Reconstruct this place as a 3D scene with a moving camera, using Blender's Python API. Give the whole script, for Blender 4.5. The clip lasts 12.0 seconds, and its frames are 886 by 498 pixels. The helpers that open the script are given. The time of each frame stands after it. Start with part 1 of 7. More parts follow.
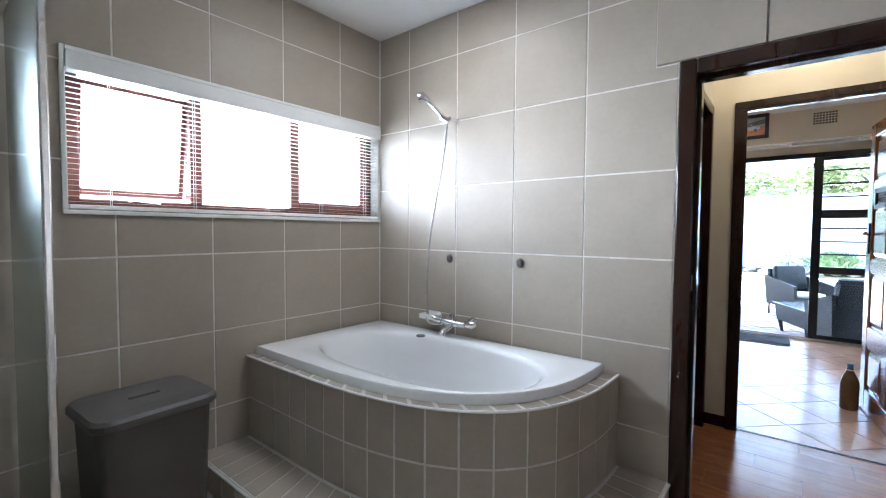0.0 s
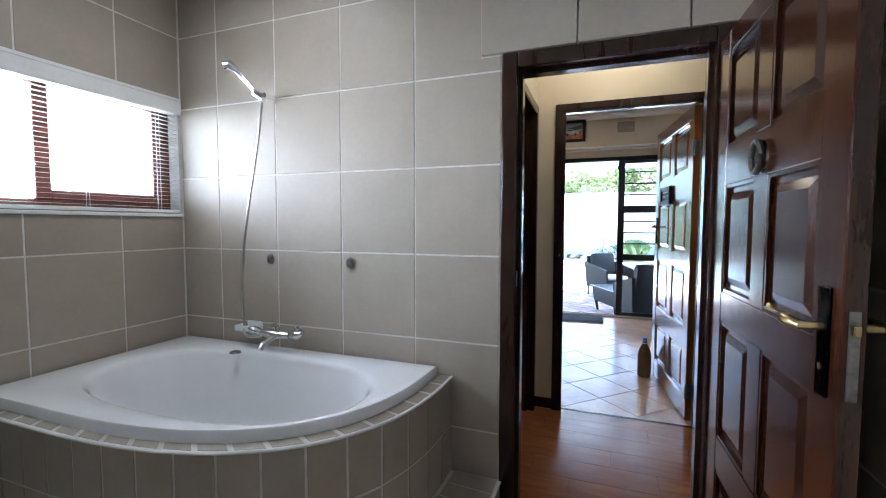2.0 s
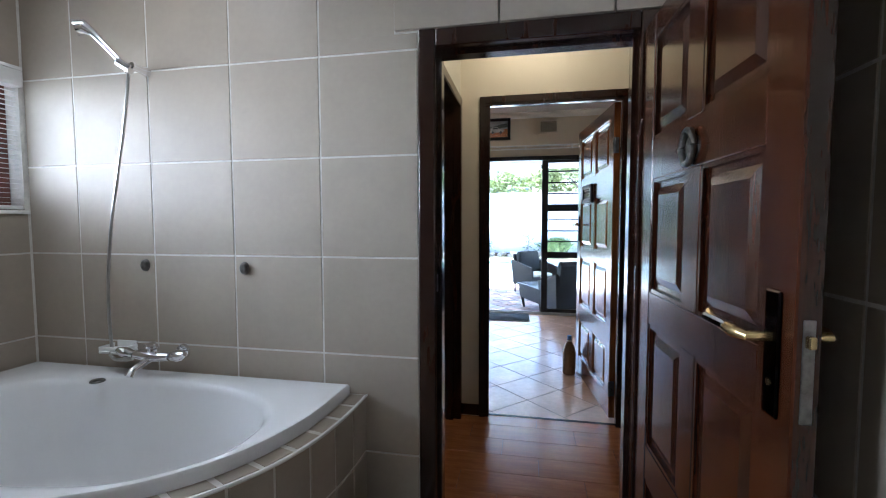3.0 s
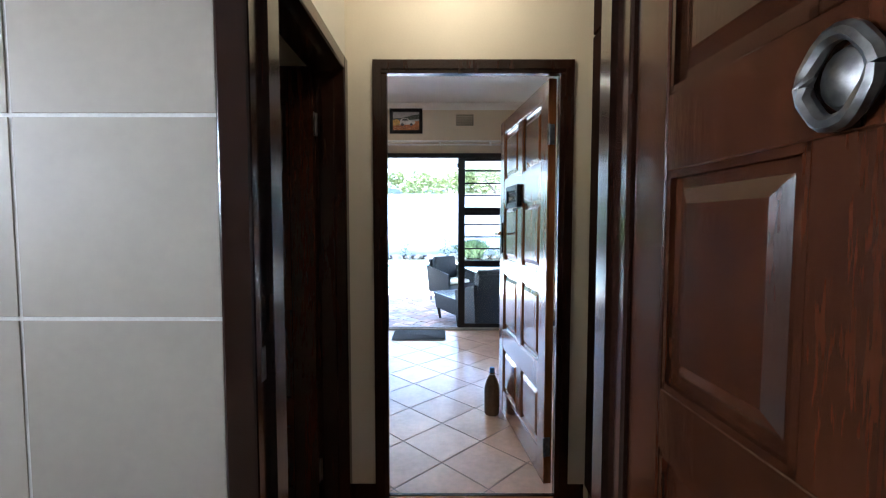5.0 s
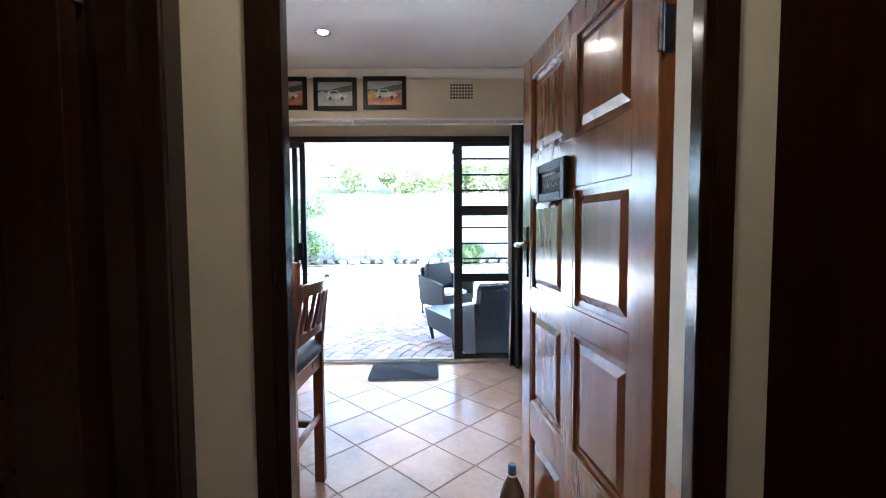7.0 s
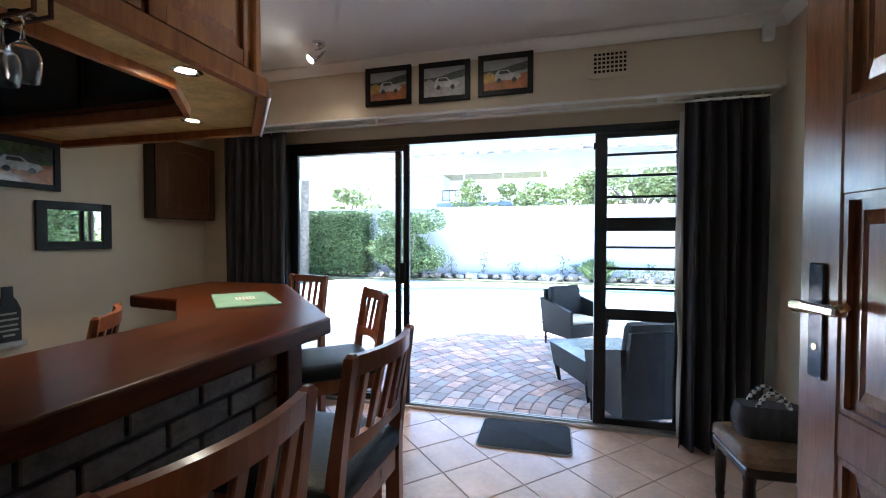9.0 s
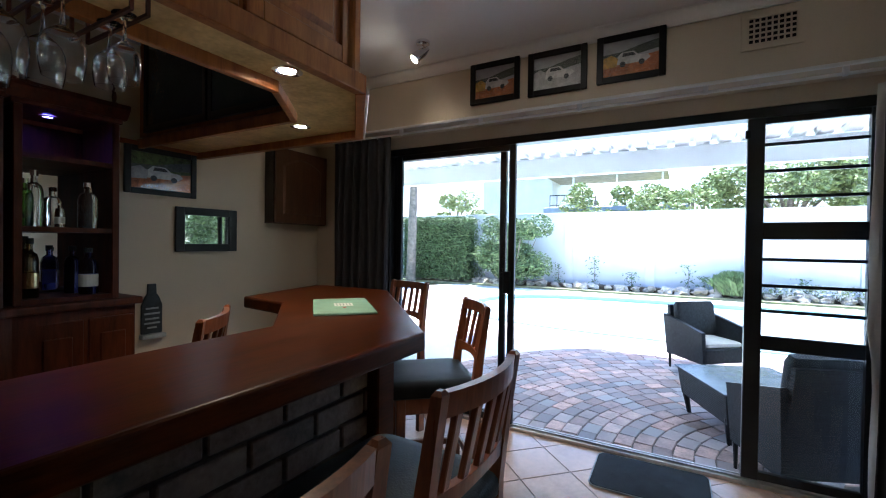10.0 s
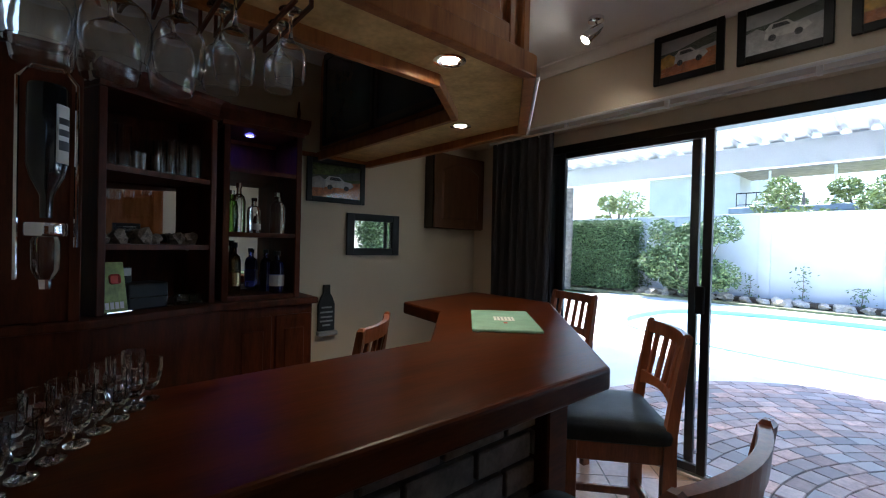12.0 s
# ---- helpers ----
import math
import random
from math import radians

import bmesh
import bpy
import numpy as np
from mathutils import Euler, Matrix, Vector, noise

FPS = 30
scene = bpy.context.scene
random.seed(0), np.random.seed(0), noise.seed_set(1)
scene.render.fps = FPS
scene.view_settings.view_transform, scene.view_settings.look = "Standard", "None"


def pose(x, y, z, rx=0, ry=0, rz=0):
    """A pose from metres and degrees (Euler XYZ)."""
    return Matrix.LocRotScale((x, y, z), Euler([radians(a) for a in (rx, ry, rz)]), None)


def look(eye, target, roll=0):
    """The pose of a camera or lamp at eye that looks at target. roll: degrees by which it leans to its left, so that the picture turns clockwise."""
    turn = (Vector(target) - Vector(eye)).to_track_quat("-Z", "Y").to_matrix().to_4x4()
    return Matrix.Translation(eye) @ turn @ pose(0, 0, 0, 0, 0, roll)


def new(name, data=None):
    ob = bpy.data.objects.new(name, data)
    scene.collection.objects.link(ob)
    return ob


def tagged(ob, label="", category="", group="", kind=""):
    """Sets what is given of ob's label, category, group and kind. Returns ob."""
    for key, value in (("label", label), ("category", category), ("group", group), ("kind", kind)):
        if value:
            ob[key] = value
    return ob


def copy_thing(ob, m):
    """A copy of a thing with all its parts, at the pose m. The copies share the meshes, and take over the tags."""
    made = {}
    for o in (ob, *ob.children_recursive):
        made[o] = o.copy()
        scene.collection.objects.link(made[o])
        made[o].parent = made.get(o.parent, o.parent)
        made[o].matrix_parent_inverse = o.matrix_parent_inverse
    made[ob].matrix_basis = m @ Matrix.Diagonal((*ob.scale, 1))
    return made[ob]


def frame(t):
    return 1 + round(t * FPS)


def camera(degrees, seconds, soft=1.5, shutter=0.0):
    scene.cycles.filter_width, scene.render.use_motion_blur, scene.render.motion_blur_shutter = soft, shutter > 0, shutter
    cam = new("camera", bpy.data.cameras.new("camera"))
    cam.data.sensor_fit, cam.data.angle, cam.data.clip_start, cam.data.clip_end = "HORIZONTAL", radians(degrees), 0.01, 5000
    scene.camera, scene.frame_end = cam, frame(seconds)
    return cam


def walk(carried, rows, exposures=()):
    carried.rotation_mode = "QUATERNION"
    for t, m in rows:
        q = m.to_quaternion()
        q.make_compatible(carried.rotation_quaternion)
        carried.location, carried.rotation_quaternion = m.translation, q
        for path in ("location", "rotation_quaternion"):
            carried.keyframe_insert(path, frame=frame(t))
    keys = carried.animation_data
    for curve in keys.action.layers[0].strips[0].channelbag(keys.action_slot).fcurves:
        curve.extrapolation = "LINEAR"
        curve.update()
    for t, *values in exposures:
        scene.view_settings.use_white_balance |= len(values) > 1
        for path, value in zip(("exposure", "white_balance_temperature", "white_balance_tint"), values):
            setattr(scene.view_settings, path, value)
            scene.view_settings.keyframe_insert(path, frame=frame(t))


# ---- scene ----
cam = camera(91.8, 12.0, 1.1)
PATH = [
    (0, (0.503, 2.457, 1.275), (-0.746, 4.017, 1.192), 0.4),
    (0.5, (0.512, 2.507, 1.282), (-0.621, 4.152, 1.194), 0.3),
    (1, (0.518, 2.565, 1.279), (-0.476, 4.298, 1.187), 0.3),
    (1.5, (0.525, 2.633, 1.287), (-0.323, 4.441, 1.179), 0.1),
    (2, (0.528, 2.738, 1.293), (-0.164, 4.611, 1.179), 0.1),
    (2.5, (0.528, 2.865, 1.29), (0.018, 4.796, 1.173), -0.0),
    (3, (0.527, 2.961, 1.288), (0.144, 4.92, 1.17), -0.1),
    (3.5, (0.509, 3.131, 1.3), (0.277, 5.114, 1.18), -0.2),
    (3.7, (0.493, 3.214, 1.307), (0.318, 5.203, 1.19), -0.2),
    (5.5, (0.58, 4.042, 1.346), (0.589, 6.039, 1.233), 0.0),
    (6, (0.596, 4.41, 1.345), (0.616, 6.407, 1.237), -0.2),
    (6.5, (0.612, 4.675, 1.35), (0.636, 6.672, 1.238), -0.3),
    (8.3, (0.46, 5.553, 1.38), (0.274, 7.543, 1.309), -0.1),
    (8.5, (0.463, 5.626, 1.383), (0.2, 7.608, 1.319), 0.0),
    (9, (0.486, 5.807, 1.399), (-0.041, 7.736, 1.351), 0.1),
    (9.5, (0.465, 5.924, 1.399), (-0.295, 7.774, 1.363), 0.5),
    (10, (0.402, 6.031, 1.403), (-0.573, 7.777, 1.379), 0.8),
    (10.5, (0.322, 6.113, 1.411), (-0.843, 7.739, 1.393), 1.0),
    (11, (0.263, 6.145, 1.416), (-1.033, 7.668, 1.399), 1.2),
    (11.5, (0.226, 6.167, 1.422), (-1.178, 7.591, 1.404), 1.3),
    (12, (0.198, 6.193, 1.417), (-1.316, 7.5, 1.398), 1.4),
]
EXPOSURES = [(0, 3.95, 5500, 10), (1, 3.75, 5500, 10), (2, 3.5, 5500, 10), (3.7, 3.2, 5500, 10), (5.5, 3.7, 5500, 10), (6.5, 3.82, 5500, 10), (8.3, 3.25, 5500, 10), (9.0, 2.95, 5500, 10), (9.5, 2.68, 5500, 10), (10.5, 2.28, 5500, 10), (12, 2.2, 5500, 10)]
walk(cam, [(t, look(eye, target, roll)) for t, eye, target, roll in PATH], EXPOSURES)

# ---- world, sun and large lights ----
SUN_UP, SUN_AZ = 72.0, -18.0
world = bpy.data.worlds.new("world")
scene.world = world
world.use_nodes = True
sky = world.node_tree.nodes.new("ShaderNodeTexSky")
sky.sky_type = "NISHITA"
sky.sun_disc = False
sky.sun_elevation = radians(SUN_UP)
sky.sun_rotation = radians(SUN_AZ)
world.node_tree.links.new(sky.outputs[0], world.node_tree.nodes["Background"].inputs[0])
world.node_tree.nodes["Background"].inputs[1].default_value = 0.15
sun = bpy.data.lights.new("sun", "SUN")
sun.energy, sun.angle, sun.color = 5.0, radians(0.6), (1.0, 0.95, 0.88)
sun_ob = new("sun", sun)
sun_way = Vector((math.sin(radians(SUN_AZ)), math.cos(radians(SUN_AZ)), math.tan(radians(SUN_UP))))
sun_ob.matrix_world = look(sun_way * 20, (0, 0, 0))


def lamp(name, kind, at, target, power, colour, size=0.05, size_y=None, spread=None):
    data = bpy.data.lights.new(name, kind)
    data.energy, data.color = power, colour
    if kind == "AREA":
        data.size = size
        data.spread = radians(spread or 180)
        if size_y:
            data.shape, data.size_y = "RECTANGLE", size_y
    else:
        data.shadow_soft_size = size
    if kind == "SPOT":
        data.spot_size, data.spot_blend = radians(spread or 90), 0.6
    ob = new(name, data)
    ob.matrix_world = look(at, target)
    return ob


lamp("bathroom_window_daylight", "AREA", (-2.45, 3.56, 1.74), (0, 3.56, 1.3), 7.6, (0.93, 0.97, 1.0), 1.7, 0.9, 125)
for lx, ly in ((-0.90, 7.15), (-1.455, 7.72)):
    lamp("cabinet_downlight", "SPOT", (lx, ly, 1.992), (lx, ly, 0), 4.5, (1.0, 0.76, 0.46), 0.03, None, 105)
lamp("bathroom_ceiling_bulb", "AREA", (-0.92, 3.98, 2.575), (-0.92, 3.98, 0), 0.6, (1.0, 0.96, 0.9), 0.22)
lamp("shelf_led", "SPOT", (-2.52, 7.0, 2.02), (-2.45, 7.0, 0), 0.9, (0.15, 0.16, 1.0), 0.02, None, 120)
lamp("spot_light_bulb", "SPOT", (-1.13, 8.43, 2.66), (-1.5, 9.0, 1.2), 3, (1.0, 0.8, 0.55), 0.03, None, 100)
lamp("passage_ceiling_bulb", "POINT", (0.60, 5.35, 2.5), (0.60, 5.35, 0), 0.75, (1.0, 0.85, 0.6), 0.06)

# ---- materials ----


def mat(name, colour, rough=0.5, metal=0.0, var=0.12, scale=6.0, fine=60.0, bump=0.05, rand=0.0, stretch=(1, 1, 1), second=None, coat=0.0, island=False, tint=None, spec=0.5):
    m = bpy.data.materials.new(name)
    m.use_nodes = True
    nt = m.node_tree
    n, l = nt.nodes, nt.links
    p = n["Principled BSDF"]
    tc = n.new("ShaderNodeTexCoord")
    mp = n.new("ShaderNodeMapping")
    mp.inputs["Scale"].default_value = stretch
    l.new(tc.outputs["Object"], mp.inputs[0])
    a, b = n.new("ShaderNodeTexNoise"), n.new("ShaderNodeTexNoise")
    a.inputs["Scale"].default_value, b.inputs["Scale"].default_value = scale, fine
    a.inputs["Detail"].default_value, b.inputs["Detail"].default_value = 4, 3
    if rand:
        info = n.new("ShaderNodeNewGeometry" if island else "ShaderNodeObjectInfo")
        off = n.new("ShaderNodeVectorMath")
        off.operation = "SCALE"
        cx = n.new("ShaderNodeCombineXYZ")
        rnd = info.outputs["Random Per Island" if island else "Random"]
        for k in range(3):
            l.new(rnd, cx.inputs[k])
        l.new(cx.outputs[0], off.inputs[0])
        off.inputs["Scale"].default_value = 37.0
        add = n.new("ShaderNodeVectorMath")
        l.new(mp.outputs[0], add.inputs[0])
        l.new(off.outputs[0], add.inputs[1])
        src = add.outputs[0]
    else:
        src = mp.outputs[0]
    l.new(src, a.inputs["Vector"])
    l.new(src, b.inputs["Vector"])
    mixn = n.new("ShaderNodeMath")
    mixn.operation = "ADD"
    l.new(a.outputs["Fac"], mixn.inputs[0])
    sc = n.new("ShaderNodeMath")
    sc.operation = "MULTIPLY"
    sc.inputs[1].default_value = 0.5
    l.new(b.outputs["Fac"], sc.inputs[0])
    l.new(sc.outputs[0], mixn.inputs[1])
    ramp = n.new("ShaderNodeValToRGB")
    lo = second if second else tuple(c * (1 - 2 * var) for c in colour)
    hi = colour if second else tuple(min(1, c * (1 + 1.2 * var)) for c in colour)
    ramp.color_ramp.elements[0].position, ramp.color_ramp.elements[1].position = 0.45, 1.0
    ramp.color_ramp.elements[0].color, ramp.color_ramp.elements[1].color = (*lo, 1), (*hi, 1)
    l.new(mixn.outputs[0], ramp.inputs[0])
    out = ramp.outputs[0]
    if rand:
        hsv = n.new("ShaderNodeHueSaturation")
        mr = n.new("ShaderNodeMapRange")
        mr.inputs[3].default_value, mr.inputs[4].default_value = 1 - rand, 1 + rand
        l.new(rnd, mr.inputs[0])
        l.new(mr.outputs[0], hsv.inputs["Value"])
        if tint:
            fr = n.new("ShaderNodeMath")
            fr.operation = "MULTIPLY"
            fr.inputs[1].default_value = 17.31
            l.new(rnd, fr.inputs[0])
            fc = n.new("ShaderNodeMath")
            fc.operation = "FRACT"
            l.new(fr.outputs[0], fc.inputs[0])
            mx = n.new("ShaderNodeMix")
            mx.data_type = "RGBA"
            l.new(fc.outputs[0], mx.inputs[0])
            l.new(out, mx.inputs[6])
            mx.inputs[7].default_value = (*tint, 1)
            out = mx.outputs[2]
        l.new(out, hsv.inputs["Color"])
        out = hsv.outputs[0]
    l.new(out, p.inputs["Base Color"])
    rr = n.new("ShaderNodeMapRange")
    rr.inputs[3].default_value, rr.inputs[4].default_value = max(0.02, rough * 0.94), min(1, rough * 1.07)
    l.new(a.outputs["Fac"], rr.inputs[0])
    p.inputs["Roughness"].default_value = rough
    if bump:
        l.new(rr.outputs[0], p.inputs["Roughness"])
    p.inputs["Metallic"].default_value = metal
    p.inputs["Specular IOR Level"].default_value = spec
    p.inputs["Coat Weight"].default_value = coat
    p.inputs["Coat Roughness"].default_value = 0.12
    if bump:
        bp = n.new("ShaderNodeBump")
        bp.inputs["Strength"].default_value = bump
        bp.inputs["Distance"].default_value = 0.01
        l.new(mixn.outputs[0], bp.inputs["Height"])
        l.new(bp.outputs[0], p.inputs["Normal"])
    return m


def glass(name, colour=(1, 1, 1), rough=0.0, ior=1.45):
    m = bpy.data.materials.new(name)
    m.use_nodes = True
    p = m.node_tree.nodes["Principled BSDF"]
    p.inputs["Base Color"].default_value = (*colour, 1)
    p.inputs["Roughness"].default_value, p.inputs["IOR"].default_value = rough, ior
    p.inputs["Transmission Weight"].default_value = 1
    return m


def glow(name, colour, power):
    m = bpy.data.materials.new(name)
    m.use_nodes = True
    p = m.node_tree.nodes["Principled BSDF"]
    p.inputs["Base Color"].default_value = (*colour, 1)
    p.inputs["Emission Color"].default_value = (*colour, 1)
    p.inputs["Emission Strength"].default_value = power
    return m


BATH_TILE = mat("taupe_tile", (0.41, 0.355, 0.29), 0.42, var=0.03, scale=5, fine=40, bump=0.02, rand=0.04, spec=0.25)
STEP_TILE = mat("taupe_step_tile", (0.42, 0.365, 0.30), 0.42, var=0.04, scale=9, fine=60, bump=0.02, rand=0.05)
GROUT = mat("white_grout", (0.72, 0.70, 0.66), 0.8, var=0.08, scale=20, fine=120)
WHITE = mat("white_ceiling_paint", (0.85, 0.845, 0.83), 0.7, var=0.02, scale=3, fine=90, bump=0.02)
CREAM = mat("cream_wall_paint", (0.67, 0.585, 0.45), 0.6, var=0.03, scale=2, fine=120, bump=0.05)
HALL = mat("yellow_cream_paint", (0.58, 0.53, 0.43), 0.6, var=0.03, scale=2, fine=120, bump=0.05)
DOORWOOD = mat("dark_varnished_wood", (0.046, 0.013, 0.0046), 0.22, var=0.3, scale=5, fine=40, bump=0.05, stretch=(5, 5, 0.5), second=(0.014, 0.0042, 0.0018), coat=0.3, rand=0.15, spec=0.35)
# lit copy of DOORWOOD: window light on the bar door put into the colour
LITDOORWOOD = mat("lit_door_wood", (0.34, 0.125, 0.042), 0.2, var=0.3, scale=5, fine=40, bump=0.03, stretch=(5, 5, 0.5), second=(0.17, 0.055, 0.018), coat=0.8)
HATCHWOOD = mat("brown_cupboard_wood", (0.13, 0.055, 0.025), 0.35, var=0.2, scale=5, fine=30, stretch=(5, 5, 0.6))
FRAMEWOOD = mat("dark_frame_wood", (0.024, 0.009, 0.005), 0.2, var=0.10, scale=5, fine=15, bump=0.008, stretch=(5, 5, 0.6), coat=0.25, spec=0.35)
REDWOOD = mat("red_brown_window_wood", (0.13, 0.032, 0.016), 0.35, var=0.25, scale=5, fine=40, stretch=(4, 1, 4))
BARTOP = mat("polished_bar_wood", (0.080, 0.018, 0.0026), 0.34, var=0.3, scale=3.0, fine=22, bump=0.03, stretch=(7, 0.9, 7), second=(0.020, 0.0044, 0.0010), coat=0.0, spec=0.10)
CABWOOD = mat("oiled_pine_cabinet", (0.42, 0.15, 0.035), 0.4, var=0.25, scale=4, fine=26, bump=0.03, stretch=(5, 5, 0.7), second=(0.19, 0.058, 0.014), coat=0.05, spec=0.3)
BACKWOOD = mat("back_bar_wood", (0.078, 0.018, 0.006), 0.5, var=0.3, scale=4, fine=26, bump=0.03, stretch=(5, 5, 0.7), spec=0.2)
SOFFIT = mat("yellow_board_soffit", (0.82, 0.58, 0.24), 0.4, var=0.25, scale=9, fine=50, second=(0.42, 0.25, 0.08))
STOOLWOOD = mat("stool_wood", (0.25, 0.075, 0.028), 0.28, var=0.25, scale=6, fine=40, bump=0.03, stretch=(4, 4, 0.6), coat=0.4)
LAMINATE = mat("laminate_floor", (0.50, 0.19, 0.07), 0.2, var=0.25, scale=4, fine=30, bump=0.02, stretch=(1, 8, 1), second=(0.30, 0.10, 0.035), rand=0.1)
TERRACOTTA = mat("peach_floor_tile", (0.70, 0.47, 0.35), 0.22, var=0.1, scale=4, fine=30, bump=0.02, rand=0.07)
FLOORGROUT = mat("dark_floor_grout", (0.30, 0.22, 0.17), 0.9)
ACRYLIC = mat("white_acrylic", (0.86, 0.86, 0.87), 0.12, var=0.01, scale=2, bump=0.0, coat=0.4)
CHROME = mat("chrome", (0.80, 0.80, 0.82), 0.08, metal=1.0, var=0.03, bump=0.0)
STEEL = mat("brushed_steel", (0.55, 0.54, 0.52), 0.3, metal=1.0, var=0.1, fine=90)
PEWTER = mat("dark_pewter", (0.20, 0.19, 0.18), 0.35, metal=1.0, var=0.3, scale=40)
PLATE = mat("black_chrome_plate", (0.035, 0.035, 0.04), 0.12, metal=1.0, var=0.2, scale=30)
BRASS = mat("worn_brass", (0.62, 0.48, 0.24), 0.25, metal=1.0, var=0.15)
BLACKMETAL = mat("black_aluminium", (0.012, 0.012, 0.014), 0.35, var=0.2, bump=0.02)
PLASTICGREY = mat("grey_brown_plastic", (0.085, 0.072, 0.068), 0.45, var=0.08, scale=5, fine=200, bump=0.1)
WHITEPVC = mat("white_enamel", (0.82, 0.82, 0.80), 0.3, var=0.03, bump=0.01)
CURTAIN = mat("dark_curtain_cloth", (0.044, 0.041, 0.047), 0.85, var=0.3, scale=8, fine=220, bump=0.3, stretch=(6, 6, 0.5))
LINING = mat("white_curtain_lining", (0.75, 0.74, 0.72), 0.9, var=0.05)
LEATHER = mat("black_leather", (0.017, 0.021, 0.024), 0.48, var=0.2, scale=10, fine=160, bump=0.2, spec=0.25)
MATCLOTH = mat("charcoal_mat_pile", (0.022, 0.026, 0.034), 0.95, var=0.3, scale=7, fine=300, bump=0.6)
BRICK = mat("grey_brown_face_brick", (0.12, 0.088, 0.064), 0.75, var=0.35, scale=14, fine=60, bump=0.35, rand=0.3)
MORTAR = mat("dark_mortar", (0.050, 0.042, 0.035), 0.95, var=0.2, scale=30)
PAVER = mat("clay_paver", (0.52, 0.34, 0.29), 0.7, var=0.25, scale=9, fine=50, bump=0.3, rand=0.35, tint=(0.33, 0.31, 0.33))
PAVERSTUFF = mat("clay_paver_far", (0.52, 0.34, 0.29), 0.7, var=0.25, scale=9, fine=50, bump=0.3, rand=0.35, island=True, tint=(0.33, 0.31, 0.33))
SAND = mat("paving_sand", (0.16, 0.135, 0.12), 0.95, var=0.2, scale=20)
RATTAN = mat("dark_grey_rattan", (0.030, 0.033, 0.038), 0.6, var=0.3, scale=40, fine=150, bump=0.3, spec=0.25)
TABLETOP = mat("grey_table_glass", (0.12, 0.13, 0.15), 0.15, var=0.1)
CUSHION = mat("pale_cushion_cloth", (0.62, 0.60, 0.55), 0.9, var=0.08, fine=200, bump=0.2)
GWALL = mat("white_garden_wall", (0.60, 0.61, 0.64), 0.85, var=0.05, scale=1.5, fine=60, bump=0.1)
CONCRETE = mat("pale_pool_paving", (0.80, 0.78, 0.73), 0.8, var=0.06, scale=3, fine=80, bump=0.1)
POOLBLUE = mat("pool_water", (0.62, 0.82, 0.86), 0.08, var=0.05, scale=2, fine=12, bump=0.05)
COPING = mat("pale_blue_coping", (0.26, 0.46, 0.52), 0.5, var=0.1)
LAWN = mat("lawn", (0.14, 0.17, 0.05), 0.95, var=0.3, scale=3, fine=120, bump=0.6)
STONE = mat("border_stone", (0.42, 0.38, 0.33), 0.9, var=0.3, scale=5, fine=40, bump=0.5, rand=0.25)
LEAF = mat("leaf_green", (0.13, 0.19, 0.075), 0.5, var=0.4, scale=3, fine=20, rand=0.35, island=True)
LEAFLIGHT = mat("leaf_yellow_green", (0.26, 0.31, 0.12), 0.5, var=0.4, scale=3, fine=20, rand=0.35, island=True)
BARK = mat("grey_bark", (0.21, 0.18, 0.15), 0.9, var=0.3, scale=8, fine=50, bump=0.5)
SHEET = mat("white_roof_sheeting", (0.76, 0.77, 0.79), 0.5, var=0.04, scale=2)
GLASS = glass("clear_glass")
PANE = glass("window_pane", (1, 1, 1), 0.0, 1.3)
SCREEN = glass("frosted_green_glass", (0.80, 0.92, 0.88), 0.22, 1.35)
BULB = glow("warm_bulb", (1.0, 0.86, 0.62), 25)
BLUEBULB = glow("blue_led", (0.14, 0.13, 1.0), 18)
BLACK = mat("black_plastic", (0.012, 0.012, 0.013), 0.4, bump=0.02, spec=0.25)
PAPERWHITE = mat("paper_white", (0.75, 0.75, 0.72), 0.7, var=0.03)
LABELGREY = mat("chalk_grey", (0.42, 0.45, 0.46), 0.8, var=0.15, scale=20)
CHALKBOARD = mat("slate_board", (0.035, 0.042, 0.048), 0.55, var=0.3, scale=10)
MENU = mat("green_leather_cover", (0.24, 0.42, 0.32), 0.45, var=0.12, scale=12, fine=90, bump=0.05)
RED = mat("red_print", (0.5, 0.06, 0.04), 0.5)
OLIVE = mat("brown_bottle_liquid", (0.20, 0.13, 0.075), 0.2, var=0.2, scale=4, coat=0.5)
BLUECAP = mat("blue_cap", (0.10, 0.28, 0.62), 0.4)
# wall colour darkened to put the side room in shade
DARKVOID = mat("side_room_shade", (0.30, 0.27, 0.22), 0.8)

# ---- mesh helpers ----


def box(bm, a, b):
    x0, y0, z0 = a
    x1, y1, z1 = b
    v = [bm.verts.new(c) for c in ((x0, y0, z0), (x1, y0, z0), (x1, y1, z0), (x0, y1, z0), (x0, y0, z1), (x1, y0, z1), (x1, y1, z1), (x0, y1, z1))]
    for f in ((0, 3, 2, 1), (4, 5, 6, 7), (0, 1, 5, 4), (1, 2, 6, 5), (2, 3, 7, 6), (3, 0, 4, 7)):
        bm.faces.new([v[i] for i in f])
    return v


def boxes(*pairs, bev=0.0, seg=1):
    bm = bmesh.new()
    for a, b in pairs:
        lo = [min(p, q) for p, q in zip(a, b)]
        hi = [max(p, q) for p, q in zip(a, b)]
        box(bm, lo, hi)
    if bev:
        bmesh.ops.bevel(bm, geom=bm.edges[:], offset=bev, segments=seg, affect="EDGES", profile=0.5)
    return bm


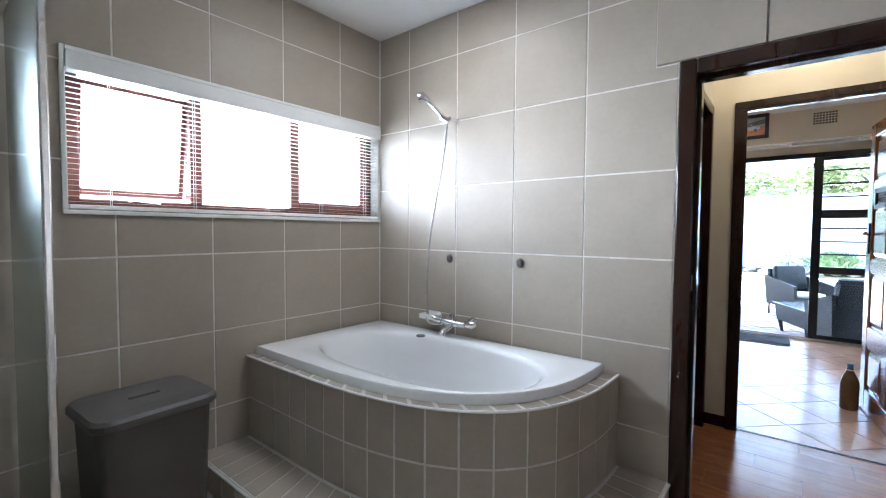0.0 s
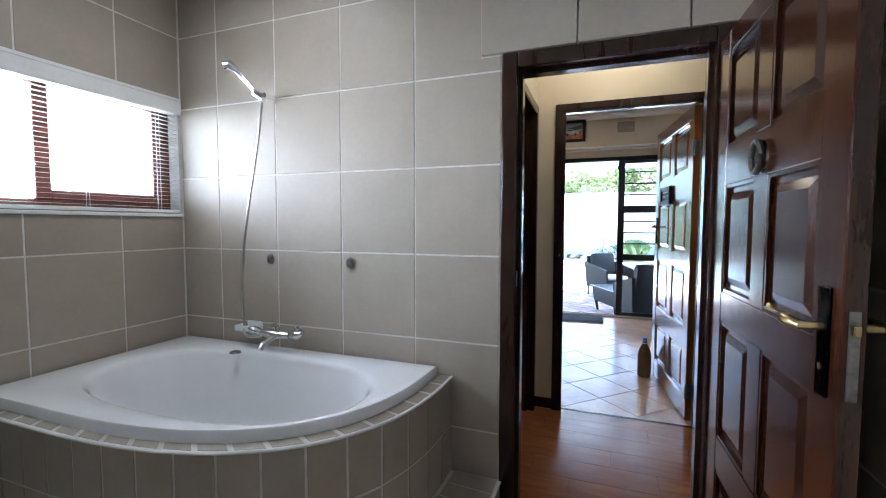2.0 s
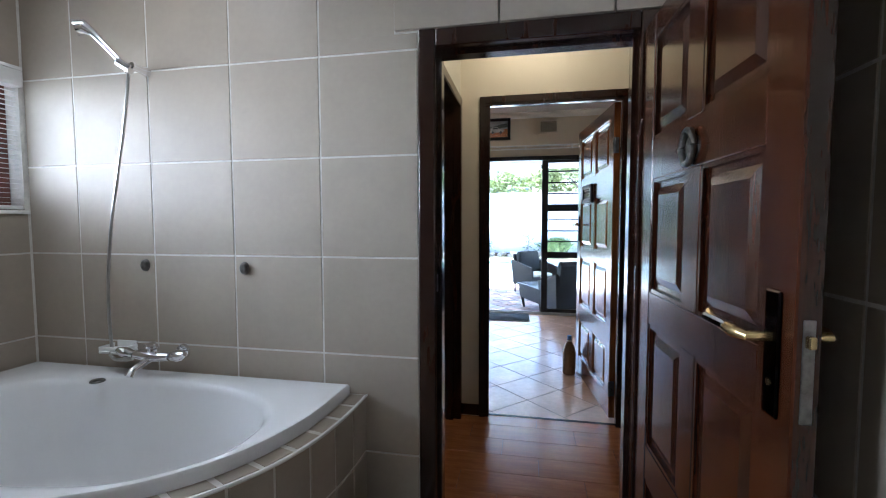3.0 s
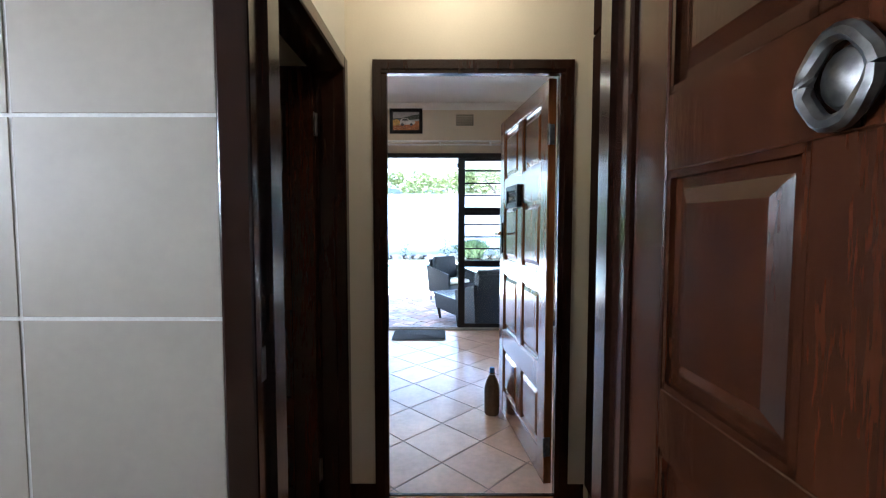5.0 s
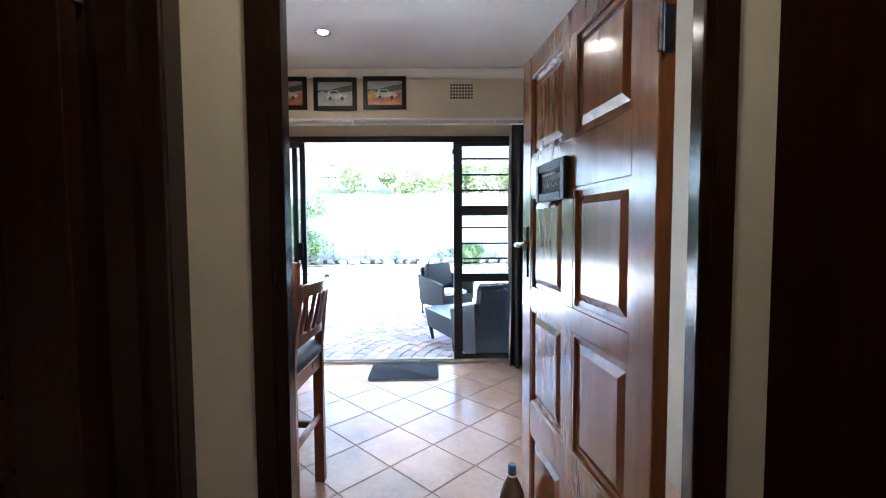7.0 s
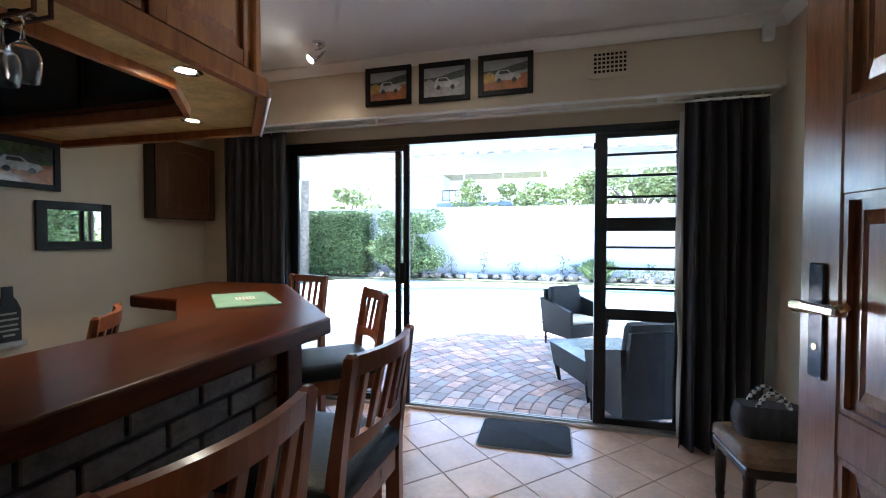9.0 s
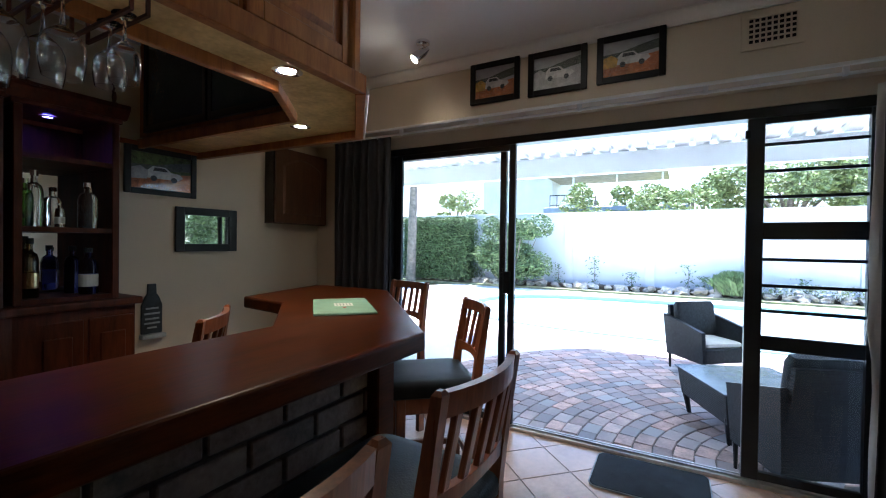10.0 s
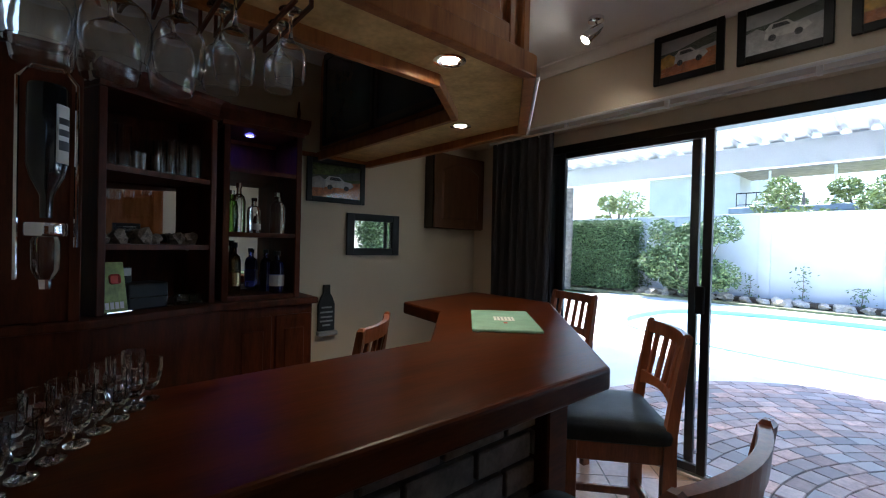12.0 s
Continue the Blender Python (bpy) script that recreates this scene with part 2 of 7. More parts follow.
def prism(poly, z0, z1, bev=0.0, seg=2):
    bm = bmesh.new()
    lo = [bm.verts.new((x, y, z0)) for x, y in poly]
    hi = [bm.verts.new((x, y, z1)) for x, y in poly]
    bm.faces.new(lo[::-1])
    bm.faces.new(hi)
    n = len(poly)
    for i in range(n):
        bm.faces.new((lo[i], lo[(i + 1) % n], hi[(i + 1) % n], hi[i]))
    bmesh.ops.recalc_face_normals(bm, faces=bm.faces[:])
    if bev:
        bmesh.ops.bevel(bm, geom=bm.edges[:], offset=bev, segments=seg, affect="EDGES", profile=0.5)
    return bm


def lathe(profile, n=20, at=(0, 0, 0), bm=None):
    bm = bm or bmesh.new()
    rings = []
    for r, z in profile:
        if r < 1e-5:
            rings.append([bm.verts.new((at[0], at[1], at[2] + z))])
        else:
            rings.append([bm.verts.new((at[0] + r * math.cos(2 * math.pi * i / n), at[1] + r * math.sin(2 * math.pi * i / n), at[2] + z)) for i in range(n)])
    for p, q in zip(rings, rings[1:]):
        for i in range(n):
            j = (i + 1) % n
            if len(p) == 1 and len(q) > 1:
                bm.faces.new((p[0], q[j], q[i]))
            elif len(q) == 1 and len(p) > 1:
                bm.faces.new((p[i], p[j], q[0]))
            elif len(p) > 1:
                bm.faces.new((p[i], p[j], q[j], q[i]))
    return bm


def tube(points, r, n=8, bm=None):
    """A round bar along points; r may be a list."""
    bm = bm or bmesh.new()
    pts = [Vector(p) for p in points]
    rings = []
    up = Vector((0.13, 0.31, 0.94)).normalized()
    for i, p in enumerate(pts):
        d = (pts[min(i + 1, len(pts) - 1)] - pts[max(i - 1, 0)]).normalized()
        s = d.cross(up)
        if s.length < 0.1:
            s = d.cross(Vector((1, 0, 0)))
        s.normalize()
        u = s.cross(d)
        rad = r[i] if isinstance(r, (list, tuple)) else r
        rings.append([bm.verts.new(p + rad * (math.cos(2 * math.pi * k / n) * s + math.sin(2 * math.pi * k / n) * u)) for k in range(n)])
    for p, q in zip(rings, rings[1:]):
        for k in range(n):
            bm.faces.new((p[k], p[(k + 1) % n], q[(k + 1) % n], q[k]))
    bm.faces.new(rings[0][::-1])
    bm.faces.new(rings[-1])
    return bm


def part(name, bm, material, parent=None, label="", smooth=False, at=None):
    me = bpy.data.meshes.new(name)
    bmesh.ops.recalc_face_normals(bm, faces=bm.faces[:])
    if smooth:
        for f in bm.faces:
            f.smooth = True
        for e in bm.edges:
            if len(e.link_faces) == 2 and e.calc_face_angle(0.0) > 0.7:
                e.smooth = False
    bm.to_mesh(me)
    bm.free()
    me.materials.append(material)
    ob = new(name, me)
    if parent:
        ob.parent = parent
    if at is not None:
        ob.matrix_basis = at
    if label:
        ob["label"] = label
    return ob


def thing(name, m, label, category, group="", kind=""):
    ob = new(name)
    ob.matrix_basis = m
    return tagged(ob, label, category, group, kind)


def struct(name, bm, material, label, category="", smooth=False):
    return tagged(part(name, bm, material, None, "", smooth), label, category or name.split("_")[0], "", "structure")


MESHES = {}


def piece(name, key, make, material, parent, m):
    """A small piece that shares its mesh with all pieces of the same key."""
    k = (name, material.name, key)
    if k not in MESHES:
        bm = make()
        bmesh.ops.recalc_face_normals(bm, faces=bm.faces[:])
        me = bpy.data.meshes.new(name)
        bm.to_mesh(me)
        bm.free()
        me.materials.append(material)
        MESHES[k] = me
    ob = new(name, MESHES[k])
    ob.parent = parent
    ob.matrix_basis = m
    return ob


def minus(rect, hole):
    u0, u1, v0, v1 = rect
    a0, a1, b0, b1 = hole
    if a0 >= u1 or a1 <= u0 or b0 >= v1 or b1 <= v0:
        return [rect]
    out = []
    if b0 > v0:
        out.append((u0, u1, v0, b0))
    if b1 < v1:
        out.append((u0, u1, b1, v1))
    lo, hi = max(v0, b0), min(v1, b1)
    if a0 > u0:
        out.append((u0, a0, lo, hi))
    if a1 < u1:
        out.append((a1, u1, lo, hi))
    return out


def tile_wall(parent, m, us, vs, holes, gap=0.008, thick=0.0025, material=None):
    """Tiles on a wall: m takes (u, v, out) to the world."""
    for u0, u1 in zip(us, us[1:]):
        for v0, v1 in zip(vs, vs[1:]):
            rects = [(u0 + gap / 2, u1 - gap / 2, v0 + gap / 2, v1 - gap / 2)]
            for h in holes:
                rects = [r for q in rects for r in minus(q, h)]
            for a, b, c, d in rects:
                if b - a < 0.01 or d - c < 0.01:
                    continue
                w, h = round(b - a, 4), round(d - c, 4)
                piece("tile", (w, h, thick), lambda: boxes(((-w / 2, -h / 2, -0.004), (w / 2, h / 2, thick)), bev=0.0008), material or BATH_TILE, parent,
                      m @ Matrix.Translation(((a + b) / 2, (c + d) / 2, 0)))


def axes(origin, u, v, n):
    m = Matrix((u, v, n)).transposed().to_4x4()
    m.translation = origin
    return m

# ---- bathroom, passage and bar room: the shell ----
YB, XW = 4.585, -1.78


def wall_with_hole(a, b, hole_axis, h0, h1, z0, z1):
    """Boxes of a wall from a to b with one opening."""
    (x0, y0, za), (x1, y1, zb) = a, b
    out = []
    if hole_axis == "x":
        out += [((x0, y0, za), (h0, y1, zb)), ((h1, y0, za), (x1, y1, zb)), ((h0, y0, z1), (h1, y1, zb))]
        if z0 > za:
            out.append(((h0, y0, za), (h1, y1, z0)))
    else:
        out += [((x0, y0, za), (x1, h0, zb)), ((x0, h1, za), (x1, y1, zb)), ((x0, h0, z1), (x1, h1, zb))]
        if z0 > za:
            out.append(((x0, h0, za), (x1, h1, z0)))
    return out


struct("ground", boxes(((-60, -30, -0.5), (60, 170, -0.42))), LAWN, "green lawn and earth running out to the horizon", "ground")
struct("floor_bathroom", boxes(((-1.98, 0.9, -0.06), (1.3, 4.60, 0.0))), STEP_TILE, "taupe tiled bathroom floor", "floor")
fl_hall = struct("floor_passage", boxes(((-1.2, 4.60, -0.06), (1.9, 5.80, -0.008))), FLOORGROUT, "reddish laminate plank floor of the passage", "floor")
fl_bar = struct("floor_bar_room", boxes(((-2.9, 5.80, -0.06), (1.95, 9.25, -0.0025))), FLOORGROUT, "peach ceramic tiles laid on the diagonal with dark grout", "floor")
w_door = struct("wall_bathroom_1", boxes(*wall_with_hole((-1.98, 4.593, 0), (1.3, 4.73, 2.75), "x", 0.114, 0.962, 0, 2.016)), GROUT, "bathroom wall clad in large taupe tiles around the doorway", "wall")
w_win = struct("wall_bathroom_2", boxes(*wall_with_hole((-1.98, 0.9, 0), (-1.788, 4.593, 2.75), "y", 2.87, 4.57, 1.352, 2.0)), GROUT, "bathroom window wall clad in large taupe tiles", "wall")
w_side = struct("wall_bathroom_3", boxes(((1.09, 0.9, 0), (1.3, 4.593, 2.75))), GROUT, "bathroom side wall clad in taupe tiles behind the open door", "wall")
# unseen rear wall, white instead of tiled to bounce light onto the bath front
struct("wall_bathroom_4", boxes(((-1.98, 0.75, 0), (1.3, 0.9, 2.75))), WHITE, "plain unseen rear wall of the bathroom, white to bounce light", "wall")
struct("ceiling_bathroom", boxes(((-1.98, 0.75, 2.615), (1.3, 4.593, 2.72))), WHITE, "white painted bathroom ceiling", "ceiling")
struct("wall_passage_1", boxes(*wall_with_hole((-0.03, 4.73, 0), (0.095, 5.78, 2.75), "y", 4.80, 5.70, 0, 2.06)), HALL, "cream passage wall with a dark doorway", "wall")
struct("wall_passage_2", boxes(((1.80, 4.73, 0), (1.95, 5.78, 2.75))), HALL, "cream passage wall behind the built-in cupboard", "wall")
struct("ceiling_passage", boxes(((-1.3, 4.60, 2.60), (1.95, 5.766, 2.72))), WHITE, "white passage ceiling", "ceiling")
# closes the side room; its shade is in the dark colour
struct("wall_side_room", boxes(((-1.3, 4.73, 0), (-1.2, 5.78, 2.75))), DARKVOID, "plain wall of the room beyond the passage, coloured dark for shade", "wall")
struct("wall_bar_1", boxes(*wall_with_hole((-2.9, 5.766, 0), (1.95, 5.846, 2.75), "x", 0.225, 1.15, 0, 2.095)), CREAM, "cream wall with the doorway to the passage", "wall")
struct("wall_bar_2", boxes(((-2.9, 5.92, 0), (-2.74, 9.25, 2.75))), CREAM, "cream wall behind the bar with framed pictures", "wall")
struct("wall_bar_3", boxes(((1.79, 5.92, 0), (1.95, 9.25, 2.75))), CREAM, "cream side wall of the bar room", "wall")
struct("beam_bar", boxes(((-2.74, 8.86, 2.325), (1.79, 9.25, 2.75))), CREAM, "deep cream plastered beam over the sliding door", "beam")
struct("wall_bar_4", boxes(((-2.74, 9.12, 2.225), (1.79, 9.25, 2.324))), CREAM, "cream wall strip over the sliding door", "wall")
struct("wall_bar_5", boxes(((-2.74, 9.12, 0), (-1.91, 9.25, 2.224))), CREAM, "cream wall beside the sliding door", "wall")
struct("wall_bar_6", boxes(((1.36, 9.12, 0), (1.79, 9.25, 2.224))), CREAM, "cream wall behind the drawn curtain", "wall")
struct("ceiling_bar_room", boxes(((-2.9, 5.78, 2.75), (1.95, 9.25, 2.87))), WHITE, "white painted ceiling of the bar room", "ceiling")


def cornice(name, p, q, out, size=0.07):
    """A coved cornice from p to q; out is the way into the room."""
    d = (Vector(q) - Vector(p))
    n = Vector(out)
    bm = bmesh.new()
    prof = [(0, -size), (0.012, -size)] + [(0.012 + (size - 0.012) * (1 - math.cos(a)), -size + (size - 0.012) * math.sin(a)) for a in [math.pi / 2 * k / 6 for k in range(1, 7)]] + [(size, 0), (0, 0)]
    ends = []
    for base in (Vector(p), Vector(q)):
        ends.append([bm.verts.new(base + n * u + Vector((0, 0, w))) for u, w in prof])
    m = len(prof)
    for i in range(m):
        bm.faces.new((ends[0][i], ends[0][(i + 1) % m], ends[1][(i + 1) % m], ends[1][i]))
    return struct(name, bm, WHITE, "white coved plaster cornice under the ceiling", "cornice")


cornice("cornice_1", (-2.74, 8.858, 2.748), (1.79, 8.858, 2.748), (0, -1, 0))
cornice("cornice_2", (-2.738, 5.93, 2.748), (-2.738, 8.85, 2.748), (1, 0, 0))
cornice("cornice_3", (1.788, 5.93, 2.748), (1.788, 8.85, 2.748), (-1, 0, 0))
struct("trim_beam", tube([(-2.0, 8.848, 2.318), (1.75, 8.848, 2.318)], 0.011, 8), WHITEPVC, "white painted curtain rail along the beam", "trim")
rail_m = thing("curtain_rail", pose(0, 0, 0), "thin white curtain rail under the beam", "curtain rail")
part("rail", tube([(-2.35, 8.90, 2.285), (1.72, 8.90, 2.285)], 0.009, 8), WHITEPVC, rail_m)
for rx in (-1.6, -0.9, -0.2, 0.5, 1.1):
    part("bracket", boxes(((rx - 0.012, 8.885, 2.275), (rx + 0.012, 8.915, 2.326)), bev=0.003), WHITEPVC, rail_m)


# ---- doors ----
def door_frame(name, along, w0, w1, z1, lo, hi, face, label):
    """Jambs and head with a rebated inner stop; along is the axis of the opening's width."""
    f = thing(name, pose(0, 0, 0), label, "door frame", "", "structure")

    def bx(a0, a1, d0, d1, z0, zz):
        return ((a0, d0, z0), (a1, d1, zz)) if along == "x" else ((d0, a0, z0), (d1, a1, zz))
    mid = (lo + hi) / 2
    part("jamb", boxes(bx(w0 - face, w0, lo, hi, 0, z1 + face), bev=0.006, seg=2), FRAMEWOOD, f)
    part("jamb", boxes(bx(w1, w1 + face, lo, hi, 0, z1 + face), bev=0.006, seg=2), FRAMEWOOD, f)
    part("head", boxes(bx(w0, w1, lo, hi, z1, z1 + face - 0.002), bev=0.006, seg=2), FRAMEWOOD, f)
    part("stop", boxes(bx(w0, w0 + 0.014, mid - 0.02, mid + 0.03, 0, z1)), FRAMEWOOD, f)
    part("stop", boxes(bx(w1 - 0.014, w1, mid - 0.02, mid + 0.03, 0, z1)), FRAMEWOOD, f)
    part("stop", boxes(bx(w0 + 0.014, w1 - 0.014, mid - 0.02, mid + 0.03, z1 - 0.014, z1)), FRAMEWOOD, f)
    return f


door_frame("door_frame_1", "x", 0.182, 0.905, 1.952, 4.572, 4.735, 0.066, "dark varnished wooden frame between bathroom and passage")
door_frame("door_frame_2", "x", 0.251, 1.124, 2.062, 5.757, 5.852, 0.031, "dark varnished wooden frame between passage and bar room")
door_frame("door_frame_3", "y", 4.845, 5.685, 2.03, -0.05, 0.112, 0.06, "dark varnished wooden frame of the side doorway")
f2 = bpy.data.objects["door_frame_2"]
part("rebate", boxes(((0.252, 5.758, 0), (0.287, 5.800, 2.0365)), bev=0.003), FRAMEWOOD, f2)
part("rebate", boxes(((1.088, 5.758, 0), (1.123, 5.800, 2.0365)), bev=0.003), FRAMEWOOD, f2)
part("rebate", boxes(((0.252, 5.758, 2.037), (1.123, 5.800, 2.061)), bev=0.003), FRAMEWOOD, f2)
part("architrave", boxes(((0.224, 5.751, 0), (0.262, 5.7575, 2.096)), ((1.113, 5.751, 0), (1.151, 5.7575, 2.096)), ((0.262, 5.7515, 2.055), (1.113, 5.7575, 2.096))), FRAMEWOOD, f2)
struct("threshold_1", boxes(((0.25, 5.790, -0.008), (1.125, 5.812, 0.004)), bev=0.003), FRAMEWOOD, "dark strip between laminate and floor tiles", "threshold")
struct("baseboard_1", boxes(((0.098, 5.765, 0), (0.225, 5.78, 0.08)), bev=0.003), FRAMEWOOD, "short dark skirting board in the passage", "baseboard")
struct("baseboard_2", boxes(((1.15, 5.765, 0), (1.235, 5.78, 0.08)), bev=0.003), FRAMEWOOD, "short dark skirting board beside the cupboard", "baseboard")

ROWS_Z = ((0.13, 0.43), (0.545, 0.955), (1.06, 1.425), (1.55, 1.87))


def door_leaf(name, m, w, h, label, flip=1, wood_m=DOORWOOD, handle_z=1.06, rows=ROWS_Z):
    """A framed door: x runs from hinge to lock edge, y through the thickness."""
    d = thing(name, m, label, "door")
    t = 0.02
    s, c = 0.105, 0.085
    pw = (w - 2 * s - c) / 2
    cols = ((s, s + pw), (s + pw + c, w - s))
    part("stile", boxes(((0, -t, 0.004), (s, t, h)), bev=0.003), wood_m, d)
    part("stile", boxes(((w - s, -t, 0.004), (w, t, h)), bev=0.003), wood_m, d)
    zs = [0.004] + [z for r in rows for z in r] + [h]
    for z0, z1 in zip(zs[::2], zs[1::2]):
        part("rail", boxes(((s, -t + 0.0015, z0), (w - s, t - 0.0015, z1)), bev=0.002), wood_m, d)
    for z0, z1 in rows:
        part("muntin", boxes(((cols[0][1], -t + 0.002, z0), (cols[1][0], t - 0.002, z1)), bev=0.002), wood_m, d)
        for x0, x1 in cols:
            bm = bmesh.new()
            box(bm, (x0, -0.006, z0), (x1, 0.006, z1))
            for sgn in (-1, 1):
                r = []
                for k, yy in ((0.030, 0.006), (0.055, 0.015)):
                    r.append([bm.verts.new(v) for v in ((x0 + k, sgn * yy, z0 + k), (x1 - k, sgn * yy, z0 + k), (x1 - k, sgn * yy, z1 - k), (x0 + k, sgn * yy, z1 - k))])
                for i in range(4):
                    bm.faces.new((r[0][i], r[0][(i + 1) % 4], r[1][(i + 1) % 4], r[1][i]))
                bm.faces.new(r[1])
            for sgn in (-1, 1):
                for a, b in (((x0, z0), (x1, z0 + 0.012)), ((x0, z1 - 0.012), (x1, z1)), ((x0, z0), (x0 + 0.012, z1)), ((x1 - 0.012, z0), (x1, z1))):
                    box(bm, (a[0] + 0.0005, min(sgn * 0.006, sgn * 0.0165), a[1] + 0.0005), (b[0] - 0.0005, max(sgn * 0.006, sgn * 0.0165), b[1] - 0.0005))
            part("panel", bm, wood_m, d)
    for sgn in (-1, 1):
        hz = handle_z
        plate = part("handle_plate", boxes(((w - 0.075, sgn * t, hz - 0.11), (w - 0.033, sgn * (t + 0.006), hz + 0.11)), bev=0.003), PLATE, d, "glossy black escutcheon plate")
        part("lever", tube([(w - 0.054, sgn * (t + 0.004), hz + 0.03), (w - 0.054, sgn * (t + 0.045), hz + 0.03), (w - 0.075, sgn * (t + 0.052), hz + 0.031), (w - 0.17, sgn * (t + 0.05), hz + 0.036), (w - 0.19, sgn * (t + 0.046), hz + 0.045)], [0.009, 0.009, 0.012, 0.0095, 0.007], 10), BRASS, plate, "polished brass lever handle", True)
        part("grip", boxes(((w - 0.185, sgn * (t + 0.038), hz + 0.027), (w - 0.10, sgn * (t + 0.063), hz + 0.044)), bev=0.004), CHROME, plate, "chrome grip on the lever")
        part("keyhole", tube([(w - 0.054, sgn * (t + 0.005), hz - 0.05), (w - 0.054, sgn * (t + 0.0075), hz - 0.05)], 0.007, 12), BRASS, plate)
    part("lock_plate", boxes(((w - 0.001, -0.009, handle_z - 0.10), (w + 0.002, 0.009, handle_z + 0.07)), bev=0.001), PEWTER, d, "steel lock face plate")
    part("latch", boxes(((w, -0.006, handle_z + 0.025), (w + 0.012, 0.006, handle_z + 0.045)), bev=0.002), BRASS, d)
    for hz in (0.2, 1.78):
        part("hinge", tube([(-0.004, flip * t, hz - 0.05), (-0.004, flip * t, hz + 0.05)], 0.007, 10), PEWTER, d, "steel butt hinge")
        part("hinge_leaf", boxes(((-0.002, flip * t - flip * 0.032, hz - 0.05), (0.0, flip * t, hz + 0.05))), PEWTER, d)
    return d


def leaf_pose(hx, hy, ex, ey):
    return pose(hx, hy, 0.004, 0, 0, math.degrees(math.atan2(ey - hy, ex - hx)))


bath_door = door_leaf("panelled_door", leaf_pose(0.936, 4.566, 0.968, 3.73), 0.835, 1.945, "open dark varnished panelled bathroom door with a knocker", 1)
bar_door = door_leaf("panelled_door", leaf_pose(1.084, 5.880, 0.975, 6.85), 0.965, 2.05, "open varnished panelled door with a hanging sign, wood lightened for window light", 1, LITDOORWOOD, 1.24, ((0.15, 0.47), (0.60, 1.005), (1.085, 1.475), (1.635, 1.96)))
side_door = door_leaf("panelled_door", leaf_pose(-0.02, 5.655, -0.80, 5.60), 0.80, 2.02, "open dark panelled door in the side doorway", -1)


def knocker(parent, x, y, z, sgn):
    bm = bmesh.new()
    n = 20
    pts = [(x + 0.034 * math.cos(2 * math.pi * i / n) * (1 + 0.1 * math.cos(8 * math.pi * i / n)), y + sgn * 0.012, z + 0.042 * math.sin(2 * math.pi * i / n)) for i in range(n + 1)]
    tube(pts, 0.009, 8, bm)
    lathe([(0.0, 0.0), (0.026, 0.0), (0.022, 0.008), (0.014, 0.011), (0.0, 0.015)], 16, (0, 0, 0), bm)
    for v in bm.verts[-(16 * 3 + 2):]:
        cx, cy, cz = v.co
        v.co = (x + cx, y + sgn * cz, z + cy * 1.2)
    k = part("door_knocker", bm, PEWTER, parent, "round pewter door knocker", True)
    return k


knocker(bath_door, 0.415, -0.02, 1.475, -1)
knocker(side_door, 0.46, 0.02, 1.56, 1)

# bathroom tiles
tm = axes((0, 4.593, 0), (1, 0, 0), (0, 0, 1), (0, -1, 0))
VS = [0, 0.35, 0.752, 1.152, 1.555, 1.953, 2.356, 2.615]
US = [-1.788, -1.504, -1.103, -0.70, -0.297, 0.112]
lm = axes((0, 4.590, 0), (1, 0, 0), (0, 0, 1), (0, -1, 0))
wm = axes((-1.788, 0, 0), (0, 1, 0), (0, 0, 1), (1, 0, 0))
sm = axes((1.09, 0, 0), (0, -1, 0), (0, 0, 1), (-1, 0, 0))

# ---- bath on its tiled base ----


def base_outline(a, b, left, back, n=44, cx=-1.35, e=2.9):
    """The curved front of the base: from the window wall round to the door wall."""
    pts = [(left + (cx - left) * k / 5, back - b) for k in range(5)]
    for k in range(n + 1):
        t = math.pi / 2 * k / n
        pts.append((cx + a * math.sin(t) ** (2 / e), back - b * max(0.0, math.cos(t)) ** (2 / e)))
    return pts


def resample(pts, step):
    seg = [math.dist(p, q) for p, q in zip(pts, pts[1:])]
    total = sum(seg)
    n = max(1, round(total / step))
    out, i, acc = [], 0, 0.0
    for k in range(n + 1):
        d = min(total - 1e-9, total * k / n)
        while i < len(seg) - 1 and acc + seg[i] < d:
            acc += seg[i]
            i += 1
        f = (d - acc) / seg[i]
        out.append((pts[i][0] + (pts[i + 1][0] - pts[i][0]) * f, pts[i][1] + (pts[i + 1][1] - pts[i][1]) * f))
    return out


bath_base = thing("bath_surround", pose(0, 0, 0), "taupe tiled curved bath base with a low step", "bath surround")
front = base_outline(1.238, 0.978, XW, YB)
inner_core = base_outline(1.2365, 0.9765, XW, YB)
part("core", prism(inner_core + [(XW, YB)], 0.0, 0.18), GROUT, bath_base)
part("apron_wall", prism(inner_core + base_outline(1.12, 0.87, XW, YB)[::-1], 0.18, 0.5905), GROUT, bath_base)
step_out = base_outline(1.47, 1.245, XW, YB)
part("step_core", prism(base_outline(1.4685, 1.2435, XW, YB) + [(XW, YB)], 0.0, 0.1425), GROUT, bath_base)


def band(parent, pts, z0, z1, out, step, gap=0.009):
    """Upright tiles along a curved front."""
    rs = resample(pts, step)
    for (ax, ay), (bx, by) in zip(rs, rs[1:]):
        d = math.dist((ax, ay), (bx, by)) - gap
        ang = math.degrees(math.atan2(by - ay, bx - ax))
        w, h = round(d, 3), round(z1 - z0 - gap, 4)
        piece("tile", ("band", w, h), lambda: boxes(((-w / 2, -0.003, -h / 2), (w / 2, 0.012, h / 2)), bev=0.0015), STEP_TILE, parent, pose((ax + bx) / 2, (ay + by) / 2, (z0 + z1) / 2, 0, 0, ang))


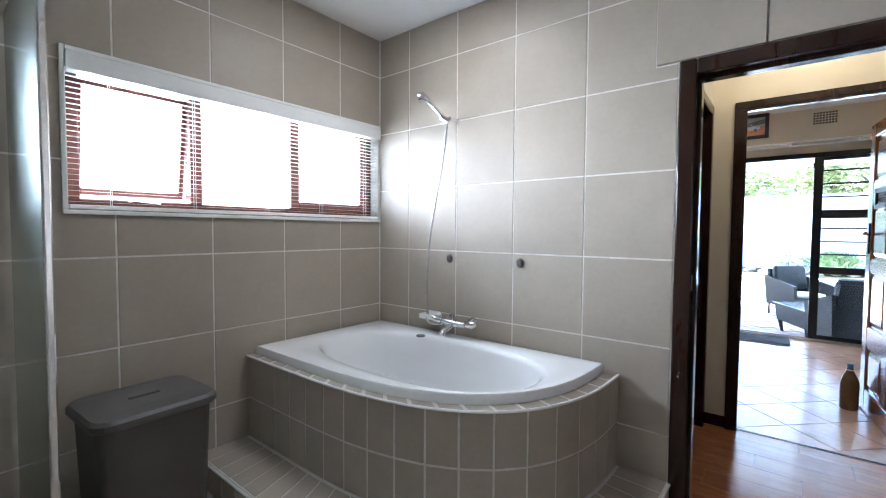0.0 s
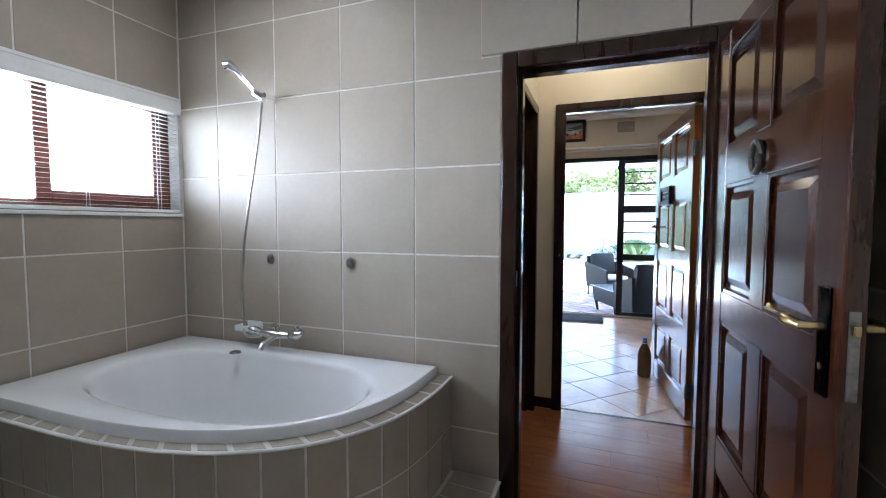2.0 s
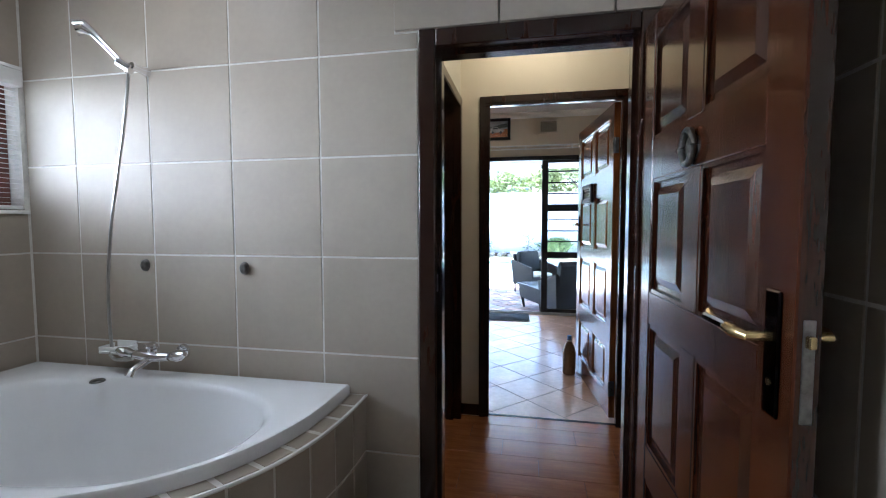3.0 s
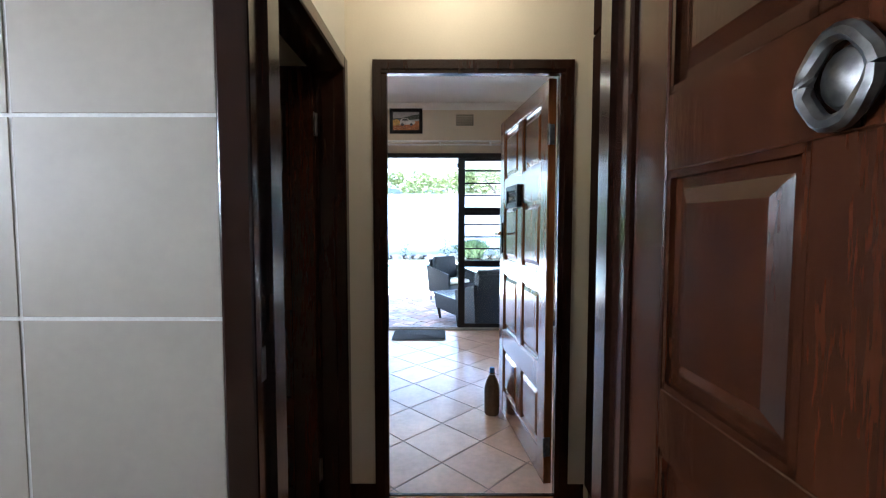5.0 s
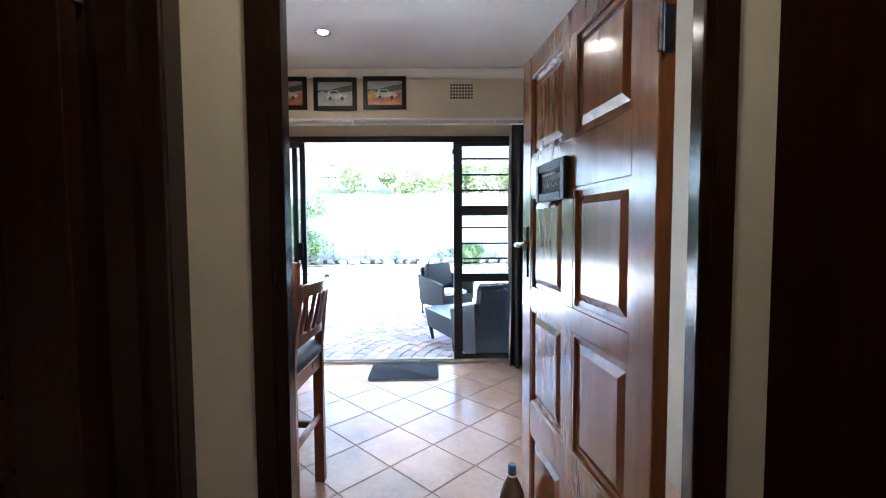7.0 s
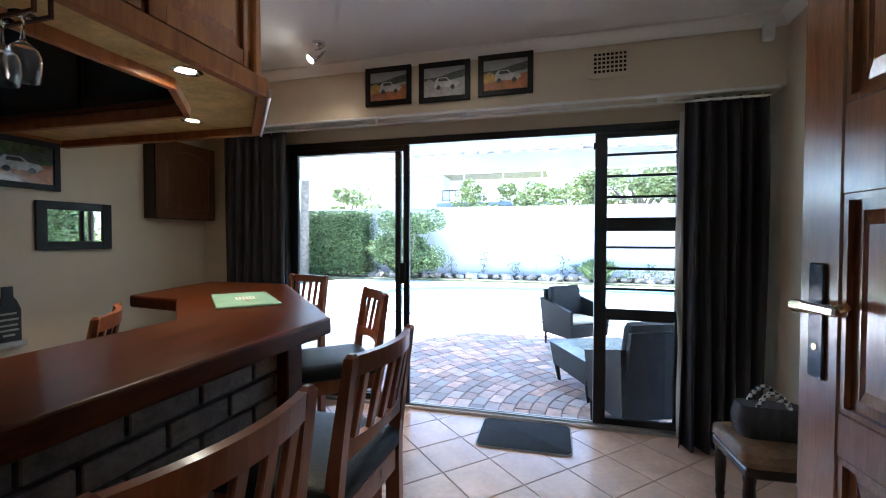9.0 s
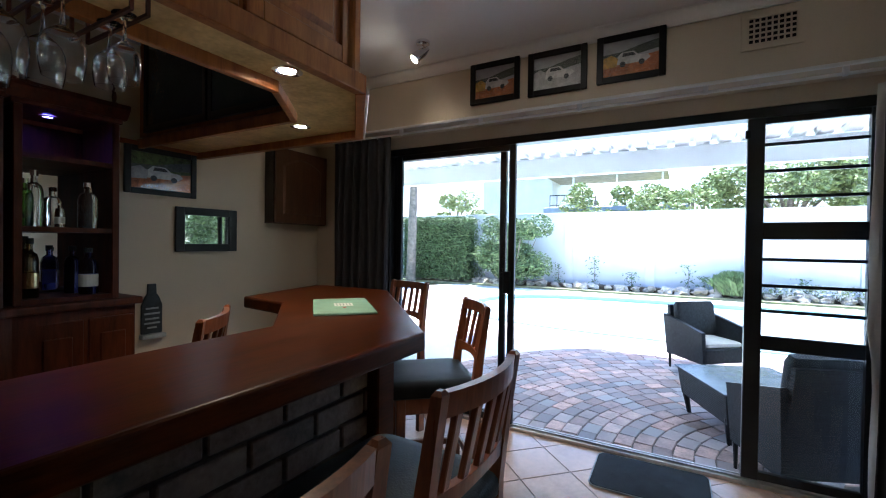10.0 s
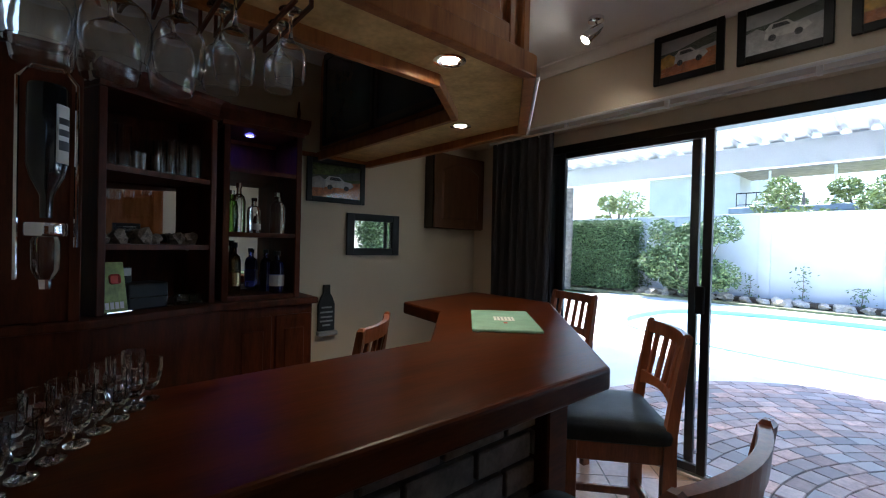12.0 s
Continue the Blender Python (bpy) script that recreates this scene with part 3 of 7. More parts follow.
def cap(parent, inner, outer, z, step):
    a, b = resample(inner, step), resample(outer, step)
    n = max(len(a), len(b)) - 1
    la, lb = math.fsum(math.dist(p, q) for p, q in zip(inner, inner[1:])), math.fsum(math.dist(p, q) for p, q in zip(outer, outer[1:]))
    a, b = resample(inner, la / n), resample(outer, lb / n)
    for i in range(n):
        bm = bmesh.new()
        c = [Vector((*p, 0)) for p in (a[i], a[i + 1], b[i + 1], b[i])]
        mid = sum(c, Vector()) / 4
        c = [p + (mid - p).normalized() * 0.011 for p in c]
        lo = [bm.verts.new((p.x - mid.x, p.y - mid.y, -0.006)) for p in c]
        hi = [bm.verts.new((p.x - mid.x, p.y - mid.y, 0.0)) for p in c]
        bm.faces.new(lo[::-1])
        bm.faces.new(hi)
        for k in range(4):
            bm.faces.new((lo[k], lo[(k + 1) % 4], hi[(k + 1) % 4], hi[k]))
        part("tile", bm, STEP_TILE, parent, "", False, Matrix.Translation((mid.x, mid.y, z)))


# the bath
tub = thing("bathtub", pose(0, 0, 0), "white acrylic corner bathtub set in a tiled base", "bathtub")
tub_front = base_outline(1.172, 0.925, XW + 0.012, YB - 0.012, 44, -1.35)
outline = tub_front + [(XW + 0.012, YB - 0.012)]


def ray_out(cx, cy, ang, poly):
    best = 9.0
    dx, dy = math.cos(ang), math.sin(ang)
    for (x0, y0), (x1, y1) in zip(poly, poly[1:] + poly[:1]):
        ex, ey = x1 - x0, y1 - y0
        den = dx * ey - dy * ex
        if abs(den) < 1e-9:
            continue
        s = ((x0 - cx) * ey - (y0 - cy) * ex) / den
        u = ((x0 - cx) * dy - (y0 - cy) * dx) / den
        if s > 0 and -1e-6 <= u <= 1 + 1e-6:
            best = min(best, s)
    return best


bm = bmesh.new()
N, CX, CY = 120, -0.98, 4.13
corner_angles = [math.atan2(y - CY, x - CX) for x, y in ((XW + 0.012, YB - 0.012), (XW + 0.012, tub_front[0][1]), (tub_front[-1][0], YB - 0.012))]
angs = sorted([2 * math.pi * i / N - math.pi for i in range(N)] + corner_angles)
rings = []
spec = [("o", 1.0, 0.592), ("o", 1.0, 0.626), ("o", 0.992, 0.634), ("o", 0.97, 0.636), ("m", 0.5, 0.634), ("i", 1.03, 0.630), ("i", 1.0, 0.622), ("i", 0.97, 0.60), ("i", 0.90, 0.50), ("i", 0.83, 0.36), ("i", 0.76, 0.25), ("i", 0.66, 0.21), ("i", 0.3, 0.20), ("i", 0.0, 0.198)]
for kind, f, z in spec:
    ring = []
    for a in angs:
        ro = ray_out(CX, CY, a, outline)
        ca, sa = abs(math.cos(a)), abs(math.sin(a))
        ri = ((ca / 0.66) ** 2.5 + (sa / 0.355) ** 2.5) ** (-1 / 2.5)
        ri = min(ri, ro - 0.05)
        r = {"o": ro * f, "i": ri * f, "m": (ro * 0.97 + ri * 1.03) / 2}[kind]
        ring.append(bm.verts.new((CX + r * math.cos(a), CY + r * math.sin(a), z)))
    rings.append(ring)
for p, q in zip(rings, rings[1:]):
    for i in range(len(angs)):
        j = (i + 1) % len(angs)
        bm.faces.new((p[i], p[j], q[j], q[i]))
bmesh.ops.remove_doubles(bm, verts=bm.verts[:], dist=0.0005)
part("shell", bm, ACRYLIC, tub, "", True)
part("overflow", lathe([(0, 0.004), (0.024, 0.004), (0.028, 0.0), (0.028, -0.004)], 20, (-1.235, 4.415, 0.633)), PEWTER, tub, "round dark metal overflow cover")

# ---- bar room: the sliding door ----
SY = 9.15
slider = thing("sliding_door", pose(0, 0, 0), "black aluminium sliding door standing open onto the patio", "sliding door", "", "structure")


def bar_box(name, a, b, parent, material=BLACKMETAL, bev=0.003, label=""):
    return part(name, boxes((a, b), bev=bev), material, parent, label)


bar_box("frame_head", (-1.905, SY - 0.03, 2.165), (1.355, SY + 0.07, 2.222), slider)
bar_box("frame_jamb", (-1.905, SY - 0.03, 0), (-1.862, SY + 0.07, 2.165), slider)
bar_box("frame_jamb", (1.31, SY - 0.03, 0), (1.355, SY + 0.07, 2.165), slider)
bar_box("sill", (-1.905, SY - 0.03, -0.02), (1.355, SY + 0.07, 0.022), slider, STEEL, 0.003, "worn aluminium sill track")
for tx in (0.0, 0.03):
    bar_box("track", (-1.86, SY + tx, 0.022), (1.31, SY + tx + 0.008, 0.034), slider, STEEL, 0.001)


def sash(x0, x1, y, name, louvres):
    s = thing(name, pose(0, 0, 0), "sash", "sash")
    del s["label"], s["category"]
    s.parent = slider
    bar_box("stile", (x0, y, 0.034), (x0 + 0.05, y + 0.035, 2.165), s)
    bar_box("stile", (x1 - 0.05, y, 0.034), (x1, y + 0.035, 2.165), s)
    bar_box("rail", (x0 + 0.05, y + 0.002, 2.12), (x1 - 0.05, y + 0.033, 2.165), s)
    bar_box("rail", (x0 + 0.05, y + 0.002, 0.034), (x1 - 0.05, y + 0.033, 0.085), s)
    p = bar_box("pane", (x0 + 0.05, y + 0.014, 0.085), (x1 - 0.05, y + 0.020, 2.12), s, PANE, 0)
    p.visible_shadow = False
    return s


left_sash = sash(-1.862, -0.80, SY + 0.025, "fixed_sash", False)
moving = sash(-1.80, -0.712, SY - 0.018, "moving_sash", False)
bar_box("handle", (-0.79, SY - 0.05, 1.03), (-0.735, SY - 0.02, 1.20), moving, BLACK, 0.006, "black pull handle")
right = thing("barred_sash", pose(0, 0, 0), "x", "x")
del right["label"], right["category"]
right.parent = slider
for rx0, rx1 in ((0.728, 0.812), (1.27, 1.31)):
    bar_box("stile", (rx0, SY - 0.01, 0.034), (rx1, SY + 0.04, 2.165), right)
for z0, z1 in ((2.13, 2.165), (1.455, 1.555), (0.806, 0.888), (0.034, 0.08)):
    bar_box("rail", (0.812, SY - 0.005, z0), (1.27, SY + 0.035, z1), right)
for z in (2.01, 1.855, 1.703, 1.338, 1.184, 1.035):
    bar_box("burglar_bar", (0.812, SY + 0.0, z - 0.009), (1.27, SY + 0.02, z + 0.009), right)
pn = bar_box("pane", (0.80, SY + 0.024, 0.07), (1.28, SY + 0.03, 2.14), right, PANE, 0)
pn.visible_shadow = False
bar_box("lock", (0.715, SY - 0.02, 2.05), (0.74, SY - 0.008, 2.10), right, BLACK, 0.003)


def curtain(name, x0, x1, y, z0, z1, folds, label, seed, sway=0.0):
    c = thing(name, pose(0, 0, 0), label, "curtain")
    rnd = random.Random(seed)
    bm = bmesh.new()
    nx, nz = folds * 10, 14
    amp = [rnd.uniform(0.6, 1.1) for _ in range(folds + 1)]
    ph = [rnd.uniform(-0.5, 0.5) for _ in range(folds + 1)]
    grid = []
    for k in range(nz + 1):
        fz = k / nz
        z = z0 + (z1 - z0) * fz
        row = []
        for i in range(nx + 1):
            f = i / nx
            cell = min(folds - 1, int(f * folds))
            spread = 0.035 + 0.030 * (1 - fz)
            a = amp[cell] * spread
            yy = y + a * math.sin(2 * math.pi * f * folds + ph[cell] * (1 - fz)) + sway * (1 - fz) * math.sin(3 * f)
            xx = x0 + (x1 - x0) * f + 0.02 * (1 - fz) * math.sin(7 * f + seed) + 0.008 * math.sin(5 * fz + 4 * f * folds)
            if fz > 0.94:
                yy = y + (yy - y) * (1 - 0.4 * (fz - 0.94) / 0.06)
            row.append(bm.verts.new((xx, yy, z)))
        grid.append(row)
    for p, q in zip(grid, grid[1:]):
        for i in range(nx):
            bm.faces.new((p[i], p[i + 1], q[i + 1], q[i]))
    ob = part("cloth", bm, CURTAIN, c, "", True)
    sol = ob.modifiers.new("thick", "SOLIDIFY")
    sol.thickness = 0.004
    for k in range(folds):
        part("hook", boxes(((x0 + (x1 - x0) * (k + 0.5) / folds - 0.004, y - 0.004, z1 - 0.02), (x0 + (x1 - x0) * (k + 0.5) / folds + 0.004, y + 0.012, z1 + 0.012))), WHITEPVC, c)
    return c


curtain("curtain", -2.33, -1.73, 8.925, 0.04, 2.29, 7, "dark grey pleated curtain drawn aside behind the bar", 3)
cr = curtain("curtain", 1.265, 1.73, 8.92, 0.02, 2.30, 6, "dark grey pleated curtain drawn aside by the side wall", 5, 0.02)
bm = bmesh.new()
g = []
for k in range(15):
    f = k / 14
    g.append([bm.verts.new((1.255 - 0.055 * math.sin(math.pi * min(1, (1 - f) * 1.5)) * (1 if f < 0.5 else 0.35) + 0.03 * i, 9.01 + 0.015 * math.sin(i * 2 + k), 0.05 + 2.2 * f)) for i in range(4)])
for p, q in zip(g, g[1:]):
    for i in range(3):
        bm.faces.new((p[i], p[i + 1], q[i + 1], q[i]))
ob = part("lining", bm, LINING, cr, "white curtain lining showing at the edge", True)
ob.modifiers.new("thick", "SOLIDIFY").thickness = 0.003

# ---- the bar ----
bar = thing("bar_counter", pose(0, 0, 0), "polished red-brown wooden bar counter on a face-brick front", "bar counter")
TOP = [(-0.41, 5.855), (-0.41, 7.365), (-1.37, 8.43), (-2.03, 8.43), (-1.84, 7.655), (-1.45, 7.60), (-0.97, 7.15), (-0.93, 5.855)]
part("countertop", prism(TOP, 1.012, 1.08, bev=0.012, seg=3), BARTOP, bar)
FRONT = [(-0.60, 5.95), (-0.60, 7.28), (-1.45, 8.22)]
core = part("brick_core", prism([(-0.605, 5.935), (-0.605, 7.27), (-1.455, 8.21), (-1.60, 8.09), (-0.74, 7.14), (-0.74, 5.935)], 0.0, 1.01), MORTAR, bar)
for px, py, ang in ((-0.585, 7.30, 0), (-1.50, 8.27, 45), (-0.585, 6.02, 0)):
    part("post", boxes(((-0.05, -0.05, 0), (0.05, 0.05, 1.012)), bev=0.006), BARTOP, bar, "", False, pose(px, py, 0, 0, 0, ang))
part("edge_rail", boxes(((-0.60, 5.95, 0.955), (-0.575, 7.25, 1.012)), bev=0.004), BARTOP, bar)
part("foot_rail", tube([(-0.47, 5.98, 0.2), (-0.47, 7.22, 0.2)], 0.02, 12), BRASS, bar, "brass foot rail", True)

# ---- the hanging cabinet above the bar ----
CB = 2.0
hang = thing("hanging_cabinet", pose(0, 0, 0), "wooden cabinet ring with lit yellow underside hanging over the bar", "cabinet")
OUT = [(-0.72, 5.855), (-0.72, 7.39), (-1.225, 7.975), (-2.735, 7.95)]
INN = [(-2.735, 7.51), (-1.31, 7.525), (-1.05, 7.20), (-1.05, 5.855)]


def offset_line(pts, d):
    out = []
    for i, p in enumerate(pts):
        a = Vector(pts[max(0, i - 1)])
        b = Vector(p)
        c = Vector(pts[min(len(pts) - 1, i + 1)])
        t1, t2 = (b - a), (c - b)
        t1 = t1.normalized() if t1.length > 0 else t2.normalized()
        t2 = t2.normalized() if t2.length > 0 else t1
        n1, n2 = Vector((t1.y, -t1.x)), Vector((t2.y, -t2.x))
        n = (n1 + n2).normalized()
        out.append(tuple(b + n * (d / max(0.3, n.dot(n1)))))
    return out


o1 = offset_line(OUT, -0.045)
i1 = offset_line(INN, -0.03)
part("soffit", prism(o1 + i1, CB + 0.045, CB + 0.055), SOFFIT, hang, "varnished yellow plywood soffit")
for name, line, inset, z0, z1 in (("rim", OUT, 0.045, CB, CB + 0.075), ("inner_rim", INN, 0.03, CB, CB + 0.06)):
    off = offset_line(line, -inset)
    for k in range(3):
        part(name, prism([line[k], line[k + 1], off[k + 1], off[k]], z0, z1, bev=0.004), CABWOOD, hang)
part("edge_strip", prism([OUT[1], OUT[2], offset_line(OUT, 0.012)[2], offset_line(OUT, 0.012)[1]], CB - 0.004, CB + 0.035, bev=0.003), WHITEPVC, hang, "pale bright edge strip along the slanted end")
face = offset_line(OUT, -0.06)
back = offset_line(INN, -0.02)
for k in range(3):
    a, b = Vector((*face[k], 0)), Vector((*face[k + 1], 0))
    c, d = Vector((*back[2 - k + 1], 0)), Vector((*back[2 - k], 0))
    part("carcass", prism([tuple(v[:2]) for v in (a, b, d, c)], CB + 0.075, 2.745), CABWOOD, hang)
    ln = (b - a).length
    tdir = (b - a).normalized()
    ang = math.degrees(math.atan2(tdir.y, tdir.x))
    nd = max(1, round(ln / 0.46))
    for i in range(nd):
        w = ln / nd
        dm = pose(a.x + tdir.x * w * (i + 0.5), a.y + tdir.y * w * (i + 0.5), 0, 0, 0, ang)
        dr = part("cabinet_door", boxes(((-w / 2 + 0.012, -0.020, CB + 0.10), (-w / 2 + 0.075, 0.0, 2.71)), ((w / 2 - 0.075, -0.020, CB + 0.10), (w / 2 - 0.012, 0.0, 2.71)), ((-w / 2 + 0.075, -0.0195, CB + 0.10), (w / 2 - 0.075, 0.0, CB + 0.165)), ((-w / 2 + 0.075, -0.0195, 2.645), (w / 2 - 0.075, 0.0, 2.71)), bev=0.003), CABWOOD, hang, "", False, dm)
        pb = bmesh.new()
        r0 = [pb.verts.new(v) for v in ((-w / 2 + 0.075, -0.004, CB + 0.165), (w / 2 - 0.075, -0.004, CB + 0.165), (w / 2 - 0.075, -0.004, 2.645), (-w / 2 + 0.075, -0.004, 2.645))]
        r1 = [pb.verts.new(v) for v in ((-w / 2 + 0.105, -0.004, CB + 0.195), (w / 2 - 0.105, -0.004, CB + 0.195), (w / 2 - 0.105, -0.004, 2.615), (-w / 2 + 0.105, -0.004, 2.615))]
        r2 = [pb.verts.new(v) for v in ((-w / 2 + 0.125, -0.016, CB + 0.215), (w / 2 - 0.125, -0.016, CB + 0.215), (w / 2 - 0.125, -0.016, 2.595), (-w / 2 + 0.125, -0.016, 2.595))]
        for p, q in ((r0, r1), (r1, r2)):
            for e in range(4):
                pb.faces.new((p[e], p[(e + 1) % 4], q[(e + 1) % 4], q[e]))
        pb.faces.new(r2)
        part("raised_panel", pb, CABWOOD, dr)
part("corner_post", boxes(((-0.035, -0.035, CB + 0.075), (0.035, 0.035, 2.745)), bev=0.008), CABWOOD, hang, "", False, pose(-0.785, 7.36, 0, 0, 0, 20))
for k, (gx0, gx1) in enumerate(((-2.6, -1.95), (-1.93, -1.36))):
    fr = part("glass_door", boxes(((gx0, 7.485, CB + 0.08), (gx0 + 0.03, 7.505, 2.7)), ((gx1 - 0.03, 7.485, CB + 0.08), (gx1, 7.505, 2.7)), ((gx0 + 0.03, 7.486, CB + 0.08), (gx1 - 0.03, 7.505, CB + 0.12)), ((gx0 + 0.03, 7.486, 2.66), (gx1 - 0.03, 7.505, 2.7))), BLACK, hang, "dark framed glass door")
    part("pane", boxes(((gx0 + 0.03, 7.492, CB + 0.12), (gx1 - 0.03, 7.498, 2.66))), mat("smoked_glass", (0.03, 0.045, 0.06), 0.05, bump=0.0, var=0.1), fr)
struct("trim_wall", boxes(((-2.742, 5.93, 2.02), (-2.715, 7.94, 2.05)), bev=0.004), CABWOOD, "wooden trim strip along the wall", "trim")


def downlight(x, y, z, label, r=0.042):
    d = thing("downlight", pose(x, y, z), label, "downlight", "recessed downlights")
    part("ring", lathe([(r, 0.0), (r + 0.012, -0.003), (r + 0.014, -0.007), (r, -0.009), (r - 0.006, -0.004), (r - 0.006, 0.02)], 24), CHROME, d, "chrome ring", True)
    part("bulb", lathe([(0.0, -0.001), (r - 0.012, -0.001), (r - 0.007, 0.004)], 20), BULB, d)
    return d


for lx, ly in ((-0.90, 7.15), (-1.455, 7.72)):
    downlight(lx, ly, CB + 0.045, "small lit chrome downlight in the cabinet underside")
downlight(-0.24, 8.09, 2.75, "small white ceiling downlight", 0.045)
# ---- bathroom things ----
win = thing("window_1", pose(0, 0, 0), "red-brown wooden bathroom window with one casement ajar", "window", "", "structure")


def wood(name, y0, y1, z0, z1, x0=-1.93, x1=-1.86, parent=win):
    return part(name, boxes(((x0, y0, z0), (x1, y1, z1)), bev=0.004), REDWOOD, parent)


wood("sill_rail", 2.872, 4.568, 1.354, 1.405)
wood("head_rail", 2.872, 4.568, 1.935, 1.998)
for y0, y1 in ((2.872, 2.925), (3.362, 3.42), (3.925, 3.985), (4.47, 4.568)):
    wood("mullion", y0, y1, 1.405, 1.935)
wood("inner_rail", 3.985, 4.47, 1.405, 1.45)
for y0, y1 in ((3.42, 3.925), (3.985, 4.47)):
    p = part("pane", boxes(((-1.90, y0, 1.405), (-1.895, y1, 1.935))), PANE, win)
    p.visible_shadow = False
cas = part("casement", boxes(((-0.015, 0.0, -0.50), (0.015, 0.022, 0.0)), ((-0.015, 0.418, -0.50), (0.015, 0.44, 0.0)), ((-0.015, 0.022, -0.022), (0.015, 0.418, 0.0)), ((-0.015, 0.022, -0.50), (0.015, 0.418, -0.47)), bev=0.003), REDWOOD, win, "casement pushed open at the foot", False, pose(-1.905, 2.925, 1.925, 0, 9, 0))
p = part("pane", boxes(((-0.003, 0.022, -0.47), (0.003, 0.418, -0.022))), PANE, cas)
p.visible_shadow = False
part("stay", tube([(-1.86, 3.10, 1.40), (-1.84, 3.12, 1.405), (-1.842, 3.22, 1.395)], 0.006, 8), CHROME, win, "chrome casement stay", True)
struct("trim_window", boxes(((-1.782, 2.852, 1.335), (-1.772, 4.583, 1.353)), ((-1.782, 2.852, 1.353), (-1.772, 2.870, 2.012)), ((-1.782, 2.870, 1.995), (-1.772, 4.583, 2.012)), bev=0.002), WHITEPVC, "white edge trim round the window opening", "trim")
blind = thing("venetian_blind", pose(0, 0, 0), "white slatted blind lowered in the bathroom window", "blind")
part("pelmet", boxes(((-1.83, 2.872, 1.918), (-1.764, 4.578, 1.993)), bev=0.006, seg=2), WHITEPVC, blind, "white head box of the blind")
part("bottom_rail", boxes(((-1.825, 2.876, 1.357), (-1.785, 4.565, 1.375)), bev=0.003), WHITEPVC, blind)
for i in range(24):
    piece("slat", "slat", lambda: boxes(((-0.0115, 2.876, -0.0007), (0.0115, 4.565, 0.0007))), WHITEPVC, blind, pose(-1.805, 0, 1.388 + i * 0.0222, 0, 3, 0))
for y in (3.02, 3.36, 3.74, 4.1, 4.46):
    part("cord", tube([(-1.792, y, 1.37), (-1.792, y, 1.92)], 0.0012, 5), WHITEPVC, blind)
    part("cord", tube([(-1.818, y, 1.37), (-1.818, y, 1.92)], 0.0012, 5), WHITEPVC, blind)

WY = YB + 0.0
shower = thing("hand_shower", pose(0, 0, 0), "chrome hand shower on a wall bracket with a long hose", "hand shower")
part("bracket", tube([(-1.098, WY, 1.945), (-1.098, WY - 0.03, 1.945), (-1.10, WY - 0.075, 1.948)], [0.022, 0.016, 0.015], 14), CHROME, shower, "", True)
part("handset", tube([(-1.12, WY - 0.075, 1.925), (-1.145, WY - 0.08, 1.965), (-1.20, WY - 0.10, 2.03), (-1.235, WY - 0.115, 2.075), (-1.262, WY - 0.13, 2.095), (-1.285, WY - 0.15, 2.085)], [0.010, 0.012, 0.013, 0.016, 0.030, 0.032], 14), CHROME, shower, "chrome shower handset", True)
part("clip", tube([(-1.10, WY - 0.075, 1.93), (-1.15, WY - 0.085, 1.962)], 0.019, 12), CHROME, shower, "", True)
hose = []
for k in range(41):
    f = k / 40
    z = 1.93 - 1.19 * f
    x = -1.115 - 0.15 * math.sin(math.pi * min(1, f * 1.02) * 0.5) ** 1.8 - 0.04 * math.sin(math.pi * f)
    hose.append((x, WY - 0.075 + 0.01 * math.sin(3 * f), z))
hose += [(-1.262, WY - 0.085, 0.715), (-1.235, WY - 0.09, 0.698), (-1.20, WY - 0.095, 0.70), (-1.165, WY - 0.10, 0.703), (-1.13, WY - 0.10, 0.71)]
part("hose", tube(hose, 0.0068, 8), STEEL, shower, "flexible metal hose", True)
mixer = thing("bath_mixer_tap", pose(0, 0, 0), "chrome wall-mounted bath mixer tap with two handles", "tap")
part("body", tube([(-1.13, WY - 0.085, 0.725), (-1.05, WY - 0.09, 0.722), (-0.96, WY - 0.085, 0.725)], [0.018, 0.024, 0.018], 14), CHROME, mixer, "", True)
for x in (-1.125, -0.965):
    part("inlet", tube([(x, WY, 0.725), (x, WY - 0.012, 0.725), (x, WY - 0.014, 0.725), (x, WY - 0.085, 0.725)], [0.033, 0.030, 0.016, 0.016], 14), CHROME, mixer, "", True)
for x, s in ((-1.14, -1), (-0.95, 1)):
    part("handle", tube([(x, WY - 0.085, 0.725), (x + s * 0.03, WY - 0.088, 0.73), (x + s * 0.05, WY - 0.09, 0.735), (x + s * 0.075, WY - 0.095, 0.745)], [0.016, 0.023, 0.022, 0.010], 12), CHROME, mixer, "", True)
part("spout", tube([(-1.05, WY - 0.09, 0.715), (-1.055, WY - 0.13, 0.70), (-1.06, WY - 0.17, 0.685), (-1.06, WY - 0.185, 0.665)], [0.017, 0.015, 0.015, 0.017], 12), CHROME, mixer, "", True)
part("diverter", tube([(-1.05, WY - 0.09, 0.735), (-1.05, WY - 0.09, 0.765), (-1.05, WY - 0.09, 0.768), (-1.045, WY - 0.12, 0.775)], [0.012, 0.010, 0.016, 0.008], 10), CHROME, mixer, "", True)
soap = thing("soap_dish", pose(-1.262, WY, 0.742), "small white ceramic soap dish on the tiles", "soap dish")
part("back_plate", boxes(((-0.05, -0.008, -0.02), (0.05, 0.0, 0.018)), bev=0.004, seg=2), WHITEPVC, soap)
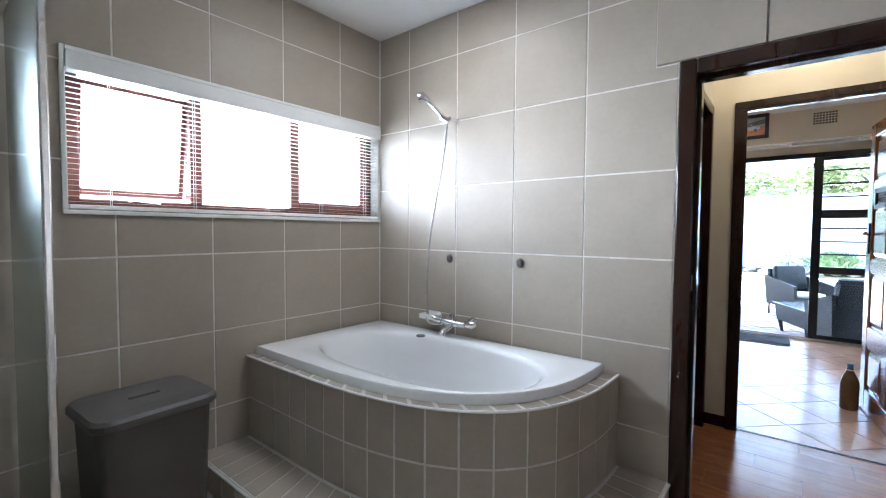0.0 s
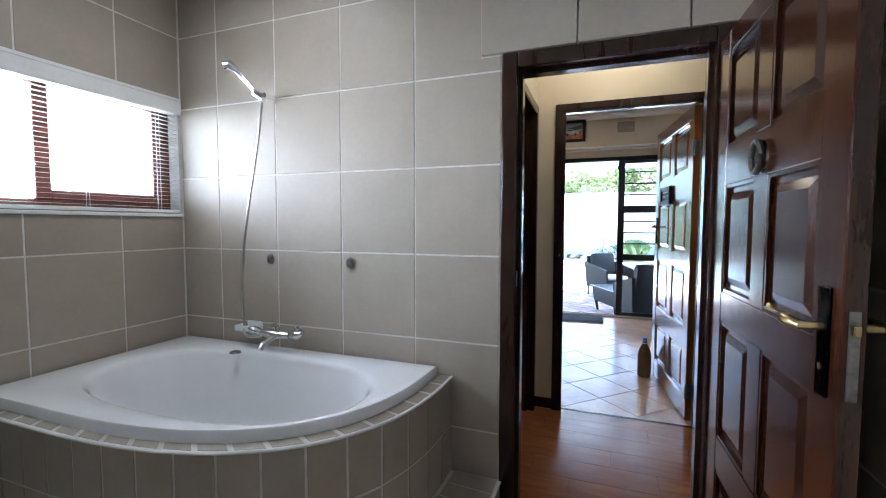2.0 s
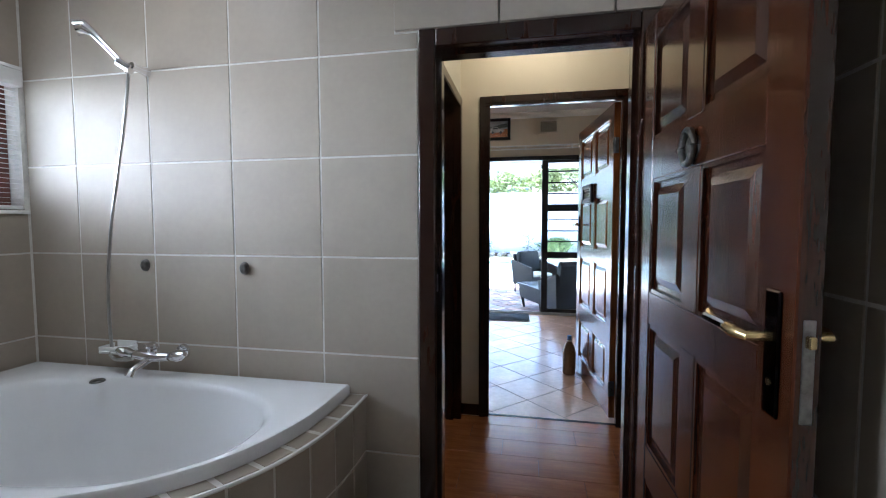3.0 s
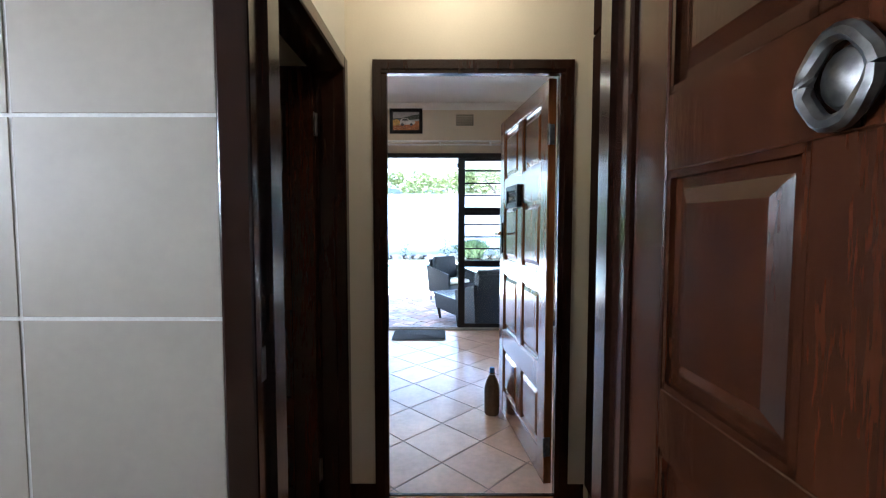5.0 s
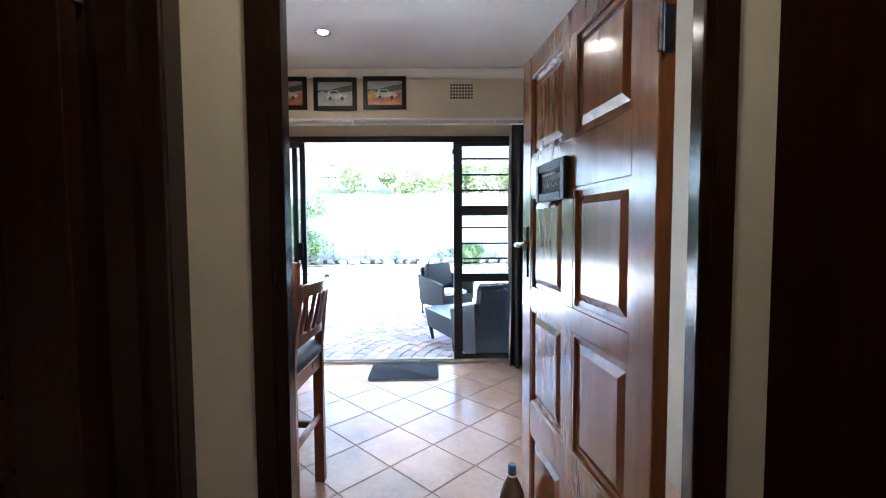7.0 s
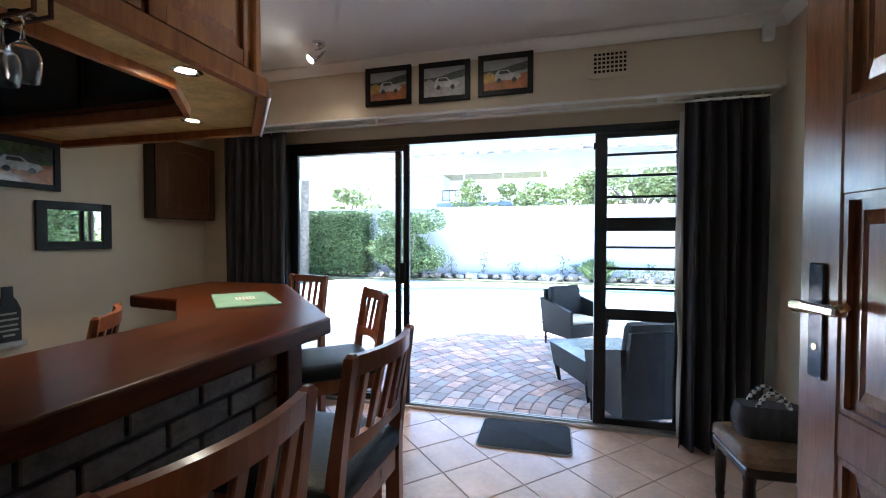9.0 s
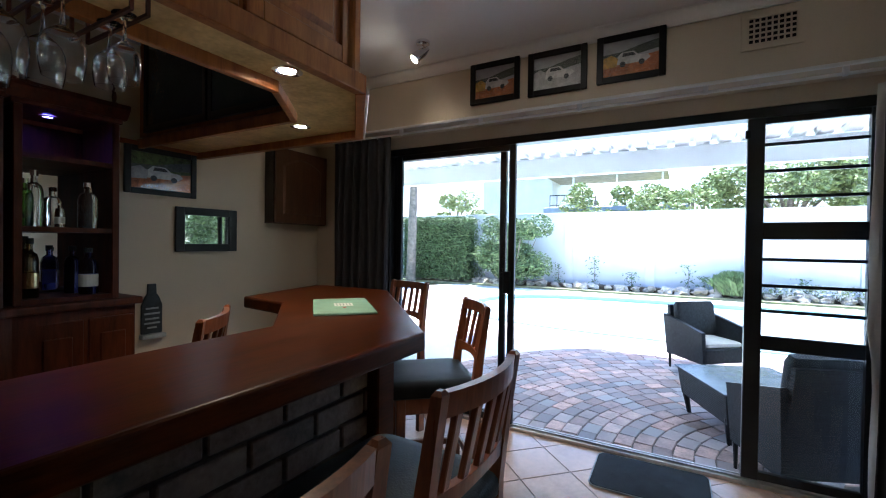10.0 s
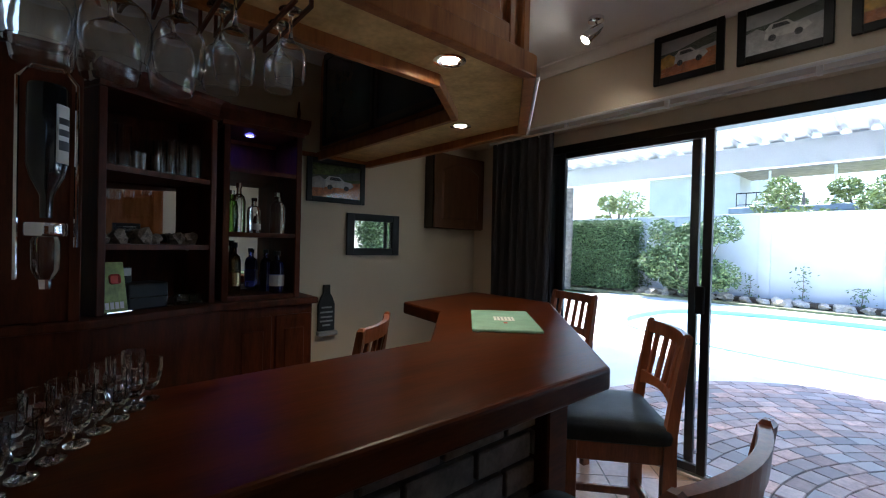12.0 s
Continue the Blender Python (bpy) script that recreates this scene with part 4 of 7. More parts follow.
part("tray", boxes(((-0.065, -0.085, -0.025), (0.065, -0.008, -0.012)), ((-0.065, -0.085, -0.012), (0.065, -0.077, 0.006)), ((-0.065, -0.077, -0.012), (-0.057, -0.008, 0.006)), ((0.057, -0.077, -0.012), (0.065, -0.008, 0.006)), bev=0.003), WHITEPVC, soap)
for kx, kz in ((-1.145, 1.105), (-0.65, 1.10)):
    kn = thing("tile_stopper", pose(kx, WY, kz, 90, 0, 0), "small oval steel cover knob on the tiles", "knob", "tile cover knobs")
    part("disc", lathe([(0, 0.018), (0.012, 0.018), (0.018, 0.012), (0.021, 0.0)], 18), PEWTER, kn, "", True).scale = (1, 1.35, 1)

bin_ = thing("laundry_bin", pose(-1.47, 3.03, 0, 0, 0, 3), "grey-brown plastic laundry bin with a flat lid", "laundry bin")


def rounded_rect(w, d, r, n=6):
    pts = []
    for cx, cy, a0 in ((w / 2 - r, d / 2 - r, 0), (-w / 2 + r, d / 2 - r, 90), (-w / 2 + r, -d / 2 + r, 180), (w / 2 - r, -d / 2 + r, 270)):
        for k in range(n + 1):
            a = radians(a0 + 90 * k / n)
            pts.append((cx + r * math.cos(a), cy + r * math.sin(a)))
    return pts


def loft(levels, closed=True):
    """A skin through rings of points given as (points, z)."""
    bm = bmesh.new()
    rs = [[bm.verts.new((x, y, z)) for x, y in pts] for pts, z in levels]
    for p, q in zip(rs, rs[1:]):
        n = len(p)
        for i in range(n):
            bm.faces.new((p[i], p[(i + 1) % n], q[(i + 1) % n], q[i]))
    if closed:
        bm.faces.new(rs[0][::-1])
        bm.faces.new(rs[-1])
    return bm


part("body", loft([(rounded_rect(0.30, 0.32, 0.05), 0.0), (rounded_rect(0.31, 0.345, 0.05), 0.05), (rounded_rect(0.335, 0.385, 0.055), 0.58)]), PLASTICGREY, bin_, "", False)
lid = part("lid", loft([(rounded_rect(0.36, 0.42, 0.06), 0.572), (rounded_rect(0.372, 0.43, 0.065), 0.58), (rounded_rect(0.372, 0.43, 0.065), 0.60), (rounded_rect(0.35, 0.41, 0.06), 0.612), (rounded_rect(0.2, 0.25, 0.04), 0.617)]), mat("grey_lid_plastic", (0.11, 0.10, 0.098), 0.35, var=0.06, fine=200, bump=0.08), bin_, "lighter grey flat lid")
part("grip_slot", boxes(((-0.012, -0.055, 0.614), (0.012, 0.055, 0.6185)), bev=0.002), BLACK, lid)
screen = thing("shower_screen", pose(0, 0, 0), "greenish glass shower screen with a chrome edge", "shower screen")
p = part("glass_panel", boxes(((-1.77, 2.700, 0.02), (-1.13, 2.708, 2.05))), SCREEN, screen)
part("edge_profile", boxes(((-1.13, 2.694, 0.0), (-1.108, 2.714, 2.07)), bev=0.004), CHROME, screen)
part("top_rail", boxes(((-1.772, 2.692, 2.05), (-1.13, 2.716, 2.075)), bev=0.004), CHROME, screen)
part("hinge_block", boxes(((-1.20, 2.685, 1.98), (-1.14, 2.723, 2.045)), bev=0.006), CHROME, screen)

cl = thing("ceiling_light", pose(-0.92, 3.98, 2.615), "round white flush ceiling light above the bath", "ceiling light")
part("base", lathe([(0, 0), (0.15, 0), (0.15, -0.02), (0.14, -0.03), (0.12, -0.032), (0.0, -0.032)], 32), WHITEPVC, cl, "", True)
part("diffuser", lathe([(0.118, -0.032), (0.115, -0.038), (0, -0.039)], 28), WHITEPVC, cl)
# ---- passage ----
cup = thing("built_in_cupboard", pose(0, 0, 0), "dark stained wooden built-in cupboard with heart-shaped pulls", "cupboard")
part("carcass", boxes(((1.262, 4.735, 0.0), (1.795, 5.775, 2.595))), FRAMEWOOD, cup)
DARKCUP = mat("dark_cupboard_wood", (0.019, 0.0042, 0.0021), 0.45, var=0.3, scale=5, fine=40, bump=0.06, stretch=(6, 6, 0.4), second=(0.009, 0.0022, 0.0012), coat=0.0, spec=0.03)
for y0, y1 in ((5.293, 5.772), (4.74, 5.287)):
    part("cupboard_door", boxes(((1.238, y0, 0.07), (1.261, y1, 2.20)), bev=0.003), DARKCUP, cup)
    part("cupboard_door", boxes(((1.238, y0, 2.21), (1.261, y1, 2.59)), bev=0.003), DARKCUP, cup)
part("plinth", boxes(((1.255, 4.736, 0.0), (1.262, 5.774, 0.065))), FRAMEWOOD, cup)


def heart_pull(y):
    bm = bmesh.new()
    pts = []
    for k in range(25):
        a = 2 * math.pi * k / 24
        pts.append((1.230, y + 0.0010 * 16 * math.sin(a) ** 3, 1.29 + 0.00135 * (13 * math.cos(a) - 5 * math.cos(2 * a) - 2 * math.cos(3 * a) - math.cos(4 * a))))
    tube(pts, 0.0045, 8, bm)
    f = [bm.verts.new((1.232, y + 0.6 * (p[1] - y), 1.29 + 0.6 * (p[2] - 1.29))) for p in pts[:-1]]
    bm.faces.new(f)
    h = part("heart_pull", bm, PEWTER, cup, "pewter heart-shaped pull", True)
    part("knob_stem", tube([(1.238, y, 1.313), (1.226, y, 1.313)], [0.006, 0.009], 10), STEEL, h)


heart_pull(5.312)
heart_pull(5.268)
strike = part("strike_plate", boxes(((0.1795, 4.60, 1.02), (0.1835, 4.618, 1.09)), bev=0.001), PEWTER, bpy.data.objects["door_frame_1"], "steel strike plate")
# ---- bar room things ----


def bar_stool():
    s = thing("bar_stool", pose(0, 0, 0), "red-brown wooden bar stool with slatted back and black seat", "bar stool", "bar stools")
    W = 0.213
    for sy in (-1, 1):
        part("leg", prism([(-0.021, -0.021), (0.021, -0.021), (0.021, 0.021), (-0.021, 0.021)], 0, 0.70, bev=0.004), STOOLWOOD, s, "", False, pose(-0.175, sy * (W - 0.022), 0))
        bm = bmesh.new()
        prev = None
        for k in range(13):
            z = 1.10 * k / 12
            lean = 0.175 + 0.0 * z + (0.055 * max(0, (z - 0.7) / 0.4) ** 1.2)
            d = 0.025 - 0.012 * max(0, (z - 0.55) / 0.55)
            r = [bm.verts.new((lean + a * d, sy * (W - 0.018) + b * (0.019 - 0.003 * z), z)) for a, b in ((-1, -1), (1, -1), (1, 1), (-1, 1))]
            if prev:
                for i in range(4):
                    bm.faces.new((prev[i], prev[(i + 1) % 4], r[(i + 1) % 4], r[i]))
            else:
                bm.faces.new(r[::-1])
            prev = r
        cap_ = [bm.verts.new((v.co.x + (0.5 * (0.23 - v.co.x)), v.co.y + 0.5 * (sy * (W - 0.018) - v.co.y), 1.110)) for v in prev]
        for i in range(4):
            bm.faces.new((prev[i], prev[(i + 1) % 4], cap_[(i + 1) % 4], cap_[i]))
        bm.faces.new(cap_)
        part("back_post", bm, STOOLWOOD, s)

    def curved_rail(name, z0, z1, x0, bow, thick, arch=0.0):
        bm = bmesh.new()
        prev = None
        n = 10
        for k in range(n + 1):
            f = -1 + 2 * k / n
            y = f * (W - 0.03)
            x = x0 + bow * (1 - f * f)
            r = [bm.verts.new(v) for v in ((x - thick, y, z0 - arch * (1 - f * f)), (x + thick, y, z0 - arch * (1 - f * f)), (x + thick + 0.004, y, z1), (x - thick + 0.004, y, z1))]
            if prev:
                for i in range(4):
                    bm.faces.new((prev[i], prev[(i + 1) % 4], r[(i + 1) % 4], r[i]))
            else:
                bm.faces.new(r[::-1])
            prev = r
        bm.faces.new(prev)
        return part(name, bm, STOOLWOOD, s)
    curved_rail("top_rail", 1.048, 1.102, 0.224, 0.034, 0.011)
    curved_rail("lower_rail", 0.815, 0.875, 0.190, 0.026, 0.011, -0.025)
    for k in range(5):
        f = -0.72 + 0.36 * k
        y = f * (W - 0.02)
        x1 = 0.224 + 0.034 * (1 - f * f)
        x0 = 0.192 + 0.026 * (1 - f * f)
        part("slat", boxes(((-0.008, -0.0145, 0.0), (0.008, 0.0145, 0.188)), bev=0.003), STOOLWOOD, s, "", False, pose(x0, y, 0.868, 0, math.degrees(math.atan2(x1 - x0, 0.188)), 0))
    for a, b in (((-0.175, -W + 0.04, 0.62), (0.175, -W + 0.012, 0.695)), ((-0.175, W - 0.012, 0.62), (0.175, W - 0.04, 0.695)), ((-0.192, -W + 0.04, 0.62), (-0.165, W - 0.04, 0.695)), ((0.165, -W + 0.04, 0.62), (0.19, W - 0.04, 0.695))):
        part("apron", boxes((a, b), bev=0.004), STOOLWOOD, s)
    for z, a, b in ((0.24, (-0.188, -W + 0.03), (-0.166, W - 0.03)), (0.34, (0.164, -W + 0.03), (0.186, W - 0.03)), (0.29, (-0.17, -W + 0.012), (0.17, -W + 0.034)), (0.29, (-0.17, W - 0.034), (0.17, W - 0.012))):
        part("rung", boxes(((a[0], a[1], z), (b[0], b[1], z + 0.035)), bev=0.005), STOOLWOOD, s)
    lv = []
    for f, z in ((0.92, 0.695), (0.99, 0.705), (1.0, 0.73), (0.985, 0.748), (0.93, 0.762), (0.75, 0.770), (0.4, 0.774)):
        lv.append((rounded_rect(0.47 * f, 0.46 * f, 0.06 * f), z))
    part("seat", loft(lv), LEATHER, s, "padded black leather seat", True, pose(-0.035, 0, 0))
    return s


stool = bar_stool()
stool.matrix_basis = pose(-0.24, 6.982, 0, 0, 0, -2)
for x, y, a in ((-0.238, 6.372, -5), (-0.70, 7.90, 41), (-1.535, 8.643, 75), (-1.458, 6.97, 43)):
    copy_thing(stool, pose(x, y, 0, 0, 0, a))


def picture(x, z, w, h, face, art, label):
    """A framed print: face is a matrix that takes (across, up, out) to the wall."""
    p = thing("framed_picture", face @ Matrix.Translation((x, z, 0)), label, "picture")
    b = 0.038
    part("frame", boxes(((-w / 2, -h / 2, 0), (-w / 2 + b, h / 2, 0.022)), ((w / 2 - b, -h / 2, 0), (w / 2, h / 2, 0.022)), ((-w / 2 + b, -h / 2, 0.0005), (w / 2 - b, -h / 2 + b, 0.0215)), ((-w / 2 + b, h / 2 - b, 0.0005), (w / 2 - b, h / 2, 0.0215)), bev=0.003), BLACK, p, "black wooden frame")
    iw, ih = w / 2 - b, h / 2 - b
    sky_m, mid_m, ground_m = art[:3]
    pr = part("print", boxes(((-iw, -ih, 0.004), (iw, ih, 0.008))), sky_m, p)

    def patch(name, pts, m, out):
        bm = bmesh.new()
        lo = [bm.verts.new((px * iw, py * ih, 0.008)) for px, py in pts]
        hi = [bm.verts.new((px * iw, py * ih, 0.008 + out)) for px, py in pts]
        bm.faces.new(hi)
        for i in range(len(pts)):
            bm.faces.new((lo[i], lo[(i + 1) % len(pts)], hi[(i + 1) % len(pts)], hi[i]))
        part(name, bm, m, pr)
    patch("printed_trees", ((-1, 0.1), (-0.2, 0.0), (1, 0.25), (1, 0.75), (0.4, 0.6), (-0.3, 0.35), (-1, 0.3)), mid_m, 0.0006)
    patch("printed_track", ((-1, -1), (1, -1), (1, 0.05), (0.2, -0.1), (-1, 0.0)), ground_m, 0.0010)
    patch("printed_car_body", ((-0.5, -0.38), (0.55, -0.38), (0.72, -0.2), (0.62, 0.0), (0.3, 0.05), (0.12, 0.3), (-0.32, 0.3), (-0.5, 0.02)), INKWHITE, 0.0014)
    patch("printed_car_window", ((-0.3, 0.04), (0.2, 0.06), (0.08, 0.24), (-0.26, 0.24)), INKDARK, 0.0018)
    for cx in (-0.28, 0.4):
        patch("printed_wheel", tuple((cx + 0.11 * math.cos(a), -0.38 + 0.16 * math.sin(a)) for a in [2 * math.pi * k / 10 for k in range(10)]), INKDARK, 0.0018)
    patch("printed_dust", ((-1, -0.5), (-0.5, -0.45), (-0.45, 0.0), (-0.7, 0.25), (-1, 0.1)), art[2] if len(art) < 4 else art[3], 0.0016)
    part("glazing", boxes(((-iw, -ih, 0.0112), (iw, ih, 0.0125))), PANE, p).visible_shadow = False
    return p


INKWHITE = mat("print_white", (0.62, 0.62, 0.60), 0.5, var=0.15, scale=30)
INKDARK = mat("print_dark", (0.05, 0.055, 0.06), 0.5)
PSKY = mat("print_grey_sky", (0.45, 0.46, 0.47), 0.5, var=0.1, scale=20)
PTREE = mat("print_dark_trees", (0.10, 0.12, 0.10), 0.5, var=0.3, scale=40)
PORANGE = mat("print_orange_earth", (0.48, 0.17, 0.06), 0.5, var=0.25, scale=30)
PYELLOW = mat("print_yellow_dust", (0.60, 0.36, 0.08), 0.5, var=0.25, scale=30)
PGREY = mat("print_grey_track", (0.42, 0.41, 0.42), 0.5, var=0.15, scale=30)
PGREEN = mat("print_green_field", (0.11, 0.16, 0.05), 0.5, var=0.4, scale=30)
endm = axes((0, 8.859, 0), (1, 0, 0), (0, 0, 1), (0, -1, 0))
leftm = axes((-2.739, 0, 0), (0, 1, 0), (0, 0, 1), (1, 0, 0))
picture(-0.775, 2.548, 0.37, 0.288, endm, (PSKY, PTREE, PORANGE, PYELLOW), "black-framed photograph of a rally car in orange dust")
picture(-0.338, 2.541, 0.385, 0.288, endm, (PSKY, PTREE, PGREY, PGREY), "black-framed photograph of a car sliding on a grey track")
picture(0.105, 2.550, 0.385, 0.288, endm, (PSKY, PTREE, PORANGE, PYELLOW), "black-framed photograph of a rally car on red earth")
picture(7.668, 1.865, 0.465, 0.315, leftm, (PGREEN, PTREE, PORANGE, PGREY), "black-framed photograph of a car before green hills")
gp = thing("framed_mirror", leftm @ Matrix.Translation((7.985, 1.482, 0.012)) @ Matrix.Rotation(radians(-2.5), 4, "Y"), "small dark-framed mirror reflecting the garden", "mirror")
part("frame", boxes(((-0.23, -0.16, 0), (-0.168, 0.16, 0.022)), ((0.168, -0.16, 0), (0.23, 0.16, 0.022)), ((-0.168, -0.16, 0.0005), (0.168, -0.105, 0.0215)), ((-0.168, 0.105, 0.0005), (0.168, 0.16, 0.0215)), bev=0.003), BLACK, gp)
MIRROR = mat("mirror", (0.85, 0.86, 0.86), 0.02, metal=1.0, var=0.0, bump=0.0)
part("glass", boxes(((-0.168, -0.105, 0.004), (0.168, 0.105, 0.009))), MIRROR, gp, )

vent = thing("air_vent", endm @ Matrix.Translation((0.793, 2.562, 0)), "cream pierced air vent brick in the wall", "vent")
# black sheet standing in for the shade inside the pierced holes
part("hole_shade", boxes(((-0.10, -0.065, 0.0), (0.10, 0.065, 0.004))), BLACK, vent)
bars = []
for k in range(9):
    x = -0.105 + 0.21 * k / 8
    bars.append(((x - 0.004, -0.075, 0.003), (x + 0.004, 0.075, 0.012)))
for k in range(6):
    z = -0.07 + 0.14 * k / 5
    part("slat", boxes(((-0.11, z - 0.0042, 0.0035), (0.11, z + 0.0042, 0.0135)), bev=0.001), CREAM, vent)
for a, b in bars:
    part("slat", boxes((a, b)), CREAM, vent)
part("frame", boxes(((-0.135, -0.10, 0), (-0.105, 0.10, 0.014)), ((0.105, -0.10, 0), (0.135, 0.10, 0.014)), ((-0.105, -0.10, 0), (0.105, -0.072, 0.0145)), ((-0.105, 0.072, 0), (0.105, 0.10, 0.0145))), CREAM, vent)

hatch = thing("wall_cupboard", pose(0, 0, 0), "small wooden wall cupboard with an arched panel door", "cupboard")
part("body", boxes(((-2.738, 8.50, 1.56), (-2.62, 9.10, 2.21)), bev=0.004), FRAMEWOOD, hatch)
part("cupboard_door", boxes(((-2.62, 8.505, 1.565), (-2.60, 9.095, 2.205)), bev=0.004), HATCHWOOD, hatch)
arch = [(8.58, 1.64)] + [(9.02, 1.64)] + [(9.02 - 0.44 * k / 12, 2.06 + 0.075 * math.sin(math.pi * k / 12)) for k in range(13)]
bm = bmesh.new()
lo = [bm.verts.new((-2.60, y, z)) for y, z in arch]
c = (8.80, 1.86)
hi = [bm.verts.new((-2.588, c[0] + (y - c[0]) * 0.93, c[1] + (z - c[1]) * 0.94)) for y, z in arch]
bm.faces.new(hi)
for i in range(len(arch)):
    bm.faces.new((lo[i], lo[(i + 1) % len(arch)], hi[(i + 1) % len(arch)], hi[i]))
part("arched_panel", bm, HATCHWOOD, hatch)

spot = thing("spot_lamp", pose(-1.135, 8.47, 2.75), "small chrome ceiling spotlight, lit", "spotlight")
part("base", lathe([(0, 0.0), (0.045, 0.0), (0.045, -0.018), (0.02, -0.024), (0, -0.024)], 20), CHROME, spot, "", True)
part("arm", tube([(0, 0, -0.02), (0.01, 0, -0.06)], 0.007, 10), CHROME, spot, "", True)
part("head", tube([(0.03, 0.015, -0.045), (0.005, -0.005, -0.075), (-0.025, -0.03, -0.105), (-0.04, -0.04, -0.125)], [0.016, 0.03, 0.034, 0.036], 16), CHROME, spot, "", True)
part("bulb", tube([(-0.041, -0.041, -0.126), (-0.043, -0.043, -0.129)], [0.028, 0.024], 14), BULB, spot)
sens = thing("alarm_sensor", pose(1.68, 8.855, 2.64), "small white motion sensor under the ceiling", "sensor")
part("case", boxes(((-0.03, -0.045, -0.05), (0.03, 0, 0.05)), bev=0.010, seg=2), WHITEPVC, sens)
part("lens", boxes(((-0.02, -0.049, -0.03), (0.02, -0.044, 0.01)), bev=0.002), PAPERWHITE, sens)

door_mat = thing("door_mat", pose(0.253, 8.865, 0.0, 0, 0, 1), "charcoal pile door mat with a pale stitched edge", "mat")
part("carpet", loft([(rounded_rect(0.62, 0.44, 0.045), 0.0), (rounded_rect(0.635, 0.455, 0.05), 0.006), (rounded_rect(0.62, 0.44, 0.045), 0.013)]), MATCLOTH, door_mat, "", True)
part("binding", tube([(x, y, 0.007) for x, y in rounded_rect(0.632, 0.452, 0.05)] + [(rounded_rect(0.632, 0.452, 0.05)[0][0], rounded_rect(0.632, 0.452, 0.05)[0][1], 0.007)], 0.005, 6), LABELGREY, door_mat)

jug = thing("plastic_bottle", pose(0.892, 6.72, 0.002, 0, 0, 0) @ Matrix.Diagonal((0.93, 0.93, 1.19, 1)), "large clear plastic bottle of brown liquid holding the door", "bottle")
part("body", lathe([(0, 0), (0.052, 0), (0.058, 0.008), (0.058, 0.15), (0.055, 0.17), (0.040, 0.205), (0.022, 0.232), (0.020, 0.25), (0, 0.25)], 24), OLIVE, jug, "", True)
part("cap", lathe([(0, 0.25), (0.019, 0.25), (0.019, 0.275), (0.016, 0.279), (0, 0.279)], 18), BLUECAP, jug, "blue screw cap")
part("neck_ring", lathe([(0.0205, 0.236), (0.0245, 0.238), (0.0245, 0.243), (0.0205, 0.245)], 18), mat("clear_plastic_ring", (0.62, 0.60, 0.55), 0.25, var=0.05), jug)

# the sign on the bar room door
def text_mesh(body, size, thick=0.0012):
    cu = bpy.data.curves.new("lettering", "FONT")
    cu.body, cu.size, cu.extrude, cu.align_x, cu.align_y = body, size, thick, "CENTER", "CENTER"
    ob = bpy.data.objects.new("lettering", cu)
    scene.collection.objects.link(ob)
    me = bpy.data.meshes.new_from_object(ob.evaluated_get(bpy.context.evaluated_depsgraph_get()))
    bpy.data.objects.remove(ob)
    return me


sign_face = leaf_pose(1.084, 5.880, 0.975, 6.85) @ axes((0.60, 0.02, 1.512), (-1, 0, 0), (0, 0, 1), (0, 1, 0))
sign = thing("hanging_sign", sign_face, "dark framed slate sign lettered MAN CAVE on the door", "sign")
w, h = 0.136, 0.070
part("frame", boxes(((-w, -h, 0), (-w + 0.032, h, 0.022)), ((w - 0.032, -h, 0), (w, h, 0.022)), ((-w + 0.032, -h, 0.0005), (w - 0.032, -h + 0.032, 0.0215)), ((-w + 0.032, h - 0.032, 0.0005), (w - 0.032, h, 0.0215)), bev=0.004), mat("blue_grey_frame", (0.018, 0.026, 0.034), 0.4, var=0.15, spec=0.3), sign)
part("slate", boxes(((-w + 0.032, -h + 0.032, 0.004), (w - 0.032, h - 0.032, 0.010))), CHALKBOARD, sign)
for body, size, zz in (("MAN CAVE", 0.039, -0.010), ("IN THE", 0.013, 0.027)):
    me = text_mesh(body, size)
    me.materials.append(LABELGREY)
    ob = new("lettering", me)
    ob.parent = sign
    ob.matrix_basis = Matrix.Translation((0.0 if zz < 0 else 0.068, zz, 0.0105))
part("lettering_bar", boxes(((-0.096, 0.023, 0.010), (0.034, 0.031, 0.0115))), LABELGREY, sign)

# menu on the bar
menu = thing("menu_folder", pose(-1.075, 7.655, 1.0805, 0, 0, 136), "green leather menu folder lying on the bar", "menu")
part("cover", boxes(((-0.25, -0.14, 0.0), (0.25, 0.14, 0.012)), bev=0.003), MENU, menu)
part("pages", boxes(((-0.244, -0.134, 0.003), (0.253, 0.134, 0.009))), PAPERWHITE, menu)
part("title_plate", boxes(((-0.045, -0.05, 0.012), (0.055, 0.04, 0.0128))), PAPERWHITE, menu)
for k in range(5):
    part("print_bar", boxes(((-0.035, -0.04 + 0.016 * k, 0.0128), (0.045, -0.034 + 0.016 * k, 0.0132))), LABELGREY, menu)
part("red_mark", boxes(((-0.11, -0.012, 0.012), (-0.08, 0.004, 0.0128))), RED, menu)

